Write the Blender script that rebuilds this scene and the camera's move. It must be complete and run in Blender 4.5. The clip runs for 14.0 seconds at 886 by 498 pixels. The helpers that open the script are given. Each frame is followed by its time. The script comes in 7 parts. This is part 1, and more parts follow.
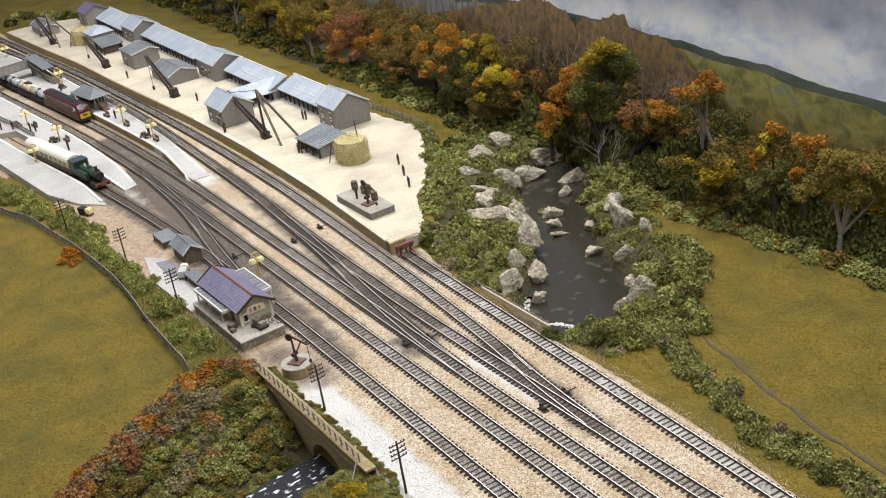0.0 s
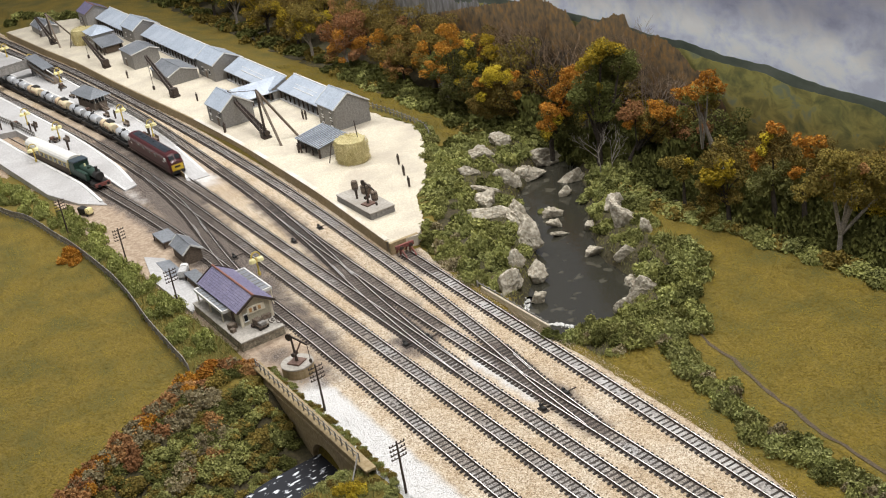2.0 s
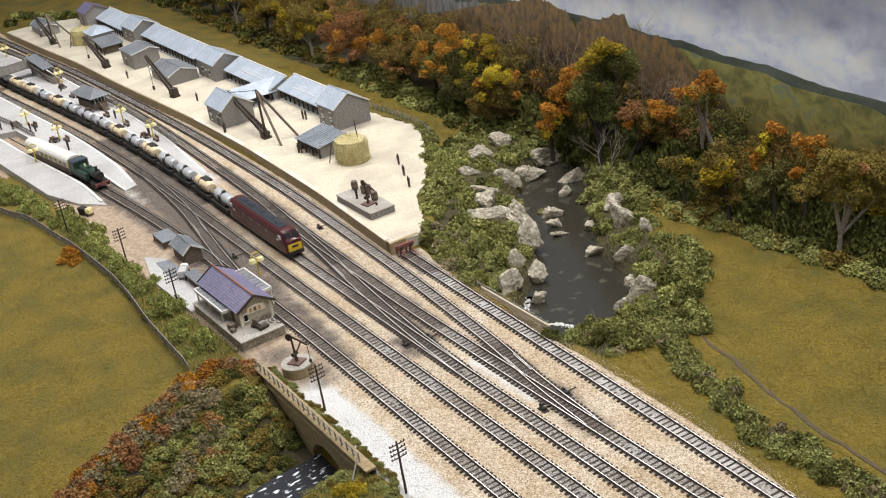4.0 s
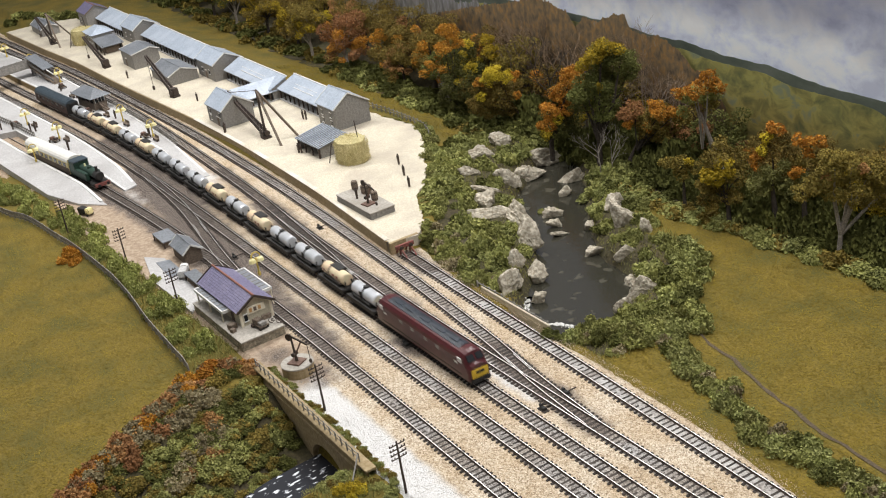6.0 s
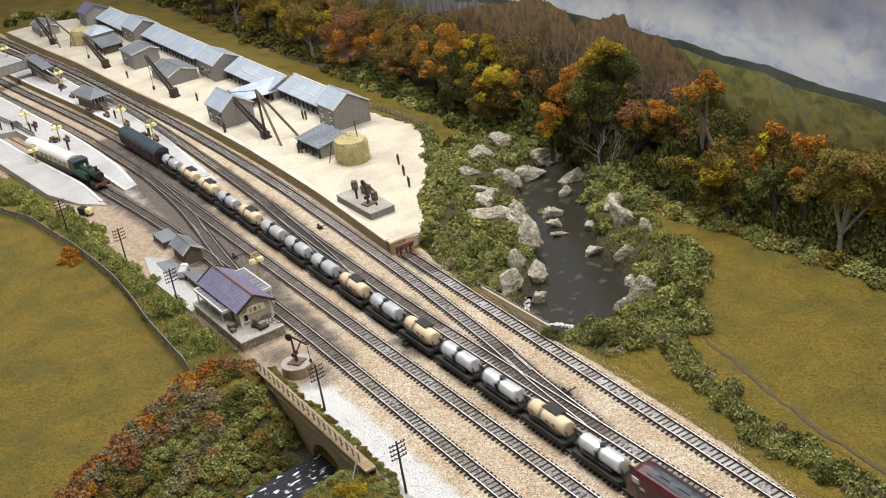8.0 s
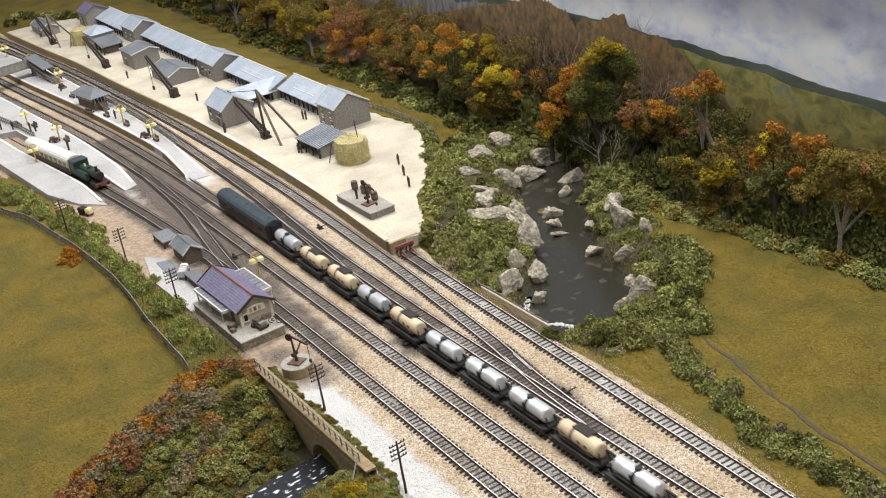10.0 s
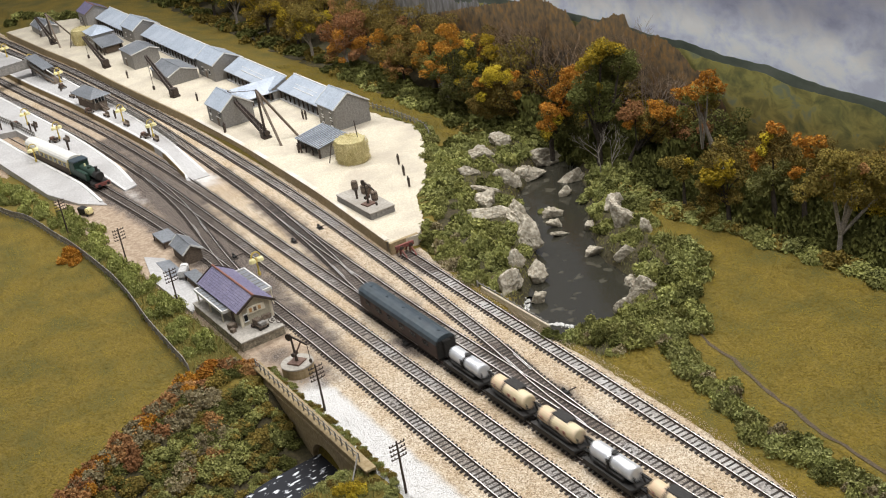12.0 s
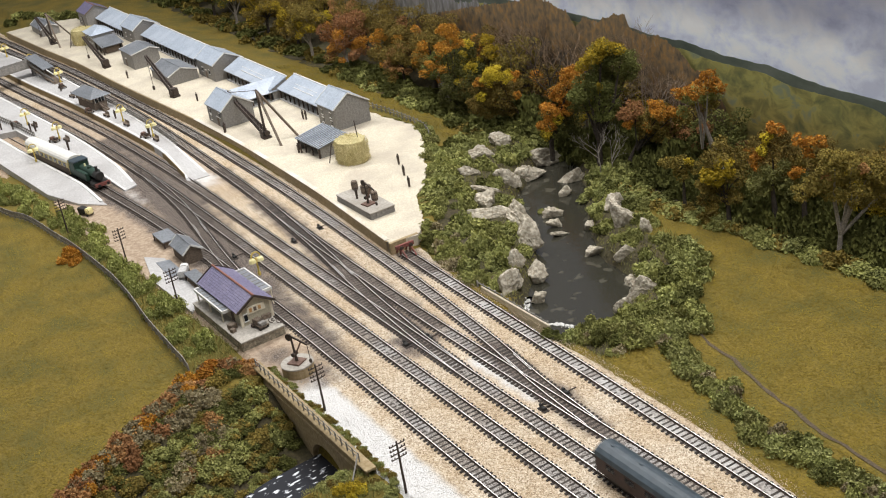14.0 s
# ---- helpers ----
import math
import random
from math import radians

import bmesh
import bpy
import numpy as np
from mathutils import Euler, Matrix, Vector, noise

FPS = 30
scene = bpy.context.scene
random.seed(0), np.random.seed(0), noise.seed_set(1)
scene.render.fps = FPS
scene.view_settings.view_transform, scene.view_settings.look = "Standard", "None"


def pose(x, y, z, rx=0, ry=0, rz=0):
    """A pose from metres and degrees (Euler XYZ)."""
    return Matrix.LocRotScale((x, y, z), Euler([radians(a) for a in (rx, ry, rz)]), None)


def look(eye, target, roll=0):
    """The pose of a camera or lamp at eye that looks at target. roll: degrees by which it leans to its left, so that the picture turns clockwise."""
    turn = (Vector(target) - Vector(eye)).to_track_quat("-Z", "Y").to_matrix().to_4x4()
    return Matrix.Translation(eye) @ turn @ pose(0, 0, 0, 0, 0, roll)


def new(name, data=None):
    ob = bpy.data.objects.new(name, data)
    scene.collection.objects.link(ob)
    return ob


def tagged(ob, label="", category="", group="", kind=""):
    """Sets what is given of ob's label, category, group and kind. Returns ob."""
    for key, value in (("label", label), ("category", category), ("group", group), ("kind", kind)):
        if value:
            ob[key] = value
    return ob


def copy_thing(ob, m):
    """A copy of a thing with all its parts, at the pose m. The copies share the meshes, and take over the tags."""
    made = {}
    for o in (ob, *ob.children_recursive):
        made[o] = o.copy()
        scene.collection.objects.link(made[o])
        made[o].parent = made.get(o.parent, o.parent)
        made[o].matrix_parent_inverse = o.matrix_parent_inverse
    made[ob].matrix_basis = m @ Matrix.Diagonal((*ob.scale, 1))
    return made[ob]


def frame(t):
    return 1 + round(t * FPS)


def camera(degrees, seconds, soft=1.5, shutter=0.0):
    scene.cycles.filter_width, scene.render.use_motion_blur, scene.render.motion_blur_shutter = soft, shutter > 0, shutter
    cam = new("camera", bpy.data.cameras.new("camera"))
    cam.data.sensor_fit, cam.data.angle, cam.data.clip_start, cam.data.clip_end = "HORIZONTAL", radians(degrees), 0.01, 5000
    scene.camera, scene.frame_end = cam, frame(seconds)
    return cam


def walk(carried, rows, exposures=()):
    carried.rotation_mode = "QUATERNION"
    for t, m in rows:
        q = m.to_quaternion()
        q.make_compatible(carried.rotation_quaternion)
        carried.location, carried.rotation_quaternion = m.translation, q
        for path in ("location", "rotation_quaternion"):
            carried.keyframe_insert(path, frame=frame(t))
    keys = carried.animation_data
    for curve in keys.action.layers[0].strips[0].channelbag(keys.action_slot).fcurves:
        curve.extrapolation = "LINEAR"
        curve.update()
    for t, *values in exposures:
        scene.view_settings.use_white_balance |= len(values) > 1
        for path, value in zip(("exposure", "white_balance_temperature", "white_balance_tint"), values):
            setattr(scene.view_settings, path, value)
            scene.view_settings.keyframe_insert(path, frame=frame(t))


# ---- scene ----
# All sizes below are in millimetres of the model (N scale, 9 mm gauge); K turns them into metres.
K = 0.001

cam = camera(39.69, 14.0, soft=1.1, shutter=0.5)
EYE = Vector((0.0, -358.5 * K, 453.5 * K))
VIEW = Vector((-0.80423, 0.42229, -0.41832))
CAMERA_POSE = look(EYE, EYE + VIEW, roll=-9.53)
walk(cam, [(0.0, CAMERA_POSE), (14.0, CAMERA_POSE)], exposures=[(0.0, 0.0), (14.0, 0.0)])

# ---- light: an exhibition hall with strip lamps above the layout ----
world = bpy.data.worlds.new("hall_air")
scene.world = world
world.use_nodes = True
world.node_tree.nodes["Background"].inputs[0].default_value = (0.95, 0.97, 1.0, 1)
world.node_tree.nodes["Background"].inputs[1].default_value = 0.19


def strip_lamp(x, y, z, sx, sy, watts, colour, tx, ty):
    lamp = bpy.data.lights.new("strip_lamp", "AREA")
    lamp.shape, lamp.size, lamp.size_y, lamp.energy, lamp.color = "RECTANGLE", sx, sy, watts, colour
    ob = new("strip_lamp_light", lamp)
    ob.matrix_basis = look((x, y, z), (tx, ty, 0))
    return ob


strip_lamp(-1.58, 0.17, 1.15, 1.9, 0.10, 20.4, (1.0, 0.985, 0.97), -1.45, 0.13)
strip_lamp(-0.40, 0.16, 1.25, 1.1, 0.10, 16.8, (1.0, 0.985, 0.97), -0.45, 0.09)


# ---- materials ----
def mat(name, c1, c2, grain=2.0, rough=0.85, metal=0.0, bump=0.4, stain=None, stain_size=60.0, stain_amount=0.5,
        vary=0.0, grain_kind="noise", lo=0.35, hi=0.65, coat=0.0, stretch=(1, 1, 1)):
    """A surface with a fine grain between two colours, larger stains and a fine relief; grain and stain_size in mm."""
    m = bpy.data.materials.new(name)
    m.use_nodes = True
    nt = m.node_tree
    n, l = nt.nodes, nt.links
    bsdf = n["Principled BSDF"]
    bsdf.inputs["Roughness"].default_value = rough
    bsdf.inputs["Metallic"].default_value = metal
    bsdf.inputs["Coat Weight"].default_value = coat
    tc = n.new("ShaderNodeTexCoord")
    mp = n.new("ShaderNodeMapping")
    mp.inputs["Scale"].default_value = stretch
    l.new(tc.outputs["Object"], mp.inputs[0])
    if grain_kind == "cells":
        g = n.new("ShaderNodeTexVoronoi")
        g.inputs["Scale"].default_value = 1.0 / (grain * K)
        sep = n.new("ShaderNodeSeparateColor")
        l.new(g.outputs["Color"], sep.inputs[0])
        fine = sep.outputs[0]
        relief = g.outputs["Distance"]
    else:
        g = n.new("ShaderNodeTexNoise")
        g.inputs["Scale"].default_value = 1.0 / (grain * K)
        g.inputs["Detail"].default_value = 4
        fine = relief = g.outputs["Fac"]
    l.new(mp.outputs[0], g.inputs["Vector"])
    ramp = n.new("ShaderNodeValToRGB")
    ramp.color_ramp.elements[0].position, ramp.color_ramp.elements[1].position = lo, hi
    ramp.color_ramp.elements[0].color, ramp.color_ramp.elements[1].color = (*c1, 1), (*c2, 1)
    l.new(fine, ramp.inputs[0])
    colour = ramp.outputs[0]
    if stain:
        s = n.new("ShaderNodeTexNoise")
        s.inputs["Scale"].default_value = 1.0 / (stain_size * K)
        s.inputs["Detail"].default_value = 5
        l.new(mp.outputs[0], s.inputs["Vector"])
        sr = n.new("ShaderNodeMapRange")
        sr.inputs[1].default_value, sr.inputs[2].default_value = 0.42, 0.68
        sr.inputs[4].default_value = stain_amount
        l.new(s.outputs["Fac"], sr.inputs[0])
        mix = n.new("ShaderNodeMix")
        mix.data_type = "RGBA"
        l.new(sr.outputs[0], mix.inputs["Factor"])
        l.new(colour, mix.inputs[6])
        mix.inputs[7].default_value = (*stain, 1)
        colour = mix.outputs[2]
    if vary:
        info = n.new("ShaderNodeObjectInfo")
        vr = n.new("ShaderNodeMapRange")
        vr.inputs[3].default_value, vr.inputs[4].default_value = 1 - vary, 1 + vary
        l.new(info.outputs["Random"], vr.inputs[0])
        hsv = n.new("ShaderNodeHueSaturation")
        l.new(vr.outputs[0], hsv.inputs["Value"])
        l.new(colour, hsv.inputs["Color"])
        colour = hsv.outputs[0]
    l.new(colour, bsdf.inputs["Base Color"])
    if bump:
        b = n.new("ShaderNodeBump")
        b.inputs["Strength"].default_value = bump
        b.inputs["Distance"].default_value = grain * K * 0.4
        l.new(relief, b.inputs["Height"])
        l.new(b.outputs[0], bsdf.inputs["Normal"])
    return m


def leaf_mat(name, colours, hue_vary=0.02, val_vary=0.25):
    """Scatter foliage: each flake takes one of the colours, each plant its own tint."""
    m = bpy.data.materials.new(name)
    m.use_nodes = True
    n, l = m.node_tree.nodes, m.node_tree.links
    bsdf = n["Principled BSDF"]
    bsdf.inputs["Roughness"].default_value = 0.9
    bsdf.inputs["Specular IOR Level"].default_value = 0.15
    geo = n.new("ShaderNodeNewGeometry")
    ramp = n.new("ShaderNodeValToRGB")
    el = ramp.color_ramp.elements
    while len(el) < len(colours):
        el.new(0.5)
    for i, c in enumerate(colours):
        el[i].position, el[i].color = i / (len(colours) - 1), (*c, 1)
    l.new(geo.outputs["Random Per Island"], ramp.inputs[0])
    info = n.new("ShaderNodeObjectInfo")
    hsv = n.new("ShaderNodeHueSaturation")
    for sock, mid, amount in (("Hue", 0.5, hue_vary), ("Value", 1.0, val_vary)):
        mr = n.new("ShaderNodeMapRange")
        mr.inputs[3].default_value, mr.inputs[4].default_value = mid - amount, mid + amount
        l.new(info.outputs["Random"], mr.inputs[0])
        l.new(mr.outputs[0], hsv.inputs[sock])
    tc, nz, pr = n.new("ShaderNodeTexCoord"), n.new("ShaderNodeTexNoise"), n.new("ShaderNodeMapRange")
    nz.inputs["Scale"].default_value = 1 / (26 * K)
    nz.inputs["Detail"].default_value = 3
    l.new(tc.outputs["Object"], nz.inputs["Vector"])
    pr.inputs[1].default_value, pr.inputs[2].default_value = 0.33, 0.67
    pr.inputs[3].default_value, pr.inputs[4].default_value = 0.72, 1.28
    l.new(nz.outputs["Fac"], pr.inputs[0])
    tone = n.new("ShaderNodeHueSaturation")
    l.new(pr.outputs[0], tone.inputs["Value"])
    l.new(ramp.outputs[0], tone.inputs["Color"])
    l.new(tone.outputs[0], hsv.inputs["Color"])
    l.new(hsv.outputs[0], bsdf.inputs["Base Color"])
    return m


M_GRASS = mat("static_grass", (0.120, 0.086, 0.011), (0.225, 0.158, 0.020), 1.5, 0.95, bump=0.5, stain=(0.090, 0.082, 0.015), stain_size=38, stain_amount=0.85)
def bed_mat(name, cells, flecks, relief=0.9):
    """Loose stone ballast: beige stones that give way to trodden dirt, white chippings and oily grime by the dirt fields of the mesh."""
    m = bpy.data.materials.new(name)
    m.use_nodes = True
    n, l = m.node_tree.nodes, m.node_tree.links
    bsdf = n["Principled BSDF"]
    bsdf.inputs["Roughness"].default_value = 0.92
    bsdf.inputs["Specular IOR Level"].default_value = 0.25
    tc = n.new("ShaderNodeTexCoord")

    def cell(size):
        v, sep = n.new("ShaderNodeTexVoronoi"), n.new("ShaderNodeSeparateColor")
        v.inputs["Scale"].default_value = 1 / (size * K)
        l.new(tc.outputs["Object"], v.inputs["Vector"])
        l.new(v.outputs["Color"], sep.inputs[0])
        return sep.outputs[0], v.outputs["Distance"]

    def cloud(size, detail=6):
        z = n.new("ShaderNodeTexNoise")
        z.inputs["Scale"].default_value, z.inputs["Detail"].default_value = 1 / (size * K), detail
        l.new(tc.outputs["Object"], z.inputs["Vector"])
        return z.outputs["Fac"]

    def ramp(fac, stops):
        r = n.new("ShaderNodeValToRGB")
        el = r.color_ramp.elements
        while len(el) < len(stops):
            el.new(0.5)
        for e, (q, c) in zip(el, stops):
            e.position, e.color = q, (*c, 1)
        l.new(fac, r.inputs[0])
        return r.outputs[0]

    def blend(fac, one, two):
        x = n.new("ShaderNodeMix")
        x.data_type = "RGBA"
        l.new(fac, x.inputs["Factor"])
        l.new(one, x.inputs[6])
        l.new(two, x.inputs[7])
        return x.outputs[2]

    def spread(field, size, ragged):
        """The mesh's dirt field, broken up by noise."""
        at_, z, sub, mul, add, lim = n.new("ShaderNodeAttribute"), cloud(size), n.new("ShaderNodeMath"), n.new("ShaderNodeMath"), n.new("ShaderNodeMath"), n.new("ShaderNodeMapRange")
        at_.attribute_name = field
        sub.operation, sub.inputs[1].default_value = "SUBTRACT", 0.5
        mul.operation, mul.inputs[1].default_value = "MULTIPLY", ragged
        add.operation = "ADD"
        l.new(z, sub.inputs[0])
        l.new(sub.outputs[0], mul.inputs[0])
        l.new(mul.outputs[0], add.inputs[0])
        l.new(at_.outputs["Fac"], add.inputs[1])
        lim.interpolation_type = "SMOOTHSTEP"
        lim.inputs[1].default_value, lim.inputs[2].default_value = 0.12, 0.88
        l.new(add.outputs[0], lim.inputs[0])
        return lim.outputs[0]

    stone, height = cell(0.95)
    fine, _ = cell(0.5)
    colour = ramp(stone, cells)
    tint = ramp(cloud(40), [(0.4, (0.86, 0.80, 0.72)), (0.62, (1.0, 1.0, 1.0))])
    mult = n.new("ShaderNodeMix")
    mult.data_type, mult.blend_type = "RGBA", "MULTIPLY"
    mult.inputs["Factor"].default_value = 1.0
    l.new(colour, mult.inputs[6])
    l.new(tint, mult.inputs[7])
    colour = mult.outputs[2]
    dirt = ramp(cloud(3.5, 8), [(0.34, (0.33, 0.245, 0.175)), (0.5, (0.42, 0.32, 0.23)), (0.66, (0.50, 0.40, 0.30))])
    colour = blend(spread("dirt", 22, 0.7), colour, dirt)
    colour = blend(spread("chalk", 16, 0.9), colour, ramp(fine, [(0.05, (0.58, 0.56, 0.54)), (0.8, (0.78, 0.77, 0.75))]))
    colour = blend(spread("grime", 13, 0.9), colour, ramp(fine, flecks))
    l.new(colour, bsdf.inputs["Base Color"])
    b = n.new("ShaderNodeBump")
    b.inputs["Strength"].default_value, b.inputs["Distance"].default_value = relief, 0.0005
    l.new(height, b.inputs["Height"])
    l.new(b.outputs[0], bsdf.inputs["Normal"])
    return m


GRIME_FLECKS = [(0.05, (0.055, 0.042, 0.035)), (0.6, (0.15, 0.118, 0.098)), (0.95, (0.27, 0.235, 0.205))]
M_BALLAST = bed_mat("beige_ballast", [(0.02, (0.30, 0.225, 0.15)), (0.3, (0.52, 0.42, 0.30)), (0.7, (0.66, 0.56, 0.43)), (1.0, (0.80, 0.72, 0.60))], GRIME_FLECKS)
M_GREYBALLAST = bed_mat("grey_ballast", [(0.02, (0.13, 0.115, 0.105)), (0.4, (0.29, 0.27, 0.255)), (1.0, (0.53, 0.51, 0.49))], GRIME_FLECKS)
M_COPING = mat("cream_coping_stone", (0.56, 0.49, 0.36), (0.70, 0.64, 0.52), 1.6, 0.9, bump=0.4, stain=(0.76, 0.74, 0.70), stain_size=40, stain_amount=0.8)
M_YARDWALL = mat("tan_retaining_wall", (0.30, 0.22, 0.11), (0.44, 0.34, 0.20), 2.5, 0.9, bump=0.4, stain=(0.24, 0.18, 0.10), stain_size=30)
M_YARD = mat("cream_yard_sand", (0.58, 0.51, 0.38), (0.74, 0.68, 0.55), 1.5, 0.95, bump=0.5, stain=(0.44, 0.38, 0.31), stain_size=36, stain_amount=0.6)
M_WALLBROWN = mat("brown_retaining_wall", (0.22, 0.15, 0.06), (0.34, 0.25, 0.12), 2.5, 0.9, bump=0.4, stain=(0.20, 0.15, 0.09), stain_size=30)
M_WHITE = mat("white_edging_paint", (0.70, 0.69, 0.66), (0.82, 0.81, 0.79), 2.0, 0.7, bump=0.2, stain=(0.55, 0.53, 0.5), stain_size=20, stain_amount=0.4)
M_PLATFORM = mat("grey_platform_surface", (0.44, 0.43, 0.42), (0.60, 0.59, 0.58), 1.8, 0.9, bump=0.3, stain=(0.36, 0.34, 0.33), stain_size=50, stain_amount=0.6)
M_FLAGS = mat("worn_tan_flagstones", (0.36, 0.33, 0.285), (0.50, 0.465, 0.41), 2.2, 0.9, bump=0.35, stain=(0.30, 0.265, 0.22), stain_size=22, stain_amount=0.6)
M_RAIL = mat("steel_rail_head", (0.74, 0.72, 0.69), (0.86, 0.84, 0.81), 3, 0.42, 1.0, bump=0.05)
M_RUST = mat("rusty_rail_side", (0.05, 0.033, 0.025), (0.10, 0.065, 0.045), 1.5, 0.8, bump=0.3)
M_SLEEPER = mat("dark_sleeper", (0.026, 0.021, 0.018), (0.075, 0.060, 0.050), 1.0, 0.9, bump=0.4, vary=0.35)
M_STONE = mat("grey_model_stone", (0.20, 0.19, 0.175), (0.30, 0.285, 0.265), 2.0, 0.9, bump=0.5, stain=(0.22, 0.20, 0.18), stain_size=18, stain_amount=0.5)
M_COURSE = mat("ochre_grey_stone", (0.22, 0.19, 0.14), (0.36, 0.32, 0.24), 2.0, 0.9, bump=0.5, vary=0.25)
M_SLATE = mat("pale_blue_slate", (0.34, 0.39, 0.46), (0.46, 0.52, 0.60), 2.5, 0.42, bump=0.25, stain=(0.56, 0.61, 0.68), stain_size=22, stain_amount=0.6, vary=0.12)
M_SLATEDARK = mat("grey_slate", (0.13, 0.14, 0.155), (0.21, 0.225, 0.245), 2.0, 0.5, bump=0.3, stain=(0.27, 0.28, 0.30), stain_size=15, vary=0.15)
M_PURPLE = mat("purple_slate", (0.13, 0.12, 0.20), (0.20, 0.18, 0.29), 2.0, 0.55, bump=0.3, stain=(0.24, 0.22, 0.32), stain_size=18, stain_amount=0.5, vary=0.09)
M_RIDGE = mat("red_ridge_tile", (0.24, 0.10, 0.07), (0.34, 0.15, 0.11), 1.5, 0.8, bump=0.3)
M_RENDER = mat("cream_station_wall", (0.50, 0.45, 0.33), (0.62, 0.56, 0.43), 1.5, 0.9, bump=0.3, stain=(0.42, 0.36, 0.26), stain_size=15)
# Near black, holding the shade inside the sheds and under the arch.
M_INNER_SHADE = mat("dark_interior", (0.02, 0.02, 0.02), (0.04, 0.035, 0.03), 3, 0.9, bump=0.1)
M_IRON = mat("dark_brown_iron", (0.035, 0.025, 0.02), (0.08, 0.055, 0.04), 1.0, 0.7, bump=0.3)
M_REDIRON = mat("faded_red_iron", (0.20, 0.055, 0.045), (0.32, 0.11, 0.09), 1.0, 0.75, bump=0.3, stain=(0.12, 0.06, 0.05), stain_size=5)
M_RUSTBROWN = mat("rust_brown_iron", (0.13, 0.075, 0.055), (0.24, 0.15, 0.115), 1.0, 0.8, bump=0.3)
M_TIMBER = mat("weathered_timber", (0.12, 0.09, 0.065), (0.22, 0.17, 0.13), 1.2, 0.9, bump=0.4, vary=0.2)
M_GREYWOOD = mat("silver_grey_wood", (0.20, 0.185, 0.17), (0.34, 0.32, 0.29), 1.2, 0.9, bump=0.3, vary=0.2)
M_STRAW = mat("pale_straw", (0.46, 0.38, 0.16), (0.74, 0.66, 0.38), 0.9, 0.95, bump=1.0, stain=(0.38, 0.32, 0.13), stain_size=9)
M_ROCK = mat("weathered_limestone", (0.34, 0.285, 0.21), (0.68, 0.62, 0.50), 2.6, 0.9, bump=0.9, stain=(0.19, 0.165, 0.12), stain_size=9, stain_amount=0.75)
# Brown soil, its tone lowered to carry the shade under the tree crowns too.
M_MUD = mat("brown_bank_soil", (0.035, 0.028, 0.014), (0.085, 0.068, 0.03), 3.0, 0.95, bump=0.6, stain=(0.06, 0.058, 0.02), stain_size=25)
M_PATH = mat("grey_footpath_soil", (0.070, 0.050, 0.028), (0.125, 0.094, 0.056), 1.5, 0.95, bump=0.4)
M_MAROON = mat("maroon_loco_paint", (0.058, 0.007, 0.009), (0.085, 0.011, 0.013), 6, 0.30, bump=0.03, coat=0.15)
M_ROOFDARK = mat("sooty_blue_black_roof", (0.010, 0.015, 0.022), (0.026, 0.036, 0.050), 5, 0.4, bump=0.06, stain=(0.05, 0.055, 0.065), stain_size=9, stain_amount=0.4)
M_ROOFBLUE = mat("dusty_grey_roof", (0.028, 0.044, 0.058), (0.055, 0.078, 0.095), 5, 0.45, bump=0.05, stain=(0.05, 0.06, 0.07), stain_size=12, stain_amount=0.5)
M_YELLOW = mat("warning_yellow", (0.70, 0.46, 0.03), (0.78, 0.54, 0.05), 4, 0.5, bump=0.03)
M_BLACK = mat("black_underframe", (0.012, 0.011, 0.010), (0.03, 0.027, 0.024), 1.5, 0.7, bump=0.2)
M_SILVER = mat("silver_tank_paint", (0.74, 0.76, 0.79), (0.84, 0.86, 0.89), 5, 0.28, 0.45, bump=0.04, stain=(0.50, 0.50, 0.51), stain_size=14, stain_amount=0.3)
M_CREAMTANK = mat("cream_tank_paint", (0.70, 0.58, 0.36), (0.80, 0.70, 0.48), 5, 0.5, bump=0.04, stain=(0.66, 0.38, 0.24), stain_size=10, stain_amount=0.75)
M_COACHSIDE = mat("dark_maroon_coach", (0.040, 0.020, 0.017), (0.065, 0.030, 0.025), 3, 0.55, bump=0.1, stain=(0.03, 0.022, 0.02), stain_size=10)
M_COACHCREAM = mat("chocolate_and_cream_side", (0.62, 0.50, 0.22), (0.70, 0.58, 0.28), 3, 0.5, bump=0.05)
M_COACHROOF = mat("white_coach_roof", (0.72, 0.70, 0.64), (0.80, 0.78, 0.73), 4, 0.6, bump=0.05)
M_GREENLOCO = mat("dark_green_loco_paint", (0.012, 0.035, 0.024), (0.03, 0.065, 0.045), 2, 0.5, bump=0.1)
M_GLASS = mat("dark_window_glass", (0.02, 0.022, 0.025), (0.03, 0.033, 0.036), 8, 0.12, bump=0)
M_SIGNWHITE = mat("cream_sign_enamel", (0.80, 0.72, 0.55), (0.84, 0.77, 0.62), 3, 0.5, bump=0.02)
M_BOARD = mat("orange_tan_board", (0.52, 0.28, 0.10), (0.66, 0.40, 0.17), 2, 0.6, bump=0.05)
M_BARK = mat("dark_bark", (0.03, 0.023, 0.017), (0.075, 0.058, 0.045), 1.5, 0.95, bump=0.6)
M_PALEBARK = mat("pale_grey_bark", (0.20, 0.175, 0.145), (0.36, 0.32, 0.27), 1.5, 0.95, bump=0.5)
M_BASEBOARD = mat("layout_fascia_plywood", (0.10, 0.08, 0.06), (0.15, 0.12, 0.09), 8, 0.7, bump=0.1)
M_HALL = mat("hall_plaster", (0.5, 0.49, 0.47), (0.56, 0.55, 0.53), 80, 0.9, bump=0.1)
M_HALLFLOOR = mat("hall_floor_boards", (0.22, 0.16, 0.11), (0.30, 0.22, 0.16), 60, 0.6, bump=0.1)
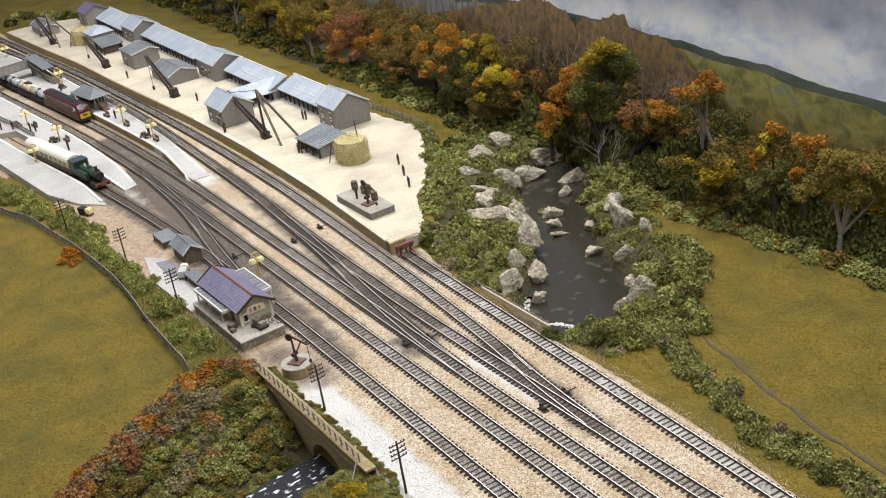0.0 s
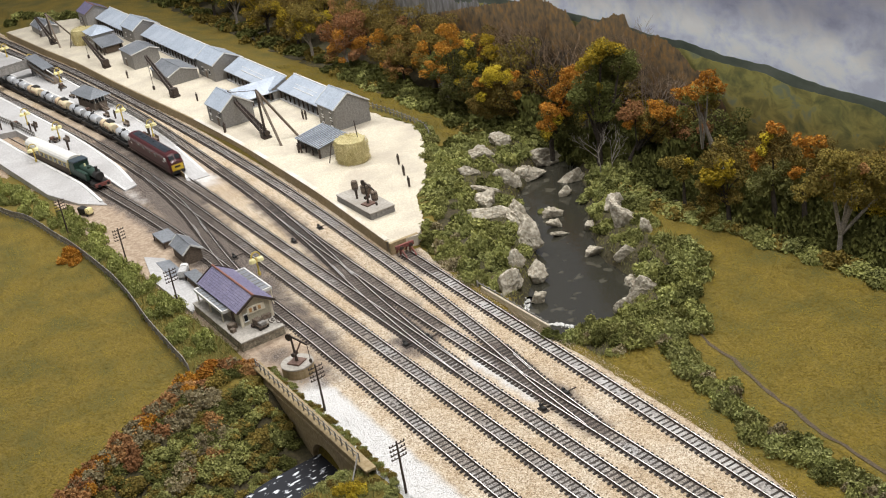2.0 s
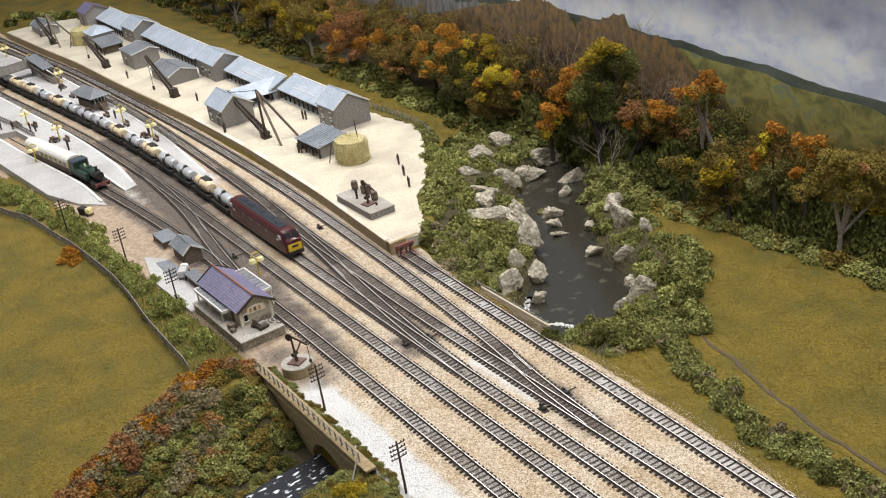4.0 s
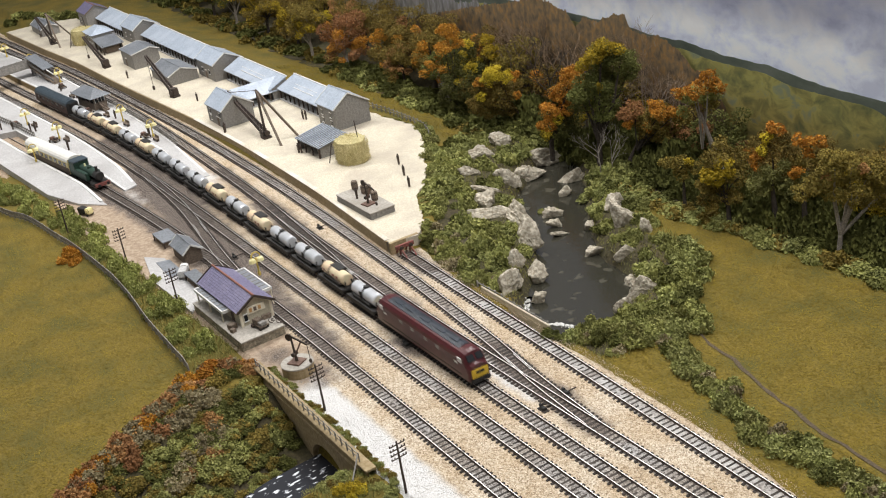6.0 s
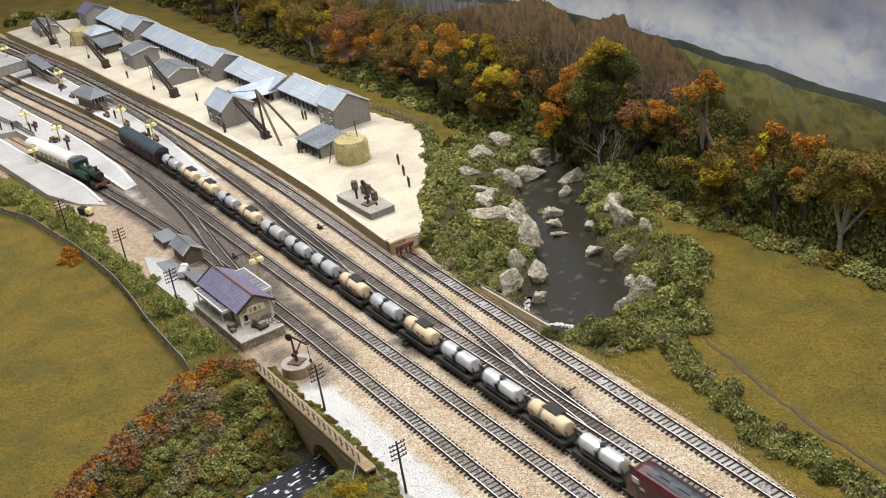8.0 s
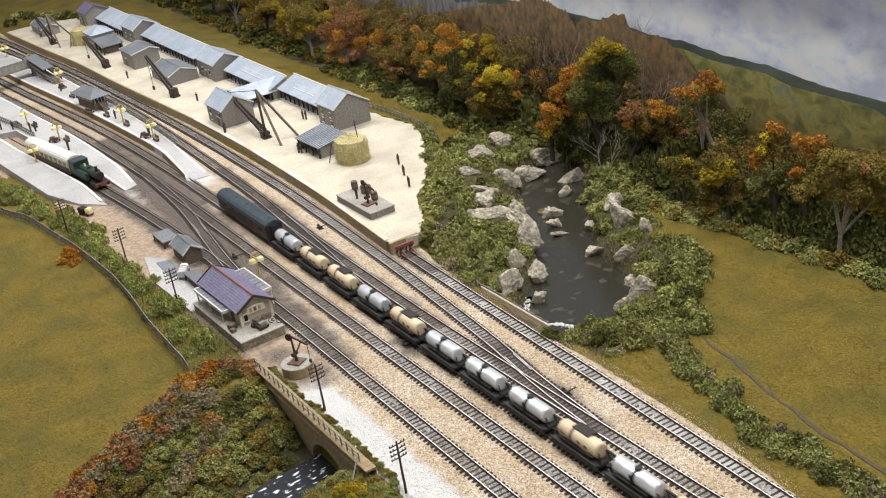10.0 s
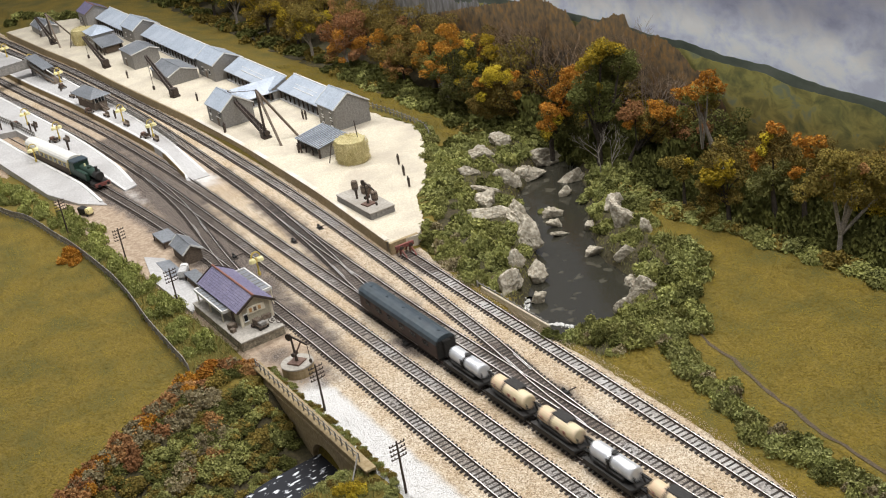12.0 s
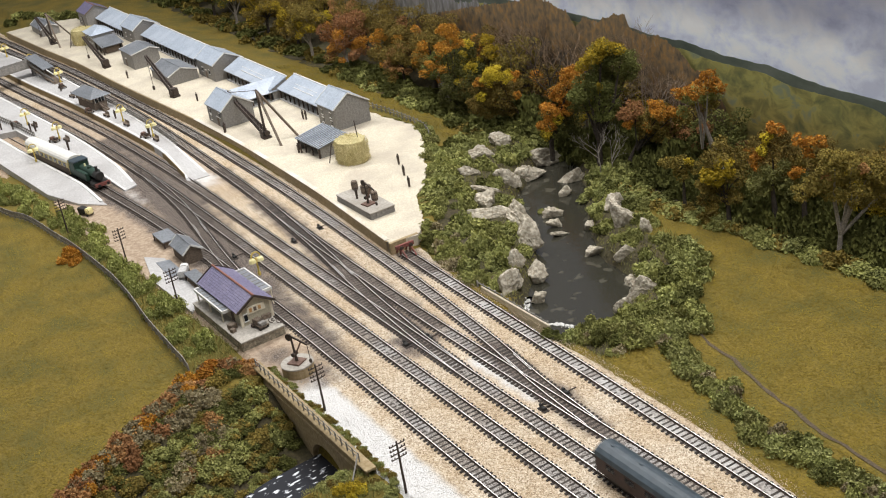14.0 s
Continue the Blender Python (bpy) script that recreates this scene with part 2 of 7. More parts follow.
M_LAMPPOST = mat("ochre_lamp_post_paint", (0.58, 0.42, 0.08), (0.70, 0.54, 0.14), 2, 0.6, bump=0.1)
M_LAMPGLOW = mat("warm_lamp_globe", (0.86, 0.76, 0.34), (0.92, 0.85, 0.52), 2, 0.5, bump=0)

GREEN = leaf_mat("olive_green_foliage", [(0.175, 0.178, 0.052), (0.24, 0.24, 0.072), (0.32, 0.31, 0.11), (0.20, 0.20, 0.062)], 0.008)
LIME = leaf_mat("pale_green_tuft_foliage", [(0.20, 0.215, 0.065), (0.28, 0.29, 0.095), (0.37, 0.37, 0.14), (0.23, 0.24, 0.08)], 0.008)
TUFT = leaf_mat("fresh_green_tuft_foliage", [(0.22, 0.24, 0.065), (0.32, 0.345, 0.095), (0.44, 0.45, 0.16), (0.27, 0.29, 0.085)], 0.008)
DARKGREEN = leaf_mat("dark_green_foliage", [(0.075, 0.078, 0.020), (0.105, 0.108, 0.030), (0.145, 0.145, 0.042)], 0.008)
OLIVE = leaf_mat("brown_olive_foliage", [(0.125, 0.098, 0.026), (0.19, 0.145, 0.036), (0.25, 0.18, 0.042), (0.155, 0.105, 0.028)], 0.008)
ORANGE = leaf_mat("orange_autumn_foliage", [(0.30, 0.11, 0.018), (0.48, 0.20, 0.025), (0.56, 0.28, 0.045), (0.32, 0.15, 0.028)], 0.006, 0.15)
YELLOW = leaf_mat("yellow_autumn_foliage", [(0.38, 0.27, 0.02), (0.54, 0.40, 0.035), (0.27, 0.22, 0.03)], 0.006)
RUSSET = leaf_mat("russet_autumn_foliage", [(0.32, 0.16, 0.06), (0.46, 0.24, 0.10), (0.25, 0.135, 0.055)], 0.008)
GREYTWIG = leaf_mat("grey_dead_bramble", [(0.22, 0.175, 0.09), (0.33, 0.27, 0.155), (0.18, 0.145, 0.065), (0.41, 0.355, 0.23)], 0.004)
BLADES = leaf_mat("dry_grass_blades", [(0.165, 0.120, 0.016), (0.21, 0.152, 0.022), (0.19, 0.145, 0.026), (0.24, 0.176, 0.024)], 0.0, 0.05)
LUSHBLADES = leaf_mat("lush_grass_blades", [(0.19, 0.19, 0.055), (0.28, 0.26, 0.085), (0.15, 0.155, 0.04)], 0.0, 0.05)


# ---- mesh helpers ----
def part(name, bm, material, parent=None, label="", smooth=False):
    """Links a bmesh drawn in mm as one mesh object, under a thing or a part."""
    bm.transform(Matrix.Scale(K, 4))
    me = bpy.data.meshes.new(name)
    bm.normal_update()
    bm.to_mesh(me)
    bm.free()
    for m in material if isinstance(material, (list, tuple)) else [material]:
        me.materials.append(m)
    if smooth:
        me.polygons.foreach_set("use_smooth", [True] * len(me.polygons))
    ob = new(name, me)
    if parent:
        ob.parent = parent
    if label:
        tagged(ob, label)
    return ob


def raw(name, verts, faces, material, parent=None, label=""):
    me = bpy.data.meshes.new(name)
    me.from_pydata((np.asarray(verts, float) * K).tolist(), [], faces)
    me.materials.append(material)
    ob = new(name, me)
    if parent:
        ob.parent = parent
    if label:
        tagged(ob, label)
    return ob


def thing(name, label, category, x=0, y=0, z=0, rz=0, group="", kind=""):
    ob = new(name)
    ob.empty_display_size = 0.005
    ob.matrix_basis = pose(x * K, y * K, z * K, 0, 0, rz)
    return tagged(ob, label, category, group, kind)


def at(x, y, z=0, rz=0, rx=0, ry=0):
    return pose(x * K, y * K, z * K, rx, ry, rz)


def box(bm, x0, x1, y0, y1, z0, z1, bevel=0.0):
    made = bmesh.ops.create_cube(bm, size=1)["verts"]
    for v in made:
        v.co = Vector((x0 + (v.co.x + 0.5) * (x1 - x0), y0 + (v.co.y + 0.5) * (y1 - y0), z0 + (v.co.z + 0.5) * (z1 - z0)))
    if bevel:
        edges = list({e for v in made for e in v.link_edges})
        bmesh.ops.bevel(bm, geom=edges, offset=bevel, segments=2, affect="EDGES")
    return bm


def boxed(x0, x1, y0, y1, z0, z1, bevel=0.0):
    return box(bmesh.new(), x0, x1, y0, y1, z0, z1, bevel)


def tube(bm, pts, radii, seg=7, caps=True):
    """A round bar through the points."""
    pts = [Vector(q) for q in pts]
    if not isinstance(radii, (list, tuple)):
        radii = [radii] * len(pts)
    rings = []
    for i, q in enumerate(pts):
        d = (pts[min(i + 1, len(pts) - 1)] - pts[max(i - 1, 0)]).normalized()
        a = d.cross(Vector((0, 0, 1)) if abs(d.z) < 0.9 else Vector((1, 0, 0))).normalized()
        b = d.cross(a)
        rings.append([bm.verts.new(q + radii[i] * (math.cos(2 * math.pi * k / seg) * a + math.sin(2 * math.pi * k / seg) * b)) for k in range(seg)])
    for r, s in zip(rings, rings[1:]):
        for k in range(seg):
            bm.faces.new((r[k], r[(k + 1) % seg], s[(k + 1) % seg], s[k]))
    if caps:
        bm.faces.new(rings[0][::-1])
        bm.faces.new(rings[-1])
    return bm


def bar(bm, a, b, w, h=None):
    """A square bar from a to b."""
    h = h or w
    a, b = Vector(a), Vector(b)
    d = (b - a).normalized()
    s = d.cross(Vector((0, 0, 1)) if abs(d.z) < 0.95 else Vector((1, 0, 0))).normalized()
    u = s.cross(d)
    vs = [bm.verts.new(q + i * s * w / 2 + j * u * h / 2) for q in (a, b) for i, j in ((-1, -1), (1, -1), (1, 1), (-1, 1))]
    for f in ((0, 1, 2, 3), (7, 6, 5, 4), (0, 4, 5, 1), (1, 5, 6, 2), (2, 6, 7, 3), (3, 7, 4, 0)):
        bm.faces.new([vs[i] for i in f])
    return bm


def extrude_x(bm, profile, x0, x1, ends=True):
    """A prism along x over a (y, z) outline that runs round."""
    a = [bm.verts.new((x0, y, z)) for y, z in profile]
    b = [bm.verts.new((x1, y, z)) for y, z in profile]
    n = len(profile)
    for i in range(n):
        bm.faces.new((a[i], a[(i + 1) % n], b[(i + 1) % n], b[i]))
    if ends:
        bm.faces.new(a[::-1])
        bm.faces.new(b)
    return bm


def curve_points(ctrl, step=6.0):
    """A smooth line through control points (x, y), in even steps."""
    pts = [ctrl[0]] + list(ctrl) + [ctrl[-1]]
    out = []
    for i in range(1, len(pts) - 2):
        p0, p1, p2, p3 = (np.array(q, float) for q in pts[i - 1:i + 3])
        n = max(2, int(np.linalg.norm(p2 - p1) / 4))
        for k in range(n):
            t = k / n
            out.append(0.5 * (2 * p1 + (p2 - p0) * t + (2 * p0 - 5 * p1 + 4 * p2 - p3) * t * t + (3 * p1 - p0 - 3 * p2 + p3) * t ** 3))
    out.append(np.array(ctrl[-1], float))
    out = np.array(out)
    s = np.concatenate([[0], np.cumsum(np.linalg.norm(np.diff(out, axis=0), axis=1))])
    q = np.arange(0, s[-1], step)
    return np.stack([np.interp(q, s, out[:, 0]), np.interp(q, s, out[:, 1])], 1)


def fnoise(x, y, size, seed=0.0):
    return noise.noise(Vector((x / size, y / size, seed)))


def smooth01(a, b, v):
    t = min(1.0, max(0.0, (v - a) / (b - a)))
    return t * t * (3 - 2 * t)


def lerp_line(ctrl, x):
    return float(np.interp(x, [c[0] for c in ctrl], [c[1] for c in ctrl]))


# ---- the ground ----
YARD_LINE = [(-2240, 36), (-2054, 47), (-1880, 60), (-1697, 66), (-1555, 73), (-1428, 79), (-1300, 81), (-1212, 80), (-1076, 76), (-964, 69), (-904, 65)]
YARD_BACK = [(-904, 65), (-900, 92), (-925, 112), (-975, 135), (-1010, 165), (-1060, 195), (-1110, 222), (-1160, 238), (-1240, 232), (-1400, 226), (-1600, 222), (-1900, 212), (-2120, 205), (-2200, 150), (-2236, 90)]
YARD_RIM = sorted((x, y) for x, y in YARD_BACK[1:12])
POND = [(-690, 92, 14), (-712, 112, 34), (-735, 146, 44), (-793, 178, 24), (-855, 213, 24), (-920, 252, 30), (-965, 288, 22), (-1000, 335, 18)]
GULLY = [(-690, -90), (-694, -150), (-672, -210), (-640, -320), (-620, -440)]


def pond_distance(x, y):
    best = 1e9
    for (x0, y0, w0), (x1, y1, w1) in zip(POND, POND[1:]):
        dx, dy = x1 - x0, y1 - y0
        t = min(1, max(0, ((x - x0) * dx + (y - y0) * dy) / (dx * dx + dy * dy)))
        best = min(best, math.hypot(x - x0 - t * dx, y - y0 - t * dy) - (w0 + t * (w1 - w0)))
    return best


def ground_z(x, y):
    z = -5.0 + 1.2 * fnoise(x, y, 60) + 0.6 * fnoise(x, y, 20, 4)
    if y > 80:
        d = pond_distance(x, y) + 4 * fnoise(x, y, 18, 9)
        z += -20 * (1 - smooth01(-6, 14, d))
        bank = smooth01(10, 30, d) * (1 - smooth01(45, 100, d)) * smooth01(85, 120, y)
        z += 6 * bank
        z += 8 * smooth01(300, 390, y)
        if x < -885:
            rim = y - lerp_line(YARD_RIM, x)
            z += 11.2 * (1 - smooth01(6, 75, rim)) * smooth01(-885, -925, x) * (smooth01(5, 20, pond_distance(x, y)))
    if y < -85:
        cx = float(np.interp(-y, [-q[1] for q in GULLY], [q[0] for q in GULLY]))
        left = smooth01(16, 112 + 0.10 * (-y - 110), cx - x) if x < cx else smooth01(16, 62, x - cx)
        z += -36 * (1 - left) * (1 - smooth01(-108, -100, y))
        if x < -850:
            z += 3 * smooth01(-112, -135, y) * (1 - smooth01(-150, -165, y))
    return z


def terrain(name, x0, x1, y0, y1, step, material, label):
    xs, ys = np.arange(x0, x1 + 1, step), np.arange(y0, y1 + 1, step)
    verts = [(x, y, ground_z(x, y)) for x in xs for y in ys]
    n = len(ys)
    faces = [(i * n + j, (i + 1) * n + j, (i + 1) * n + j + 1, i * n + j + 1) for i in range(len(xs) - 1) for j in range(n - 1)]
    ob = raw(name, verts, faces, material)
    ob.data.polygons.foreach_set("use_smooth", [True] * len(faces))
    return tagged(ob, label, "ground", kind="structure")


terrain("ground", -2960, -150, -440, 402, 6, M_GRASS, "uneven olive brown static grass over a sculpted landscape")


def sheet(name, xs, low, high, z, material, label, rag=2.0, n=8, kind="structure", category="ground", drop=2.5):
    """A strip of ground from x to x between two side lines, with ragged, feathered edges."""
    verts, faces = [], []
    for i, x in enumerate(xs):
        a, b = low(x) + rag * fnoise(x, 0, 7, 3), high(x) + rag * fnoise(x, 0, 7, 8)
        for j in range(n + 1):
            y = a + (b - a) * j / n
            edge = j in (0, n) or (i in (0, len(xs) - 1))
            verts.append((x, y, z - (drop if edge else 0) + (0 if edge else 0.35 * fnoise(x, y, 9, 2))))
    for i in range(len(xs) - 1):
        for j in range(n):
            q = i * (n + 1) + j
            faces.append((q, q + n + 1, q + n + 2, q + 1))
    ob = raw(name, verts, faces, material)
    return tagged(ob, label, category, kind=kind)


yard_y = lambda x: lerp_line(YARD_LINE, x)
bed_high = lambda x: yard_y(x) + 3 if x < -904 else lerp_line([(-904, 96), (-870, 88), (-797, 79), (-690, 77), (-624, 79), (-538, 77), (-483, 74), (-420, 67), (-150, 58)], x)
bed_low = lambda x: lerp_line([(-2700, -260), (-2000, -215), (-1400, -150), (-1221, -140), (-1089, -125), (-950, -117), (-851, -112), (-700, -109), (-600, -107), (-400, -112), (-150, -118)], x)


def near_line(px, py, line):
    """How far points lie from a line of (x, y) points."""
    best = np.full(len(px), 1e9)
    for (x0, y0), (x1, y1) in zip(line, line[1:]):
        dx, dy = x1 - x0, y1 - y0
        t = np.clip(((px - x0) * dx + (py - y0) * dy) / (dx * dx + dy * dy), 0, 1)
        best = np.minimum(best, np.hypot(px - x0 - t * dx, py - y0 - t * dy))
    return best


# where engines drip oil and soot: a line, how wide it spreads, how strong
GRIME_LINES = [([(-1120, 33), (-972, 23), (-886, 13.5), (-814, 7), (-740, 3)], 15, 0.9), ([(-960, 26), (-860, 24), (-760, 22)], 12, 0.75),
               ([(-1330, -31), (-1250, -30), (-1170, -34), (-1050, -49), (-930, -58)], 34, 1.0), ([(-1500, -96), (-1282, -75), (-1091, -62), (-855, -58)], 18, 0.9),
               ([(-1480, -22), (-1340, -12), (-1180, -12)], 22, 0.8), ([(-1250, 40), (-1060, 31)], 12, 0.75), ([(-700, 33), (-640, 29), (-560, 26)], 13, 0.85),
               ([(-618, 36), (-596, 36)], 9, 0.65), ([(-930, -48), (-840, -50), (-770, -56)], 16, 0.75), ([(-1200, 0), (-1000, 0)], 9, 0.6), ([(-1100, -25), (-800, -25)], 10, 0.55),
               ([(-760, -10), (-735, -10)], 10, 0.8), ([(-815, -92), (-755, -78)], 20, 0.6), ([(-900, 74), (-850, 72)], 14, 0.7)]
CHALK_LINES = [([(-860, 71), (-700, 66), (-500, 59), (-160, 47.5)], 7, 0.4), ([(-690, 17), (-655, 20), (-620, 22)], 11, 0.75), ([(-1330, 14), (-1230, 12)], 20, 0.6), ([(-1280, -60), (-1240, -56)], 14, 0.6)]


def bed_fields(ob):
    """Lays the grime, chippings and dirt fields over a mesh of the track bed."""
    n = len(ob.data.vertices)
    co = np.empty(n * 3)
    ob.data.vertices.foreach_get("co", co)
    x, y = co[0::3] / K, co[1::3] / K
    grime, chalk = np.zeros(n), np.zeros(n)
    for line, w, k in GRIME_LINES:
        grime = np.maximum(grime, k * np.clip(1.35 - near_line(x, y, line) / w, 0, 1))
    for line, w, k in CHALK_LINES:
        chalk = np.maximum(chalk, k * np.clip(1.35 - near_line(x, y, line) / w, 0, 1))
    strip = np.clip((-80 - y) / 10 + 0.5, 0, 1) * np.clip((x + 775) / 40, 0, 1)
    chalk = np.maximum(chalk, strip)
    dirt = np.clip((-70 - y) / 10 + 0.5, 0, 1) * np.clip((-735 - x) / 40, 0, 1)
    dirt = np.maximum(dirt, 0.62 * np.clip((-1010 - x) / 250, 0, 1) * np.clip((50 - y) / 12, 0, 1) * np.clip((x + 1800) / 150, 0, 1))
    for name, values in (("grime", grime), ("chalk", chalk), ("dirt", dirt)):
        ob.data.attributes.new(name, "FLOAT", "POINT").data.foreach_set("value", values)
    return grime


bed_fields(sheet("ballast_bed", np.arange(-2940, -155, 5.0), bed_low, bed_high, -2.2, M_BALLAST, "beige granular ballast, sooty and oily between the tracks", n=44, drop=3.2))


def in_grime(px, py):
    """Where oil, soot and dirt hide the clean stones."""
    hit = py < -72
    for line, w, k in GRIME_LINES:
        if k > 0.5:
            hit |= near_line(px, py, line) < w * 0.9
    return hit


sheet("lane", np.arange(-2900, -2290, 8.0), lambda x: lerp_line([(-2900, 196), (-2498, 158), (-2338, 150), (-2290, 148)], x), lambda x: lerp_line([(-2900, 216), (-2498, 176), (-2338, 168), (-2290, 164)], x), -2.4, M_PLATFORM, "pale grey lane leading into the goods yard", n=4, category="road")

# ---- tracks ----
T1 = [(-1640, -116), (-1513, -102), (-1385, -85), (-1282, -75), (-1185, -67), (-1091, -62), (-996, -59.5), (-855, -58), (-700, -59), (-160, -65)]
T3 = [(-2950, -205), (-2600, -135), (-2300, -86), (-2005, -53), (-1840, -39), (-1747, -30), (-1651, -21), (-1500, -9), (-1340, -2), (-1200, 0), (-900, 0), (-160, 0)]
T2 = [(-2600, -162), (-2300, -112), (-2005, -79), (-1840, -65), (-1747, -56), (-1651, -47), (-1500, -35), (-1340, -28), (-1200, -25.4), (-900, -25.4), (-160, -25.4)]
T4 = [(-2600, -40), (-2300, -4), (-2079, 15), (-1892, 30), (-1650, 42), (-1479, 44), (-1269, 40), (-1151, 36), (-1033, 29), (-895, 25), (-700, 23.5), (-160, 31)]
LOOP = [(-2600, -15), (-2245, 21), (-2035, 36), (-1866, 49), (-1693, 57), (-1511, 63), (-1334, 66), (-1166, 65), (-1053, 61), (-946, 56), (-853, 51), (-713, 40), (-635, 31), (-560, 25.6)]
T5 = [(-893, 73), (-700, 66), (-500, 59), (-160, 47.5)]
CROSS_A = [(-1110, 33.5), (-972, 23), (-886, 13.5), (-814, 7), (-756, 3), (-680, 0)]
CROSS_B = [(-1300, -27.5), (-1230, -29.5), (-1170, -33.5), (-1110, -40.5), (-1050, -48.5), (-990, -55), (-930, -58.2)]


def sweep(name, line, offset, profile, material, parent, label=""):
    """A rail: a (side, height) outline carried along a line."""
    d = np.gradient(line, axis=0)
    d /= np.linalg.norm(d, axis=1)[:, None]
    nrm = np.stack([-d[:, 1], d[:, 0]], 1)
    k = len(profile)
    verts = [(*(q + nn * (offset + s)), h) for q, nn in zip(line, nrm) for s, h in profile]
    faces = [(i * k + j, (i + 1) * k + j, (i + 1) * k + (j + 1) % k, i * k + (j + 1) % k) for i in range(len(line) - 1) for j in range(k)]
    faces += [tuple(range(k))[::-1], tuple((len(line) - 1) * k + j for j in range(k))]
    return raw(name, verts, faces, material, parent, label)


WEB = [(-0.75, -1.4), (0.75, -1.4), (0.3, -1.1), (0.3, -0.45), (0.42, -0.35), (0.42, -0.08), (-0.42, -0.08), (-0.42, -0.35), (-0.3, -0.45), (-0.3, -1.1)]
HEAD = [(-0.34, -0.08), (0.34, -0.08), (0.29, 0.03), (-0.29, 0.03)]
SLEEPER_MESH = None


def track(name, ctrl, label, skip_sleepers=None, bright=True):
    global SLEEPER_MESH
    line = curve_points(ctrl, 4.0)
    th = thing(name, label, "track", group="tracks of the station", kind="structure")
    for side in (-4.7, 4.7):
        rail_line = line[::2]
        rail = sweep("rail", rail_line, side, WEB, M_RUST, th)
        sweep("rail_head", rail_line, side, HEAD, M_RAIL if bright else M_RUST, rail)
    sl = curve_points(ctrl, 4.7)
    d = np.gradient(sl, axis=0)
    rng = random.Random(name)
    if SLEEPER_MESH is None:
        bm = boxed(-0.95, 0.95, -7.5, 7.5, -2.7, -1.4, 0.12)
        for s in (-4.7, 4.7):
            box(bm, -0.6, 0.6, s - 1.25, s - 0.75, -1.45, -0.9)
            box(bm, -0.6, 0.6, s + 0.75, s + 1.25, -1.45, -0.9)
        o = part("sleeper", bm, M_SLEEPER)
        SLEEPER_MESH = o.data
        bpy.data.objects.remove(o)
    far_v, far_f = [], []
    for q, dd in zip(sl, d):
        if skip_sleepers and skip_sleepers(q[0]):
            continue
        ang = math.degrees(math.atan2(dd[1], dd[0])) + rng.uniform(-0.8, 0.8)
        if q[0] > -1150 and q[0] < -330:
            ob = new("sleeper", SLEEPER_MESH)
            ob.parent = th
            ob.matrix_basis = at(q[0], q[1] + rng.uniform(-0.25, 0.25), rng.uniform(-0.1, 0.02), ang)
        else:
            c, s = math.cos(math.radians(ang)), math.sin(math.radians(ang))
            base = len(far_v)
            for z in (-2.7, -1.4):
                for a, b in ((-1.1, -7.5), (1.1, -7.5), (1.1, 7.5), (-1.1, 7.5)):
                    far_v.append((q[0] + a * c - b * s, q[1] + a * s + b * c, z))
            far_f += [tuple(base + i for i in f) for f in ((4, 5, 6, 7), (0, 1, 5, 4), (1, 2, 6, 5), (2, 3, 7, 6), (3, 0, 4, 7))]
    if far_v:
        tagged(raw("distant_sleepers", far_v, far_f, M_SLEEPER, th), kind="stuff")
    verts, faces = [], []
    dn = np.gradient(line, axis=0)
    dn /= np.linalg.norm(dn, axis=1)[:, None]
    for q, dd in zip(line, dn):
        for s in (-6.4, -5.3, -3.4, -1.2, 1.2, 3.4, 5.3, 6.4):
            w = s + (0.8 * fnoise(q[0], s, 5, 7) if abs(s) > 6 else 0)
            z = -2.5 if abs(s) > 6 else (-1.75 if abs(s) > 5 else -1.52 + 0.26 * fnoise(q[0], s + q[1], 5, 6))
            verts.append((q[0] - dd[1] * w, q[1] + dd[0] * w, z))
    for i in range(len(line) - 1):
        for j in range(7):
            faces.append((i * 8 + j, i * 8 + 8 + j, i * 8 + 9 + j, i * 8 + 1 + j))
    bed_fields(raw("track_ballast", verts, faces, M_GREYBALLAST, th, "grey stone packed between the sleepers"))
    return th


track("bay_track", T1, "dark weathered track past the small station building", lambda x: x < -1400)
track("middle_track", T2, "weathered track through the platforms with dark sleepers")
track("main_track", T3, "main running track with polished rails and dark sleepers")
track("through_track", T4, "long track beside the main line with bright rails")
track("loop_track", LOOP, "grey ballasted loop track below the goods yard wall", lambda x: x > -640)
track("siding_track", T5, "siding that ends at a red buffer stop")
track("yard_crossover", CROSS_A, "dark crossover track with close sleepers")
track("bay_crossover", CROSS_B, "dark crossover track with close sleepers near the platforms")



def turnout_timbers(one, two, x0, x1):
    """Long timbers under both tracks where they run together."""
    a, b = curve_points(one, 3.0), curve_points(two, 3.0)
    th = thing("turnout_timbers", "long dark timbers under the parting rails of a turnout", "sleepers", group="turnout timbers of the station", kind="structure")
    for x in np.arange(x0, x1, 4.7):
        ya, yb = float(np.interp(x, a[:, 0], a[:, 1])), float(np.interp(x, b[:, 0], b[:, 1]))
        if abs(ya - yb) < 15:
            lo, hi = min(ya, yb) - 8, max(ya, yb) + 8
            part("timber", boxed(x + 1.2, x + 3.0, lo, hi, -2.7, -1.36), M_SLEEPER, th)
    return th


turnout_timbers(CROSS_A, T3, -860, -690)
turnout_timbers(CROSS_A, T4, -1105, -930)
turnout_timbers(LOOP, T4, -760, -565)
turnout_timbers(CROSS_B, T2, -1270, -1090)
turnout_timbers(CROSS_B, T1, -1110, -935)


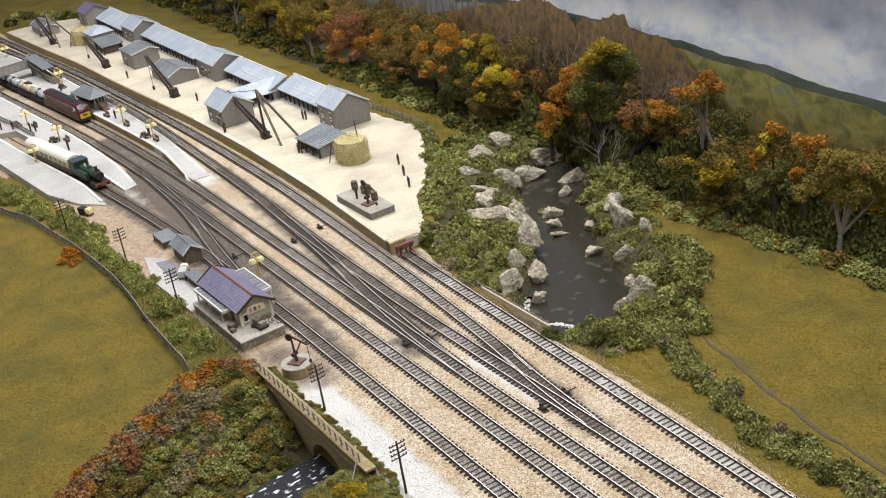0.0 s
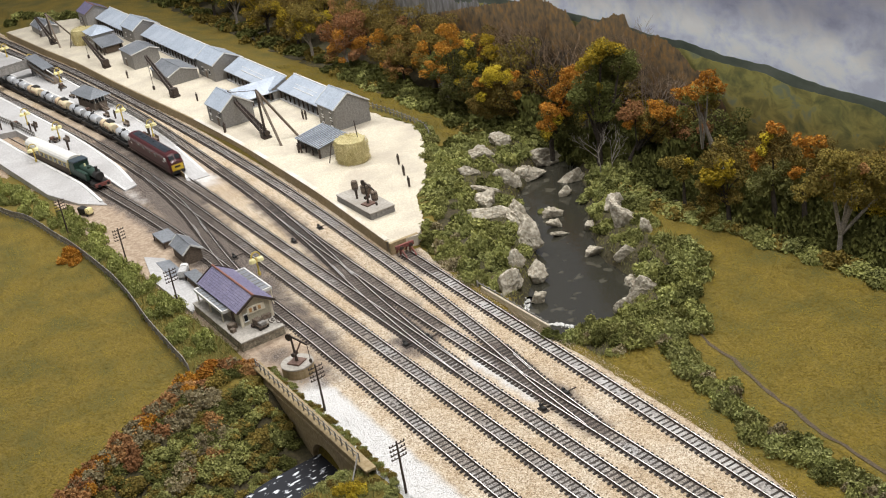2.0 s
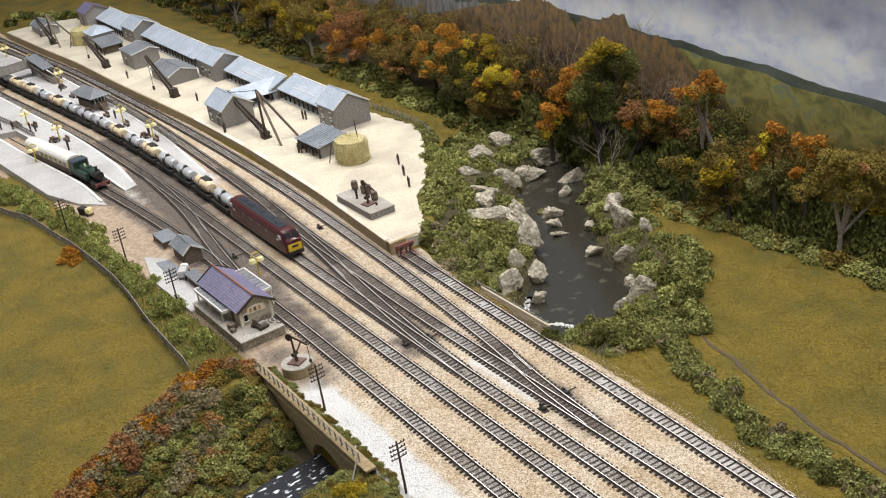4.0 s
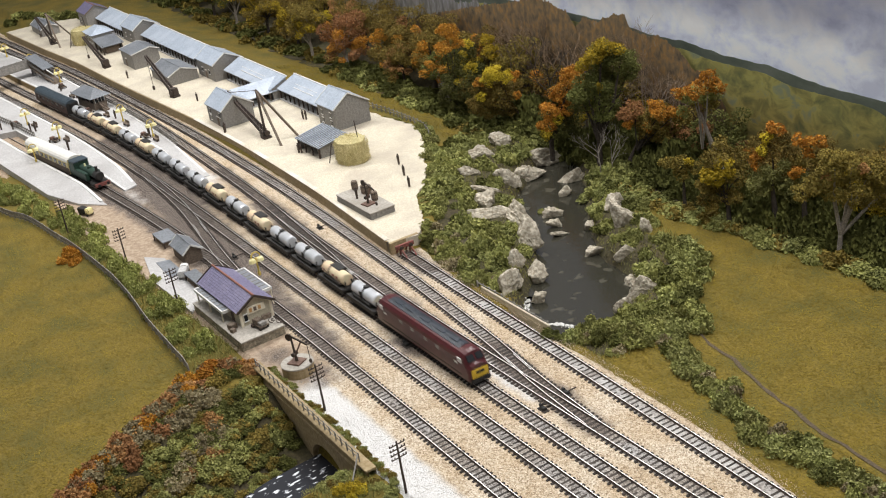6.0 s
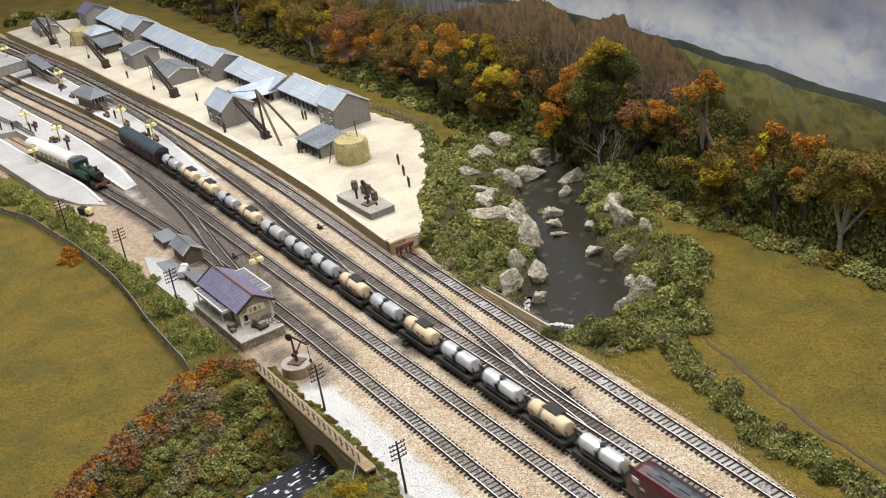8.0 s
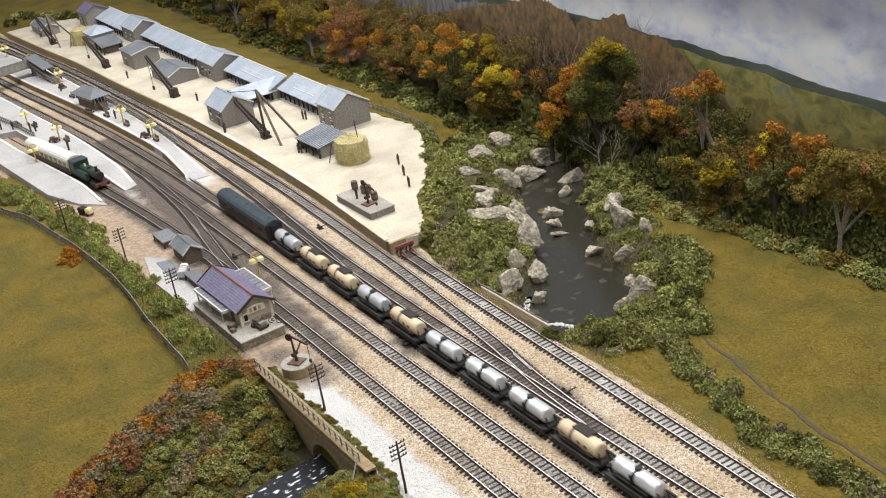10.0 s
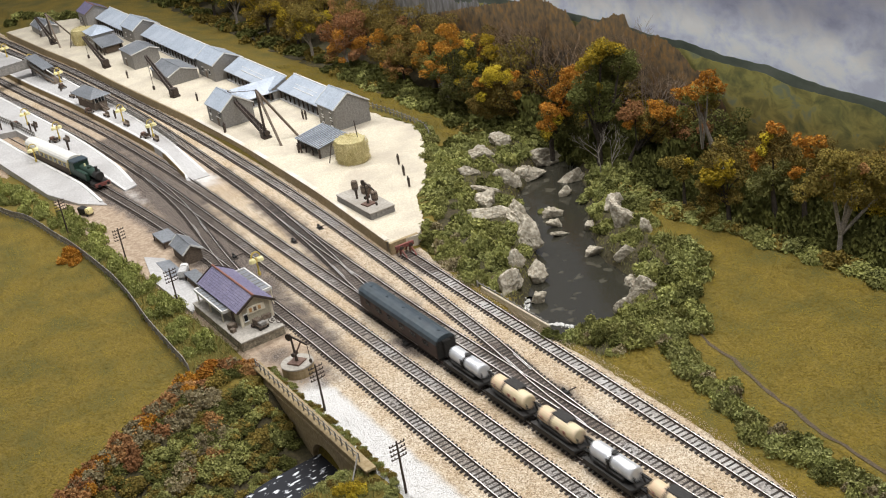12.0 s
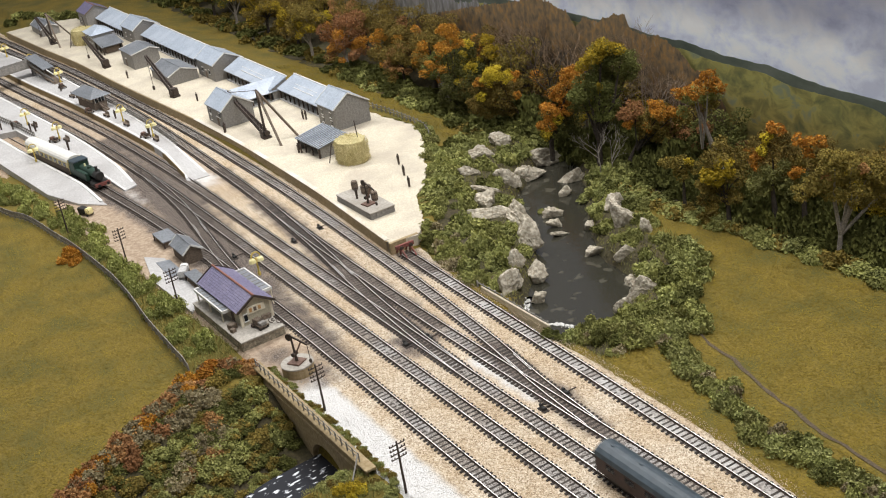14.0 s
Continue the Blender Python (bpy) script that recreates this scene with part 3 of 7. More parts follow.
def check_rails(ctrl, x0, x1, label):
    """Short inner rails that guide wheels through a crossing."""
    line = curve_points([q for q in ctrl], 4.0)
    line = line[(line[:, 0] > x0) & (line[:, 0] < x1)]
    th = thing("check_rails", label, "rails", group="check rails of the station", kind="structure")
    for side in (-3.5, 3.5):
        rail = sweep("rail", line, side, WEB, M_RUST, th)
        sweep("rail_head", line, side, HEAD, M_RAIL, rail)
    return th


for line, x0, x1 in ((CROSS_A, -925, -890), (LOOP, -680, -645), (CROSS_B, -1125, -1090)):
    check_rails(line, x0, x1, "short polished check rails inside the crossing")

# ---- platforms and the goods yard ----
def slab(name, outline, z0, z1, material, label, category="platform", kind="structure", parent=None):
    """A level block over an outline of (x, y) points given anticlockwise; z1 may vary point by point."""
    bm = bmesh.new()
    tops = z1 if isinstance(z1, (list, tuple)) else [z1] * len(outline)
    lo = [bm.verts.new((x, y, z0)) for x, y in outline]
    hi = [bm.verts.new((x, y, z)) for (x, y), z in zip(outline, tops)]
    n = len(outline)
    for i in range(n):
        bm.faces.new((lo[i], lo[(i + 1) % n], hi[(i + 1) % n], hi[i]))
    top = bm.faces.new(hi)
    bmesh.ops.triangulate(bm, faces=[top])
    ob = part(name, bm, material, parent)
    return tagged(ob, label, category, kind=kind) if label else ob


def edging(name, line, z, width, height, material, parent, side=1):
    pts = curve_points(line, 12.0)
    zs = np.interp(pts[:, 0], [q[0] for q in line], z) if isinstance(z, (list, tuple)) else np.full(len(pts), z)
    d = np.gradient(pts, axis=0)
    d /= np.linalg.norm(d, axis=1)[:, None]
    verts, faces = [], []
    for q, dd, zz in zip(pts, d, zs):
        nn = np.array([-dd[1], dd[0]]) * side
        for a, h in ((0, 0), (width, 0), (width, height), (0, height)):
            verts.append((q[0] + nn[0] * a, q[1] + nn[1] * a, zz + h))
    for i in range(len(pts) - 1):
        for j in range(4):
            faces.append((i * 4 + j, i * 4 + 4 + j, i * 4 + 4 + (j + 1) % 4, i * 4 + (j + 1) % 4))
    return raw(name, verts, faces, material, parent)


ISL_S = [(-2120, -50), (-2005, -38), (-1840, -25), (-1747, -16), (-1651, -7), (-1514, 2), (-1400, 8), (-1340, 8), (-1250, 0)]
ISL_N = [(-2120, -8), (-2005, 6), (-1892, 17), (-1681, 27), (-1508, 31), (-1382, 30), (-1247, 25)]
island = thing("island_platform", "pale grey island platform with white edges and a ramp", "platform", kind="structure")
slab("platform_surface", ISL_S + ISL_N[::-1], -3, [6] * 8 + [-1.4] + [-1.4, 6] + [6] * 5, M_PLATFORM, "", parent=island)
edging("edge_stones", ISL_S, [5.6] * 8 + [-1.8], 3.2, 0.8, M_WHITE, island)
edging("edge_stones", ISL_N, [5.6] * 6 + [-1.8], 3.0, 0.8, M_WHITE, island, -1)
edging("platform_wall", [(x, y - 0.6) for x, y in ISL_S], [-2.5] * 8 + [-3], 0.6, 7.8, M_WALLBROWN, island)

NEAR_N = [(-2150, -113), (-2005, -92), (-1816, -74), (-1663, -61), (-1547, -51), (-1451, -46), (-1357, -44), (-1292, -45)]
BAY_N = [(-1620, -99), (-1513, -88), (-1399, -71), (-1285, -61)]
BAY_S = [(-1620, -124), (-1513, -114), (-1421, -103), (-1331, -93), (-1262, -89)]
NEAR_S = [(-2150, -200), (-1900, -150), (-1644, -122)]
near = thing("main_platform", "pale grey station platform with white edges and a bay", "platform", kind="structure")
slab("platform_surface", NEAR_S[:2] + [(-1644, -160), (-1620, -99)] + BAY_N[1:] + NEAR_N[::-1], -3, [6] * 6 + [-1] + [-1] + [6] * 7, M_PLATFORM, "", parent=near)
slab("platform_surface", [(-1660, -160), (-1482, -146), (-1340, -132), (-1290, -112), (-1262, -89)] + BAY_S[-2::-1] + [(-1650, -126)], -3, [6, 6, 4, 0, -1.5, 6, 6, 6, 6, 6], M_PLATFORM, "", parent=near)
edging("edge_stones", NEAR_N, [5.6] * 7 + [-1.2], 3.2, 0.8, M_WHITE, near, -1)
edging("edge_stones", BAY_N, [5.6] * 3 + [-1.2], 2.4, 0.8, M_WHITE, near)
edging("edge_stones", BAY_S, [5.6] * 4 + [-1.2], 3.2, 0.8, M_WHITE, near, -1)

YARD_TOP = 8.5
yard = thing("goods_yard", "cream sandy goods yard behind a brown retaining wall", "yard", kind="structure")
YARD_EDGE = [(float(x) + 5 * fnoise(x, y, 9, 3), float(y) + 5 * fnoise(x, y, 9, 5)) for x, y in curve_points(YARD_BACK[1:], 6.0)]
slab("yard_surface", YARD_LINE + [YARD_BACK[0]] + YARD_EDGE, -6, YARD_TOP, M_YARD, "", parent=yard)
edging("retaining_wall", [(x, y - 1.4) for x, y in YARD_LINE], -4, 1.4, 12.0, M_YARDWALL, yard)
edging("coping_stones", [(x, y - 1.7) for x, y in YARD_LINE[5:]], YARD_TOP - 0.3, 5.0, 0.8, M_COPING, yard)
part("end_wall", boxed(-905, -901.5, 63.3, 93, -5, YARD_TOP + 0.5, 0.3), M_YARDWALL, yard)


# ---- buildings ----
def window(parent, x, y, z, w, h, axis="x"):
    """A small window set proud of a wall that faces -y (axis x) or +x (axis y)."""
    def b(u0, u1, o0, o1, z0, z1):
        return boxed(x + u0, x + u1, y - o1, y - o0, z0, z1) if axis == "x" else boxed(x + o0, x + o1, y + u0, y + u1, z0, z1)
    pane = part("window", b(-w / 2, w / 2, -0.3, 0.25, z, z + h), M_GLASS, parent, "small dark window")
    part("sill", b(-w / 2 - 0.6, w / 2 + 0.6, -0.2, 0.9, z - 0.8, z), M_WHITE, pane)
    part("lintel", b(-w / 2 - 0.6, w / 2 + 0.6, -0.2, 0.6, z + h, z + h + 0.9), M_WHITE, pane)
    return pane


def gable_house(label, x0, x1, y0, y1, eave, ridge, roof_mat=M_SLATE, wall_mat=M_STONE, apex=0.45, back=None, windows=(), door=None, chimney=False, base=YARD_TOP, name="stone_house", over=1.6, rz=0):
    back = eave if back is None else back
    th = thing(name, label, "building", x0, y0, base, rz)
    w, d = x1 - x0, y1 - y0
    ya = d * apex
    bm = extrude_x(bmesh.new(), [(0, -3), (d, -3), (d, back), (ya, ridge), (0, eave)], 0, w)
    part("wall_shell", bm, wall_mat, th)
    t = 1.1
    s1 = (ridge - eave) / ya
    s2 = (ridge - back) / (d - ya)
    bm = extrude_x(bmesh.new(), [(-over, eave - s1 * over + 0.1), (ya, ridge + 0.1), (ya, ridge + t), (-over, eave - s1 * over + t)], -over, w + over)
    part("roof_slope", bm, roof_mat, th)
    bm = extrude_x(bmesh.new(), [(ya, ridge + 0.1), (d + over, back - s2 * over + 0.1), (d + over, back - s2 * over + t), (ya, ridge + t)], -over, w + over)
    part("roof_slope", bm, roof_mat, th)
    bm = bmesh.new()
    tube(bm, [(-over, ya, ridge + t * 0.9), (w + over, ya, ridge + t * 0.9)], 0.75, 6)
    part("ridge_tiles", bm, roof_mat if roof_mat != M_PURPLE else M_RIDGE, th)
    for end in (-over, w + over):
        bm = bmesh.new()
        bar(bm, (end, -over, eave - s1 * over + 0.7), (end, ya, ridge + 0.7), 0.7, 1.5)
        bar(bm, (end, ya, ridge + 0.7), (end, d + over, back - s2 * over + 0.7), 0.7, 1.5)
        part("barge_board", bm, M_WHITE if roof_mat != M_PURPLE else M_TIMBER, th)
    for wx, wz in windows:
        window(th, wx * w, 0, wz, 4.0, 5.2)
    if door is not None:
        dr = part("door", boxed(door * w - 2.6, door * w + 2.6, -0.35, 0.2, -1, 11), M_TIMBER, th, "dark timber door")
        part("lintel", boxed(door * w - 3.2, door * w + 3.2, -0.7, 0.1, 11, 12.2), M_WHITE, dr)
    if chimney:
        part("chimney", boxed(1, 5, ya - 2.5, ya + 2.5, ridge - 4, ridge + 7, 0.3), wall_mat, th)
    return th


def lean_to(label, x0, x1, yf, yb, front=14.0, ridge=25.0, skew=0.0, lettering=False):
    """An open-fronted shed: back wall, end walls, posts and one long roof slope."""
    th = thing("open_shed", label, "shed", x0, yf, YARD_TOP, skew, group="open sheds of the goods yard")
    w, d = x1 - x0, yb - yf
    part("back_wall", boxed(0, w, d - 1.5, d, -3, ridge - 0.6), M_STONE, th)
    # Near-black board before the back wall, coloured as the shed's inner shade.
    part("inner_lining", boxed(1.6, w - 1.6, d - 2.1, d - 1.6, 0, ridge - 1.6), M_INNER_SHADE, th)
    for e in (0, w - 1.5):
        bm = extrude_x(bmesh.new(), [(2, -3), (d - 1.5, -3), (d - 1.5, ridge - 1.2), (2, front - 0.4)], e, e + 1.5)
        part("end_wall", bm, M_STONE, th)
    bm = extrude_x(bmesh.new(), [(-2, front - 0.9), (d + 1, ridge + 0.6), (d + 1, ridge + 1.7), (-2, front + 0.2)], -1, w + 1)
    part("roof", bm, M_SLATE, th)
    part("ridge_board", boxed(-1.5, w + 1.5, d + 0.4, d + 2.0, ridge + 0.6, ridge + 2.4), M_WHITE, th)
    part("plinth", boxed(0, w, -1.2, d - 1.6, -1, 1.6, 0.2), M_PLATFORM, th)
    for i in range(int(w // 13) + 1):
        part("post", boxed(2 + i * 13, 3.4 + i * 13, 0, 1.4, -1, front - 0.3), M_IRON, th)
    s = (ridge - front) / (d + 3)
    if lettering:
        rng = random.Random(int(x0))
        for r in range(2):
            u = w * (0.28 if r == 0 else 0.22)
            while u < w * 0.74:
                lw = rng.uniform(3.0, 5.5)
                yy = d * (0.38 if r == 0 else 0.62)
                z = front - 0.9 + s * (yy + 2) + 1.35
                bm = bmesh.new()
                bar(bm, (u, yy, z), (u + lw, yy, z), 4.2, 0.25)
                part("painted_bar", bm, M_WHITE, th, "faded white painted roof marking")
                u += lw + 1.4
    return th


lean_to("long open-fronted shed with a pale slate roof", -2090, -1945, 158, 184, 14.5, 24.5)
lean_to("long open-fronted shed with a pale slate roof", -1880, -1650, 168, 192, 14.5, 24.5)
lean_to("open-fronted shed with faded white markings on its slate roof", -1550, -1400, 174, 197, 14.5, 24.5, lettering=True)
lean_to("open-fronted shed with faded white markings on its slate roof", -1398, -1284, 184, 208, 14.5, 24.5, lettering=True)
gable_house("tall grey stone house with a pale slate roof", -1264, -1220, 174, 218, 26, 40, windows=[(0.25, 5), (0.25, 14.5), (0.75, 5), (0.75, 14.5)], apex=0.45, back=25)
gable_house("grey stone house at the yard edge with slate roof", -1404, -1354, 90, 130, 22, 36, windows=[(0.2, 4), (0.2, 12), (0.8, 12)], door=0.65, apex=0.45)
gable_house("grey stone gabled house between the open sheds", -1618, -1556, 160, 203, 23, 35, windows=[(0.3, 8), (0.7, 8)], door=0.5)
gable_house("grey stone gabled house between the open sheds", -1945, -1885, 157, 200, 23, 35, windows=[(0.3, 8), (0.7, 8)])
gable_house("grey stone house with a violet slate roof at the yard's end", -2142, -2092, 142, 182, 24, 35, roof_mat=M_PURPLE, windows=[(0.3, 8)])
gable_house("low stone office with a slate roof near the yard crane", -2190, -2120, 70, 100, 12, 20, roof_mat=M_SLATEDARK)
gable_house("tall grey store with a shallow slate roof in the yard", -1792, -1738, 106, 146, 22, 27, roof_mat=M_SLATEDARK, door=0.35, name="yard_store", apex=0.7)
gable_house("low grey stone store in the goods yard", -1672, -1600, 110, 152, 13, 21, roof_mat=M_SLATEDARK, name="yard_store")


def weigh_house():
    th = thing("weigh_house", "grey boarded weigh house with a hipped roof and open lean-to", "building", -1965, 102, YARD_TOP)
    part("wall_shell", boxed(0, 46, 0, 32, -3, 25), M_STONE, th)
    bm = bmesh.new()
    a = [bm.verts.new(q) for q in ((-2, -3, 24.6), (48, -3, 24.6), (48, 35, 24.6), (-2, 35, 24.6))]
    b = [bm.verts.new(q) for q in ((15, 16, 34), (31, 16, 34))]
    for f in ((a[0], a[1], b[1], b[0]), (a[1], a[2], b[1]), (a[2], a[3], b[0], b[1]), (a[3], a[0], b[0]), (a[3], a[2], a[1], a[0])):
        bm.faces.new(f)
    part("roof", bm, M_SLATE, th)
    bm = bmesh.new()
    f = bm.faces.new([bm.verts.new(q) for q in ((46.2, -2, 20), (92, -2, 13), (92, 34, 13), (46.2, 34, 20))])
    bm.normal_update()
    bmesh.ops.solidify(bm, geom=[f], thickness=1.0)
    part("lean_to_roof", bm, M_SLATEDARK, th)
    part("lean_to_wall", boxed(50, 86, 30, 32, -3, 14), M_STONE, th)
    part("counter", boxed(52, 84, 6, 29, -1, 9, 0.4), M_TIMBER, th)
    for x in (50, 69, 88):
        for y in (0, 30):
            part("post", boxed(x, x + 1.6, y, y + 1.6, -1, 14), M_IRON, th)
    for i in range(3):
        window(th, 9 + i * 14, 0, 12, 6, 7)
    return th


weigh_house()


def wing():
    th = thing("shed_wing", "open shed wing with a pale slate roof joining the stone house", "shed", -1398, 132, YARD_TOP, group="open sheds of the goods yard")
    bm = bmesh.new()
    vs = [bm.verts.new(q) for q in ((0, -2, 12), (0, 62, 12), (-24, 62, 24), (-24, -2, 24))]
    bm.faces.new(vs)
    bm.normal_update()
    bmesh.ops.solidify(bm, geom=bm.faces[:], thickness=1.1)
    part("roof", bm, M_SLATE, th)
    part("back_wall", boxed(-25, -23.5, -1, 62, -3, 23.5), M_STONE, th)
    part("plinth", boxed(-22, 0, -1, 50, -1, 1.6, 0.2), M_PLATFORM, th)
    for i in range(4):
        part("post", boxed(-2, -0.6, 3 + i * 12, 4.4 + i * 12, -1, 12), M_IRON, th)
    return th


wing()


def slatted_shed():
    th = thing("slate_roofed_cart_shed", "small open cart shed with a grey slatted roof", "shed", -1207, 118, YARD_TOP, 2)
    w, d = 52, 36
    part("back_wall", boxed(0, w, d - 3, d - 1.5, -3, 17), M_STONE, th)
    part("side_wall", boxed(w - 2, w - 0.5, 2, d - 3, -3, 14.5), M_STONE, th)
    part("side_wall", boxed(0.5, 2, 2, d - 3, -3, 14.5), M_STONE, th)
    bm = extrude_x(bmesh.new(), [(-1, 12), (d, 18), (d, 18.8), (-1, 12.8)], -2, w + 2)
    part("roof", bm, M_SLATEDARK, th)
    for i in range(14):
        part("roof_batten", bar(bmesh.new(), (-1.6 + i * 4.2, -1, 13.1), (-1.6 + i * 4.2, d, 19.1), 0.7, 0.5), M_SLATE, th)
    for i in range(4):
        part("post", boxed(1 + i * 16, 2.6 + i * 16, 0, 1.6, -1, 12.2), M_IRON, th)
    return th


slatted_shed()


def derrick(x, y, rz, boom, label, mast=0, legs=()):
    """A yard crane: base, winch and a sloping lattice jib; a derrick also has a mast held up by two legs."""
    th = thing("yard_crane", label, "crane", x, y, YARD_TOP, rz)
    part("base", boxed(-6, 6, -5, 5, -1, 2.5, 0.4), M_IRON, th)
    part("winch_drum", tube(bmesh.new(), [(-4.5, 1, 6), (4.5, 1, 6)], 3.2, 12), M_IRON, th)
    part("gear_wheel", tube(bmesh.new(), [(0, -5.6, 6.5), (0, -4.6, 6.5)], 4.2, 16), M_IRON, th)
    bx, bz = boom
    if mast:
        bm = bmesh.new()
        for s in (-1.6, 1.6):
            bar(bm, (s, 0, 2), (s * 0.4, 0, mast), 1.6)
        for i in range(int(mast / 7)):
            bar(bm, (-1.5, 0, 5 + i * 6.4), (1.4, 0, 9 + i * 6.4), 0.6)
        part("mast", bm, M_IRON, th)
        for lx, ly in legs:
            part("leg", bar(bmesh.new(), (lx, ly, -1), (0, 0, mast - 1), 2.2), M_TIMBER, th)
        part("tie_cable", bar(bmesh.new(), (bx, 0, bz), (0, 0, mast - 1), 0.6), M_IRON, th)
    else:
        part("frame", boxed(-5, 5, -4.4, 4.4, 2.4, 12, 0.8), M_IRON, th)
    bm = bmesh.new()
    for s in (-2.6, 2.6):
        bar(bm, (-2, s, 4), (bx, s * 0.5, bz), 1.5)
        bar(bm, (-2, s, 9), (bx, s * 0.5, bz + 1.6), 1.3)
    for i in range(12):
        a, b = i / 12, (i + 1) / 12
        for s in (-2.4, 2.4):
            bar(bm, (-2 + (bx + 2) * a, s * (1 - 0.5 * a), 4 + (bz - 4) * a), (-2 + (bx + 2) * b, s * (1 - 0.5 * b), 9 + (bz - 7.6) * b), 0.9)
        bar(bm, (-2 + (bx + 2) * a, -2.4 * (1 - 0.5 * a), 7 + (bz - 6) * a), (-2 + (bx + 2) * b, 2.4 * (1 - 0.5 * b), 7 + (bz - 6) * b), 0.8)
    part("jib", bm, M_IRON, th)
    part("cable", bar(bmesh.new(), (bx, 0, bz), (bx, 0, 8), 0.5), M_IRON, th)
    part("hook", boxed(bx - 1.4, bx + 1.4, -1.4, 1.4, 3, 8.5, 0.4), M_IRON, th)
    return th


derrick(-1277, 110, 0, (-100, 35), "tall dark lattice derrick crane with timber legs in the yard", 58, ((28, 28), (42, 0)))
derrick(-1546, 97, 12, (-52, 50), "dark lattice yard crane with a steep jib")
derrick(-1800, 82, 4, (-72, 36), "dark lattice yard crane with a long jib far along the yard")
derrick(-2048, 69, 4, (-62, 36), "dark yard crane at the distant end of the yard", 52, ((40, -3), (18, 34)))


def haystack():
    rng = random.Random(4)
    bm = bmesh.new()
    bmesh.ops.create_cone(bm, cap_ends=True, segments=40, radius1=18.5, radius2=17, depth=24)
    bmesh.ops.subdivide_edges(bm, edges=bm.edges[:], cuts=3, use_grid_fill=True)
    for v in bm.verts:
        v.co.z += 11
        q = v.co
        k = 1 + 0.10 * noise.noise(q * 0.12) + 0.07 * noise.noise(q * 0.35)
        if q.z > 20:
            q.z += 4.0 * (1 - (math.hypot(q.x, q.y) / 19) ** 2) + noise.noise(q * 0.3)
        if q.z < 4:
            k *= 0.93
        v.co = Vector((q.x * k * 1.04, q.y * k * 0.9, q.z))
    th = thing("haystack", "round pale straw haystack with poles leaning on it", "haystack", -1122, 143, YARD_TOP)
    part("straw_body", bm, M_STRAW, th, smooth=False)
    verts, faces = [], []
    for i in range(4200):
        a, z = rng.uniform(0, 6.28), rng.uniform(0.5, 25)
        r = 18.4 if z < 22 else rng.uniform(0, 18)
        z = z if r > 18 else 25 + 2.5 * (1 - (r / 18) ** 2)
        c = Vector((math.cos(a) * r * 1.06, math.sin(a) * r * 0.93, z))
        d = Vector((rng.gauss(0, 1), rng.gauss(0, 1), rng.gauss(-0.3, 0.7))).normalized() * 1.5
        s = d.cross(Vector((math.cos(a), math.sin(a), 0.3))).normalized() * 0.22
        base = len(verts)
        verts += [c - s, c + s, c + d + Vector((math.cos(a), math.sin(a), 0.2)) * 0.8]
        faces.append((base, base + 1, base + 2))
    tagged(raw("loose_straw", verts, faces, M_STRAW, th), kind="stuff")
    for a, b in (((-14, -22, -0.5), (-11, -17, 21)), ((-19, -12, -0.5), (-16, -9, 12)), ((3, 8, 24), (1, 8, 42))):
        part("pole", bar(bmesh.new(), a, b, 0.8), M_IRON, th)
    return th


stack = haystack()
copy_thing(stack, at(-1992, 106, YARD_TOP, 40))


def barrel(x, y, z, label="small dark wooden cask standing on the loading stage", h=9.0, r=3.4):
    th = thing("cask", label, "barrel", x, y, z, group="casks on the loading stage")
    bm = tube(bmesh.new(), [(0, 0, 0), (0, 0, h * 0.25), (0, 0, h * 0.5), (0, 0, h * 0.75), (0, 0, h)], [r * 0.82, r * 0.96, r, r * 0.96, r * 0.82], 14)
    part("cask_body", bm, M_TIMBER, th, smooth=False)
    for zz in (0.2, 0.8):
        part("hoop", tube(bmesh.new(), [(0, 0, h * zz - 0.4), (0, 0, h * zz + 0.4)], r * 0.97, 14), M_IRON, th)
    return th


def small_crane(x, y, z, rz, label):
    th = thing("hand_crane", label, "crane", x, y, z, rz)
    part("base_plate", boxed(-5.5, 5.5, -5.5, 5.5, 0, 1.2, 0.3), M_RUSTBROWN, th)
    part("post", tube(bmesh.new(), [(0, 0, 1), (0, 0, 5), (-1, 0, 24)], [1.5, 1.0, 0.7], 8), M_IRON, th)
    part("jib", bar(bmesh.new(), (-2.5, 0, 23), (13, 0, 17), 1.1, 1.3), M_IRON, th)
    part("strut", bar(bmesh.new(), (0, 0, 6), (8, 0, 19), 0.9), M_RUSTBROWN, th)
    part("wheel", tube(bmesh.new(), [(-2.8, -0.5, 21), (-2.8, 0.5, 21)], 3.0, 18), M_IRON, th)
    part("winch", tube(bmesh.new(), [(-0.5, -2.6, 7), (-0.5, 2.6, 7)], 1.7, 10), M_IRON, th)
    part("chain", bar(bmesh.new(), (13, 0, 17), (13.2, 0, 4), 0.35), M_IRON, th)
    part("hook", boxed(12.2, 14.2, -0.8, 0.8, 1.5, 4.5, 0.3), M_IRON, th)
    return th


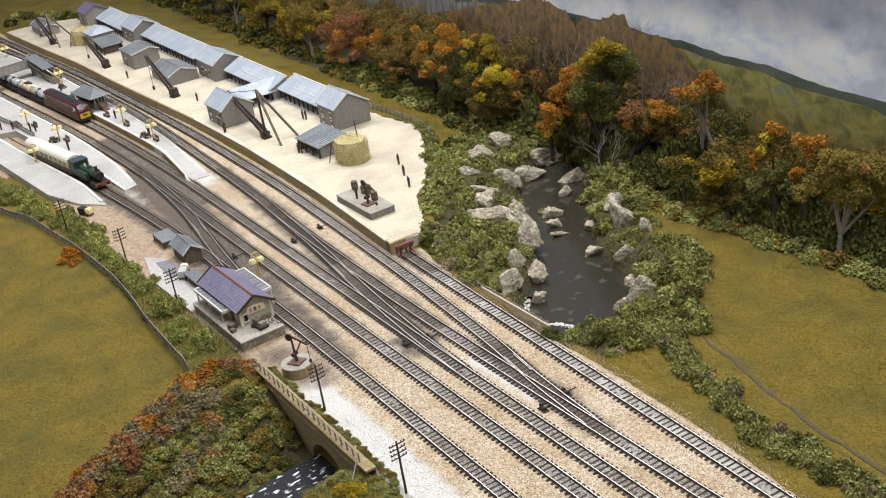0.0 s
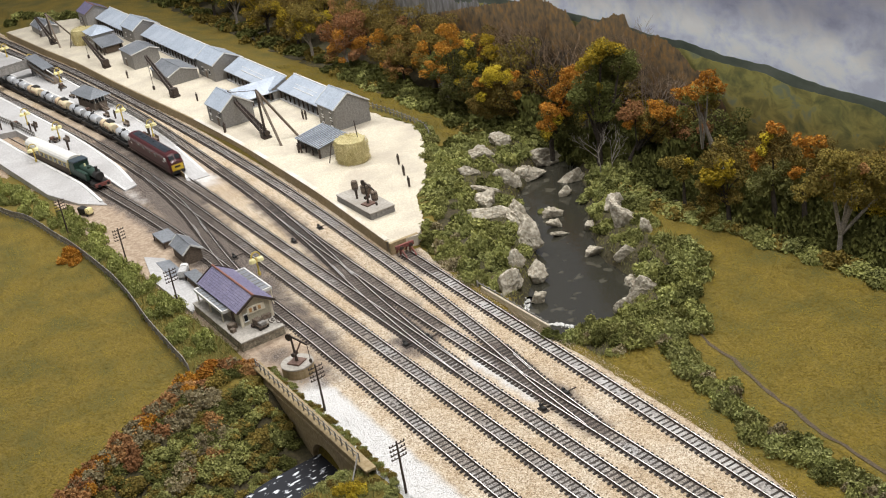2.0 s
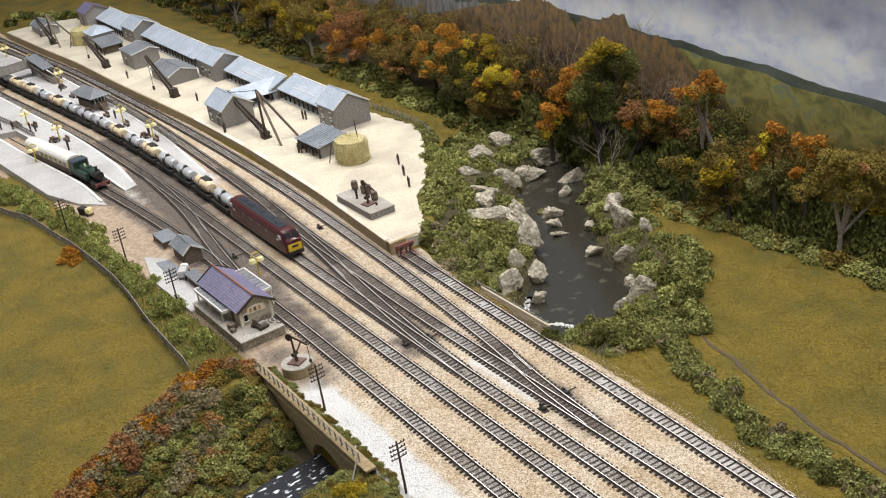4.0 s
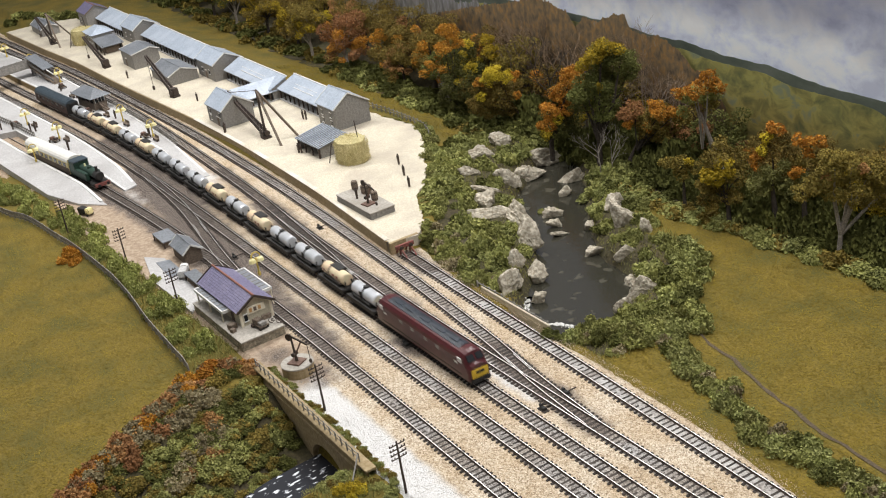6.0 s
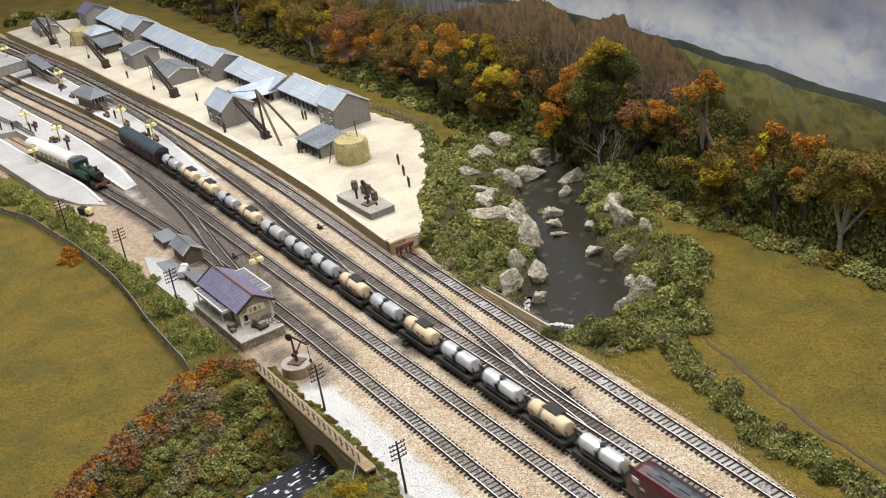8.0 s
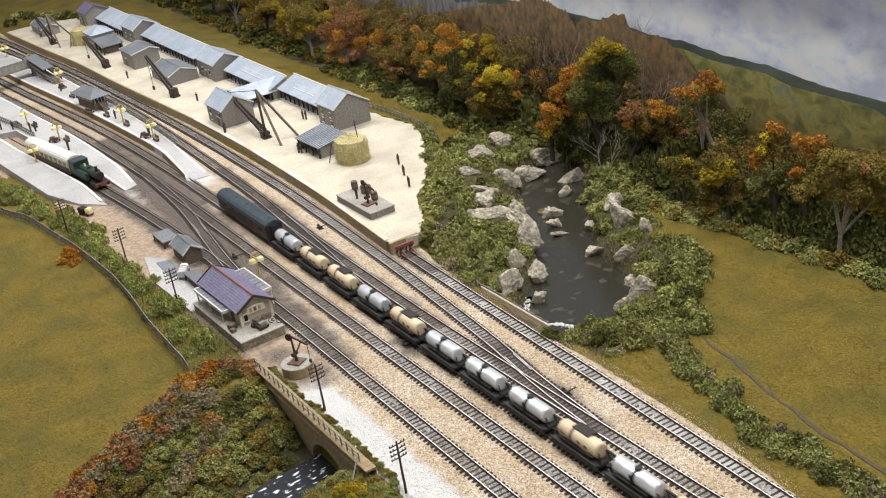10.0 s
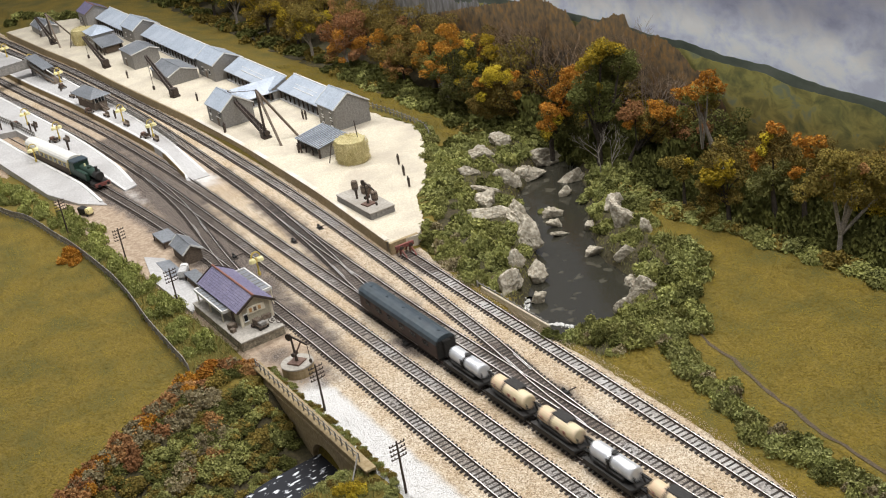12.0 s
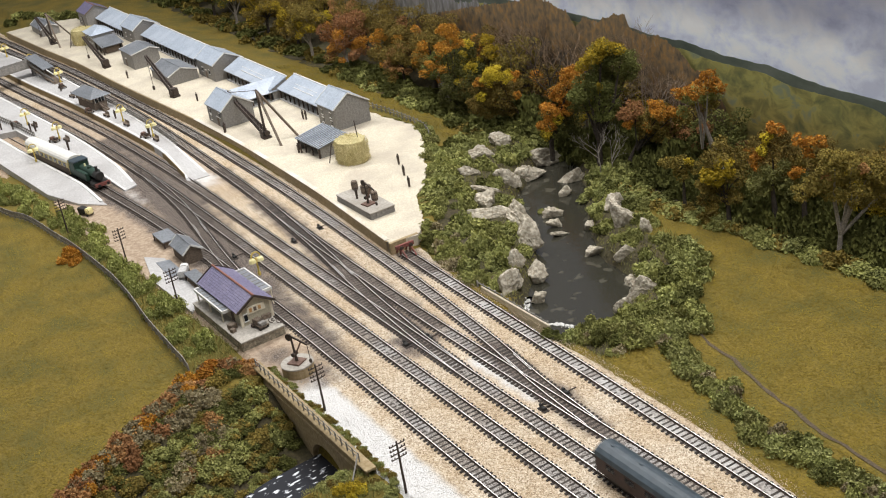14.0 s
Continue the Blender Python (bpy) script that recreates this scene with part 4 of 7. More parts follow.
def stone_course_block(th, x0, x1, y0, y1, z0, z1, material, rows=3):
    """A block faced with separate stones on the -y and +x sides."""
    part("core", boxed(x0 + 0.5, x1 - 0.5, y0 + 0.5, y1, z0, z1 - 0.4), material, th)
    rng = random.Random(int(x0 * 7 + y0))
    h = (z1 - z0 - 0.6) / rows
    for r in range(rows):
        for side in (0, 1):
            u, end = (x0, x1) if side == 0 else (y0 + 0.5, y1)
            while u < end - 1:
                w = min(rng.uniform(3.5, 6.5), end - u)
                o = rng.uniform(0, 0.35)
                if side == 0:
                    bm = boxed(u + 0.15, u + w - 0.15, y0 - o, y0 + 0.7, z0 + r * h + 0.15, z0 + (r + 1) * h - 0.1)
                else:
                    bm = boxed(x1 - 0.7, x1 + o, u + 0.15, u + w - 0.15, z0 + r * h + 0.15, z0 + (r + 1) * h - 0.1)
                part("stone", bm, material, th)
                u += w
    return th


stage = thing("loading_stage", "low stone loading stage with a flat paved top", "platform", -1033, 78, YARD_TOP)
stone_course_block(stage, 0, 70, 0, 26, -1, 6.5, M_STONE)
part("paving", boxed(-0.6, 70.6, -0.6, 26.6, 6.1, 7.0, 0.2), M_FLAGS, stage)
for q in ((-1029, 97), (-1012, 98.5), (-1008, 101), (-988, 97)):
    barrel(q[0], q[1], YARD_TOP + 7.0)
small_crane(-985, 88, YARD_TOP + 7.0, 10, "rusty brown hand crane on the loading stage")


def figurine(x, y, z, label="tiny dark painted figurine standing in the yard", h=12.0):
    bm = bmesh.new()
    tube(bm, [(0, 0, 0), (0, 0, h * 0.45), (0, 0, h * 0.78), (0, 0, h * 0.86)], [h * 0.09, h * 0.11, h * 0.13, h * 0.05], 8)
    bmesh.ops.create_icosphere(bm, subdivisions=1, radius=h * 0.075, matrix=Matrix.Translation((0, 0, h * 0.93)))
    ob = part("figurine", bm, M_IRON)
    ob.matrix_basis = at(x, y, z)
    return tagged(ob, label, "figurine", group="painted figurines")


for q in ((-1706, 84), (-1497, 110), (-1343, 86), (-1298, 168), (-1068, 168), (-1005, 144), (-1036, 156), (-1294, 170), (-1340, 84), (-1195, 113), (-1192, 115)):
    figurine(q[0], q[1], YARD_TOP)
figurine(-1006, 87, YARD_TOP + 7)
for q in ((-1601, -84), (-1590, -80), (-1480, -68), (-1470, -70), (-1645, -112), (-1630, -100), (-1750, -2), (-1430, 20), (-1440, 22), (-1540, 12), (-1690, 4)):
    figurine(q[0], q[1], 6, "tiny dark painted figurine waiting on the platform")


def buffer_stop():
    th = thing("buffer_stop", "faded red buffer stop at the siding's end", "buffer stop", -893, 73, 0, -2)
    for s in (-4.7, 4.7):
        part("upright", bar(bmesh.new(), (0, s, -1.5), (0, s, 9), 1.4), M_REDIRON, th)
        part("stay", bar(bmesh.new(), (12, s, -0.5), (0, s, 8), 1.1), M_REDIRON, th)
        part("stay", bar(bmesh.new(), (-9, s, -1.5), (0, s, 8), 1.1), M_REDIRON, th)
        part("buffer", tube(bmesh.new(), [(1, s, 7), (3.6, s, 7), (3.7, s, 7), (4.3, s, 7)], [0.7, 0.7, 1.7, 1.7], 12), M_IRON, th)
    part("beam", boxed(-0.9, 1.4, -9, 9, 5.6, 8.8, 0.2), M_REDIRON, th)
    return th


buffer_stop()


def point_lever(x, y, rz=0):
    th = thing("point_lever", "small black point lever box beside the turnout", "point lever", x, y, -2, rz, group="point levers of the station")
    part("box", boxed(-2.6, 2.6, -1.6, 1.6, -0.5, 2.2, 0.4), M_BLACK, th)
    part("weight", tube(bmesh.new(), [(-3.6, 0, 2.6), (-1.6, 0, 2.6)], 1.1, 10), M_BLACK, th)
    part("rod", bar(bmesh.new(), (0, 0, 1.2), (0, 9, 1.2), 0.7), M_IRON, th)
    part("timber", boxed(-4.5, 4.5, -2.4, 2.4, -1.2, 0.3, 0.2), M_SLEEPER, th)
    return th


for q in ((-750, -10), (-745, 8.5), (-602, 13), (-607, 36), (-1011, 45), (-1002, 13), (-1016, -42)):
    point_lever(*q)


# ---- the small station building by the bay track ----
def station():
    p = thing("station_stage", "low stone platform below the small station building", "platform", -940, -111, 0, 1.5)
    stone_course_block(p, 0, 100, 0, 38, -3, 5.2, M_COURSE, 3)
    part("paving", boxed(-0.6, 100.6, -0.6, 38.4, 4.8, 6.0, 0.2), M_FLAGS, p)
    th = thing("station_building", "small cream station building with a violet slate roof", "building", -942, -99, 6, 1.5)
    L, D, E, R = 78, 28, 15, 23.5
    ya = D / 2
    part("wall_shell", extrude_x(bmesh.new(), [(0, -1), (D, -1), (D, E), (ya, R), (0, E)], 0, L), M_RENDER, th)
    s = (R - E) / ya
    for sgn in (-1, 1):
        slope = part("roof_slope", bmesh.new(), M_PURPLE, th)
        n_rows, n_cols = 9, 28
        for r in range(n_rows):
            for c in range(n_cols):
                u0, u1 = -3 + (L + 6) * c / n_cols, -3 + (L + 6) * (c + 1) / n_cols
                a, b = (ya + 3.2) * r / n_rows, (ya + 3.2) * (r + 1) / n_rows
                y1, y0 = ya + sgn * a, ya + sgn * b
                z1, z0 = R + 0.9 - s * a, R + 1.2 - s * b
                off = (r % 2) * 0.4
                bm = bmesh.new()
                vs = [bm.verts.new(q) for q in ((u0 + 0.06 + off, y0, z0), (u1 - 0.06 + off, y0, z0), (u1 - 0.06 + off, y1, z1), (u0 + 0.06 + off, y1, z1))]
                lo = [bm.verts.new(v.co - Vector((0, 0, 0.5))) for v in vs]
                bm.faces.new(vs)
                for i in range(4):
                    bm.faces.new((vs[i], lo[i], lo[(i + 1) % 4], vs[(i + 1) % 4]))
                part("slate", bm, M_PURPLE, slope)
        part("roof_boarding", extrude_x(bmesh.new(), [(ya, R), (ya + sgn * (ya + 3), E - 3 * s), (ya + sgn * (ya + 3), E - 3 * s + 0.6), (ya, R + 0.6)], -2.8, L + 2.8), M_TIMBER, th)
    part("ridge_tiles", tube(bmesh.new(), [(-3, ya, R + 1.2), (L + 3, ya, R + 1.2)], 1.0, 6), M_RIDGE, th, "red clay ridge tiles")
    for end in (-3, L + 3):
        bm = bmesh.new()
        bar(bm, (end, -3, E - 3 * s + 0.8), (end, ya, R + 0.9), 0.8, 2.0)
        bar(bm, (end, ya, R + 0.9), (end, D + 3, E - 3 * s + 0.8), 0.8, 2.0)
        part("barge_board", bm, M_IRON, th)
    for yy in (0.4, D - 0.4):
        part("corner_post", boxed(L - 1.2, L + 0.5, yy - 1.1, yy + 1.1, -1, E - 0.2, 0.2), M_SIGNWHITE, th)
    sign = part("name_board", boxed(L + 0.1, L + 0.9, 6.5, 22, 9.0, 15), M_SIGNWHITE, th, "cream board with orange and dark unreadable lettering")
    for i, yy in enumerate((8.2, 12.2, 16.2)):
        part("letter_bar", boxed(L + 0.9, L + 1.15, yy, yy + 2.4, 10.4, 13.8), M_BOARD if i != 1 else M_TIMBER, sign)
    window(th, L, 4.5, 4, 3, 5.5, "y")
    part("bench", boxed(L + 0.5, L + 3, 17, 25, 0, 4, 0.3), M_TIMBER, th)
    for y0, y1, x0, x1, zc in ((-8.5, 0.5, 2, 62, 11), (D + 1, D + 10.5, 4, 58, 13.5)):
        can = part("canopy", boxed(x0, x1, y0, y1, zc, zc + 0.8), M_SLATEDARK, th, "flat grey canopy with white edge boards")
        for i in range(8):
            part("glazing_bar", boxed(x0 + 3 + i * 7, x0 + 3.6 + i * 7, y0, y1, zc + 0.8, zc + 1.2), M_GREYWOOD, can)
        ye = y0 if y0 < 0 else y1
        part("valance", boxed(x0 - 0.5, x1 + 0.5, ye - 0.6, ye + 0.6, zc - 1.2, zc + 1.3), M_WHITE, can)
        for xe in (x0, x1):
            part("valance", boxed(xe - 0.6, xe + 0.6, y0, y1, zc - 1.2, zc + 1.3), M_WHITE, can)
        for i in range(3):
            part("canopy_post", boxed(x0 + 2 + i * 26, x0 + 3 + i * 26, ye - 0.5 + (1 if y0 < 0 else -1), ye + 0.5 + (1 if y0 < 0 else -1), -1, zc), M_SIGNWHITE, can)
    for i in range(3):
        part("door", boxed(14 + i * 22, 20 + i * 22, -0.4, 0.2, -1, 11), M_TIMBER, th)
    tr = thing("luggage_trolley", "brown wooden luggage trolley loaded with boxes", "trolley", -853, -86, 6, 15)
    part("deck", boxed(-7, 7, -4, 4, 2.2, 3.2, 0.2), M_TIMBER, tr)
    for a in (-5, 5):
        for b in (-4, 4):
            part("wheel", tube(bmesh.new(), [(a, b - 0.4, 1.5), (a, b + 0.4, 1.5)], 1.5, 10), M_IRON, tr)
    part("box", boxed(-5.5, 1, -3, 3, 3.2, 7.2, 0.3), M_TIMBER, tr)
    part("box", boxed(1.6, 6, -3, 3, 3.2, 6, 0.3), M_GREYWOOD, tr)
    for x, y, w in ((-868, -104, 6), (-862, -106, 4)):
        c = part("packing_crate", boxed(-w / 2, w / 2, -w / 2, w / 2, 0, w * 0.8, 0.3), M_TIMBER)
        c.matrix_basis = at(x, y, 6, 20)
        tagged(c, "small brown packing crate on the station stage", "crate")
    mc = thing("bicycle", "small dark bicycle leaning by the station wall", "bicycle", -850, -74, 6, 40)
    for a in (-3.5, 3.5):
        bm = bmesh.new()
        for k in range(14):
            t0, t1 = 2 * math.pi * k / 14, 2 * math.pi * (k + 1) / 14
            bar(bm, (a + 2.2 * math.cos(t0), 0, 2.3 + 2.2 * math.sin(t0)), (a + 2.2 * math.cos(t1), 0, 2.3 + 2.2 * math.sin(t1)), 0.4)
        part("wheel", bm, M_IRON, mc)
    bm = bmesh.new()
    for a, b in (((-3.5, 0, 2.3), (0, 0, 5)), ((0, 0, 5), (2.4, 0, 5.4)), ((2.4, 0, 5.4), (3.5, 0, 2.3)), ((-0.4, 0, 2.2), (2.4, 0, 5.4)), ((-0.4, 0, 2.2), (-3.5, 0, 2.3))):
        bar(bm, a, b, 0.5)
    part("frame", bm, M_IRON, mc)


station()
small_hut = gable_house("small timber hut with a grey roof beside the tracks", -1070, -1038, -82, -65, 11, 17, roof_mat=M_SLATEDARK, wall_mat=M_TIMBER, base=-1, name="lamp_hut", over=2.0)


def flat_store(x, y, w, d, h, rz, label, roof=M_SLATEDARK):
    th = thing("flat_store", label, "shed", x, y, -2, rz)
    part("wall_shell", boxed(-w / 2 + 2, w / 2 - 2, -d / 2 + 2, d / 2 - 2, -1, h), M_TIMBER, th)
    part("roof", boxed(-w / 2, w / 2, -d / 2, d / 2, h, h + 1.2, 0.2), roof, th)
    for a in (-1, 1):
        for b in (-1, 1):
            part("post", boxed(a * (w / 2 - 1) - 0.6, a * (w / 2 - 1) + 0.6, b * (d / 2 - 1) - 0.6, b * (d / 2 - 1) + 0.6, -1, h), M_IRON, th)
    return th


flat_store(-1108, -76, 32, 17, 6, 0, "low flat-roofed grey store on posts beside the track")
flat_store(-987, -89, 38, 12, 7, 1, "long low store with a flat grey roof beside the station")
slab("paved_patch", [(-1090, -106), (-1030, -118), (-940, -114), (-950, -96), (-1070, -92)], -4, -1.2, M_PLATFORM, "pale paved patch beside the station", "pavement")
slab("slate_patch", [(-1066, -102), (-1020, -104), (-1022, -90), (-1062, -90)], -3, -0.7, M_SLATEDARK, "dark grey paved square beside the station", "pavement")


def vehicle(x, y, z, rz, name, label, body_mat, cab_mat):
    th = thing(name, label, "vehicle", x, y, z, rz)
    part("body", boxed(-9, 3, -3.8, 3.8, 2.2, 8, 0.6), body_mat, th)
    cab = part("cab", boxed(3.4, 10, -3.6, 3.6, 2.2, 8.6, 1.0), cab_mat, th)
    part("windscreen", boxed(9.2, 9.9, -3, 3, 5.4, 7.6), M_GLASS, cab)
    for a in (-6, 6.4):
        for b in (-3.8, 3.0):
            part("wheel", tube(bmesh.new(), [(a, b, 2.0), (a, b + 0.9, 2.0)], 2.0, 12), M_BLACK, th)
    return th


vehicle(-1016, -92, -1.2, 150, "lorry", "small pale grey lorry parked by the station", M_PLATFORM, M_WHITE)
vehicle(-1256, -114, -2.2, 20, "van", "small dark car with a pale yellow roof on the station forecourt", M_BLACK, M_LAMPGLOW)

# ---- the crane on the round stone base ----
rb = thing("round_crane_base", "round stone crane base on the chippings", "plinth", -777, -89, -2)
part("drum", tube(bmesh.new(), [(0, 0, -2), (0, 0, 7.6)], 12.4, 36), M_YARDWALL, rb)
part("cap", tube(bmesh.new(), [(0, 0, 7.6), (0, 0, 8.6)], 12.6, 36), M_FLAGS, rb)
small_crane(-777, -89, 6.6, 30, "rusty brown hand crane on a round stone base")


# ---- bridge over the stream ----
def bridge():
    th = thing("stone_bridge", "ochre stone bridge with one arch over the stream", "bridge", 0, 0, 0, kind="structure")
    bm = bmesh.new()
    x0, x1, cx, r, zs, zb = -812, -622, -692, 27, -26, -46
    xs = sorted(set(np.linspace(x0, cx - r, 8).tolist() + [cx - r * math.cos(math.pi * k / 16) for k in range(17)] + np.linspace(cx + r, x1, 5).tolist()))
    under = lambda x: zs - 12 + 20 * math.sqrt(max(0.0, 1 - ((x - cx) / r) ** 2)) if abs(x - cx) < r - 0.01 else zb
    for u, v in zip(xs, xs[1:]):
        mid = (u + v) / 2
        zu, zv = (under(u), under(v)) if abs(mid - cx) < r else (zb, zb)
        zu, zv = max(zu, zs - 12) if abs(mid - cx) < r else zu, max(zv, zs - 12) if abs(mid - cx) < r else zv
        q = [bm.verts.new(w) for w in ((u, -113, zu), (v, -113, zv), (v, -113, -1), (u, -113, -1), (u, -107, zu), (v, -107, zv), (v, -107, -1), (u, -107, -1))]
        for f in ((0, 1, 2, 3), (7, 6, 5, 4), (0, 4, 5, 1), (3, 2, 6, 7)):
            bm.faces.new([q[k] for k in f])
    bmesh.ops.remove_doubles(bm, verts=bm.verts[:], dist=0.01)
    part("spandrel_wall", bm, M_YARDWALL, th)
    part("string_course", boxed(x0, x1, -114.2, -112.8, -8, -6.4, 0.3), M_YARDWALL, th)
    part("coping", boxed(x0, x1, -114.4, -106.4, -1, 0.6, 0.3), M_YARDWALL, th)
    # Boxes behind the arch, coloured near black as the tunnel's shade.
    part("tunnel_back", boxed(cx - r - 4, cx + r + 4, -70, -66, -50, -6), M_INNER_SHADE, th)
    part("tunnel_side", boxed(cx - r - 6, cx - r - 2, -107, -66, -50, -8), M_INNER_SHADE, th)
    part("tunnel_side", boxed(cx + r + 2, cx + r + 6, -107, -66, -50, -8), M_INNER_SHADE, th)
    f = thing("bridge_railing", "grey timber post and rail fence along the bridge", "fence", 0, 0, 0)
    xs = np.arange(-805, -632, 8.5)
    for x in xs:
        part("post", boxed(x - 0.4, x + 0.4, -112.4, -111.6, 0, 7.6), M_GREYWOOD, f)
    for z in (3.6, 6.6):
        for u, v in zip(xs, xs[1:]):
            part("rail", bar(bmesh.new(), (u, -112, z), (v, -112, z), 0.4, 0.6), M_GREYWOOD, f)
    part("rail", bar(bmesh.new(), (xs[-1], -112, 7), (xs[-1] + 12, -124, -2), 0.8), M_GREYWOOD, f)


bridge()


def fence(name, line, label, height=8.0, step=9.0, rails=(3.0, 6.2), boards=False):
    f = thing(name, label, "fence")
    pts = curve_points(line, step)
    zs = [max(ground_z(x, y), -5.5) if name != "platform_railing" else 6 for x, y in pts]
    for (x, y), z in zip(pts, zs):
        part("post", boxed(x - 0.55, x + 0.55, y - 0.55, y + 0.55, z - 1, z + height), M_GREYWOOD, f)
    for (a, b), za, zb in zip(zip(pts, pts[1:]), zs, zs[1:]):
        for r in rails:
            part("rail", bar(bmesh.new(), (a[0], a[1], za + r), (b[0], b[1], zb + r), 0.5, 2.2 if boards else 0.8), M_GREYWOOD, f)
    return f


fence("field_fence", [(-1560, -212), (-1356, -183), (-1294, -166), (-1215, -157), (-1138, -150), (-1068, -146), (-1006, -147), (-945, -151), (-891, -152), (-843, -153)], "weathered grey timber field fence", 8.5, 10, (2.6, 5.4, 7.6), True)
fence("yard_fence", [(-1270, 242), (-1219, 246), (-1153, 246), (-1110, 232)], "low grey timber fence behind the yard", 8, 9)
fence("pond_fence", [(-795, 85.5), (-740, 85.5), (-690, 85.5)], "low broken timber fence on a wall above the pool", 6, 9, (4.6,))
part_wall = part("pond_wall", boxed(-785, -690, 82, 83.8, -24, 0.2, 0.3), M_RENDER)
tagged(part_wall, "ochre retaining wall between the siding and the pool", "wall", kind="structure")
fence("platform_railing", [(-1640, 26), (-1500, 31), (-1400, 30), (-1360, 29)], "dark timber railing along the island platform", 8, 8, (3.5, 6.8), True)
fence("platform_railing", [(-1700, -106), (-1640, -97), (-1560, -88)], "dark timber railing beside the bay platform", 9, 7, (3.0, 6.8), True)


def telegraph_pole(x, y, z, lean=0):
    th = thing("telegraph_pole", "dark wooden telegraph pole with cross-arms", "pole", x, y, z, 6, group="telegraph poles beside the line")
    h = 40.0
    part("shaft", tube(bmesh.new(), [(0, 0, -3), (0, 0, h)], [0.95, 0.6], 8), M_IRON, th)
    for i in range(4):
        arm = part("cross_arm", boxed(-0.3, 0.3, -5.8, 5.8, h - 2.6 - i * 3.2, h - 2 - i * 3.2), M_IRON, th)
        for yy in (-5.4, -3.2, 3.2, 5.4):
            part("insulator", boxed(-0.3, 0.3, yy - 0.3, yy + 0.3, h - 2 - i * 3.2, h - 0.9 - i * 3.2), M_IRON, arm)
    return th


for q in ((-1221, -144), (-1089, -123), (-958, -119), (-713, -99), (-588, -104)):
    telegraph_pole(q[0], q[1], -4)


def platform_lamp(x, y, label="ochre platform lamp with a hoop and two pale lamp heads"):
    th = thing("platform_lamp", label, "lamp", x, y, 6, 0, group="platform lamps")
    part("post", tube(bmesh.new(), [(0, 0, 0), (0, 0, 3), (0, 0, 3.1), (0, 0, 17)], [1.5, 1.5, 0.9, 0.8], 8), M_LAMPPOST, th)
    bm = bmesh.new()
    for k in range(16):
        a, b = 2 * math.pi * k / 16, 2 * math.pi * (k + 1) / 16
        bar(bm, (0, 4.2 * math.cos(a), 18 + 4.2 * math.sin(a)), (0, 4.2 * math.cos(b), 18 + 4.2 * math.sin(b)), 1.0)
    part("hoop", bm, M_LAMPPOST, th)
    for s in (-2.6, 2.6):
        part("lamp_head", tube(bmesh.new(), [(0, s * 1.4, 13.2), (0, s * 1.4, 16.0), (0, s * 1.4, 17.2)], [3.6, 2.9, 0.7], 12), M_LAMPGLOW, th)
    return th


for q in ((-1418, 21), (-1518, 15), (-1800, 11), (-2058, -7), (-1632, -80), (-1527, -66), (-1935, 4), (-1464, -112), (-945, -46)):
    platform_lamp(*q)


def platform_bench(x, y, rz):
    th = thing("platform_bench", "small dark brown bench standing on the platform", "bench", x, y, 6, rz, group="benches of the platforms")
    part("seat", boxed(-7, 7, -2, 2, 2.6, 3.4, 0.2), M_TIMBER, th)
    part("backrest", boxed(-7, 7, 1.6, 2.2, 3.4, 7, 0.2), M_TIMBER, th)
    for u in (-6, 6):
        part("leg", boxed(u - 0.5, u + 0.5, -1.8, 1.8, 0, 2.6), M_IRON, th)
    return th


for q in ((-1495, 12, 4), (-1400, 18, 0), (-1560, 6, 6), (-1612, -76, 8), (-1508, -62, 6), (-1700, 0, 8)):
    platform_bench(*q)


def luggage_barrow(x, y, rz):
    th = thing("luggage_barrow", "dark brown luggage barrow piled with cases", "barrow", x, y, 6, rz, group="barrows of the platforms")
    part("deck", boxed(-7, 7, -3.4, 3.4, 2.4, 3.2, 0.2), M_TIMBER, th)
    for u in (-4.5, 4.5):
        for v in (-3.8, 3.8):
            part("wheel", tube(bmesh.new(), [(u, v - 0.4, 1.5), (u, v + 0.4, 1.5)], 1.5, 10), M_IRON, th)
    part("case", boxed(-5.5, -0.5, -2.6, 2.6, 3.2, 6.6, 0.4), M_RUSTBROWN, th)
    part("case", boxed(0.4, 5, -2.2, 2.4, 3.2, 5.4, 0.4), M_IRON, th)
    return th


for q in ((-1424, 13, 20), (-1600, -5, 10), (-1640, -92, 12), (-1520, -74, 30), (-1765, 4, 8)):
    luggage_barrow(*q)


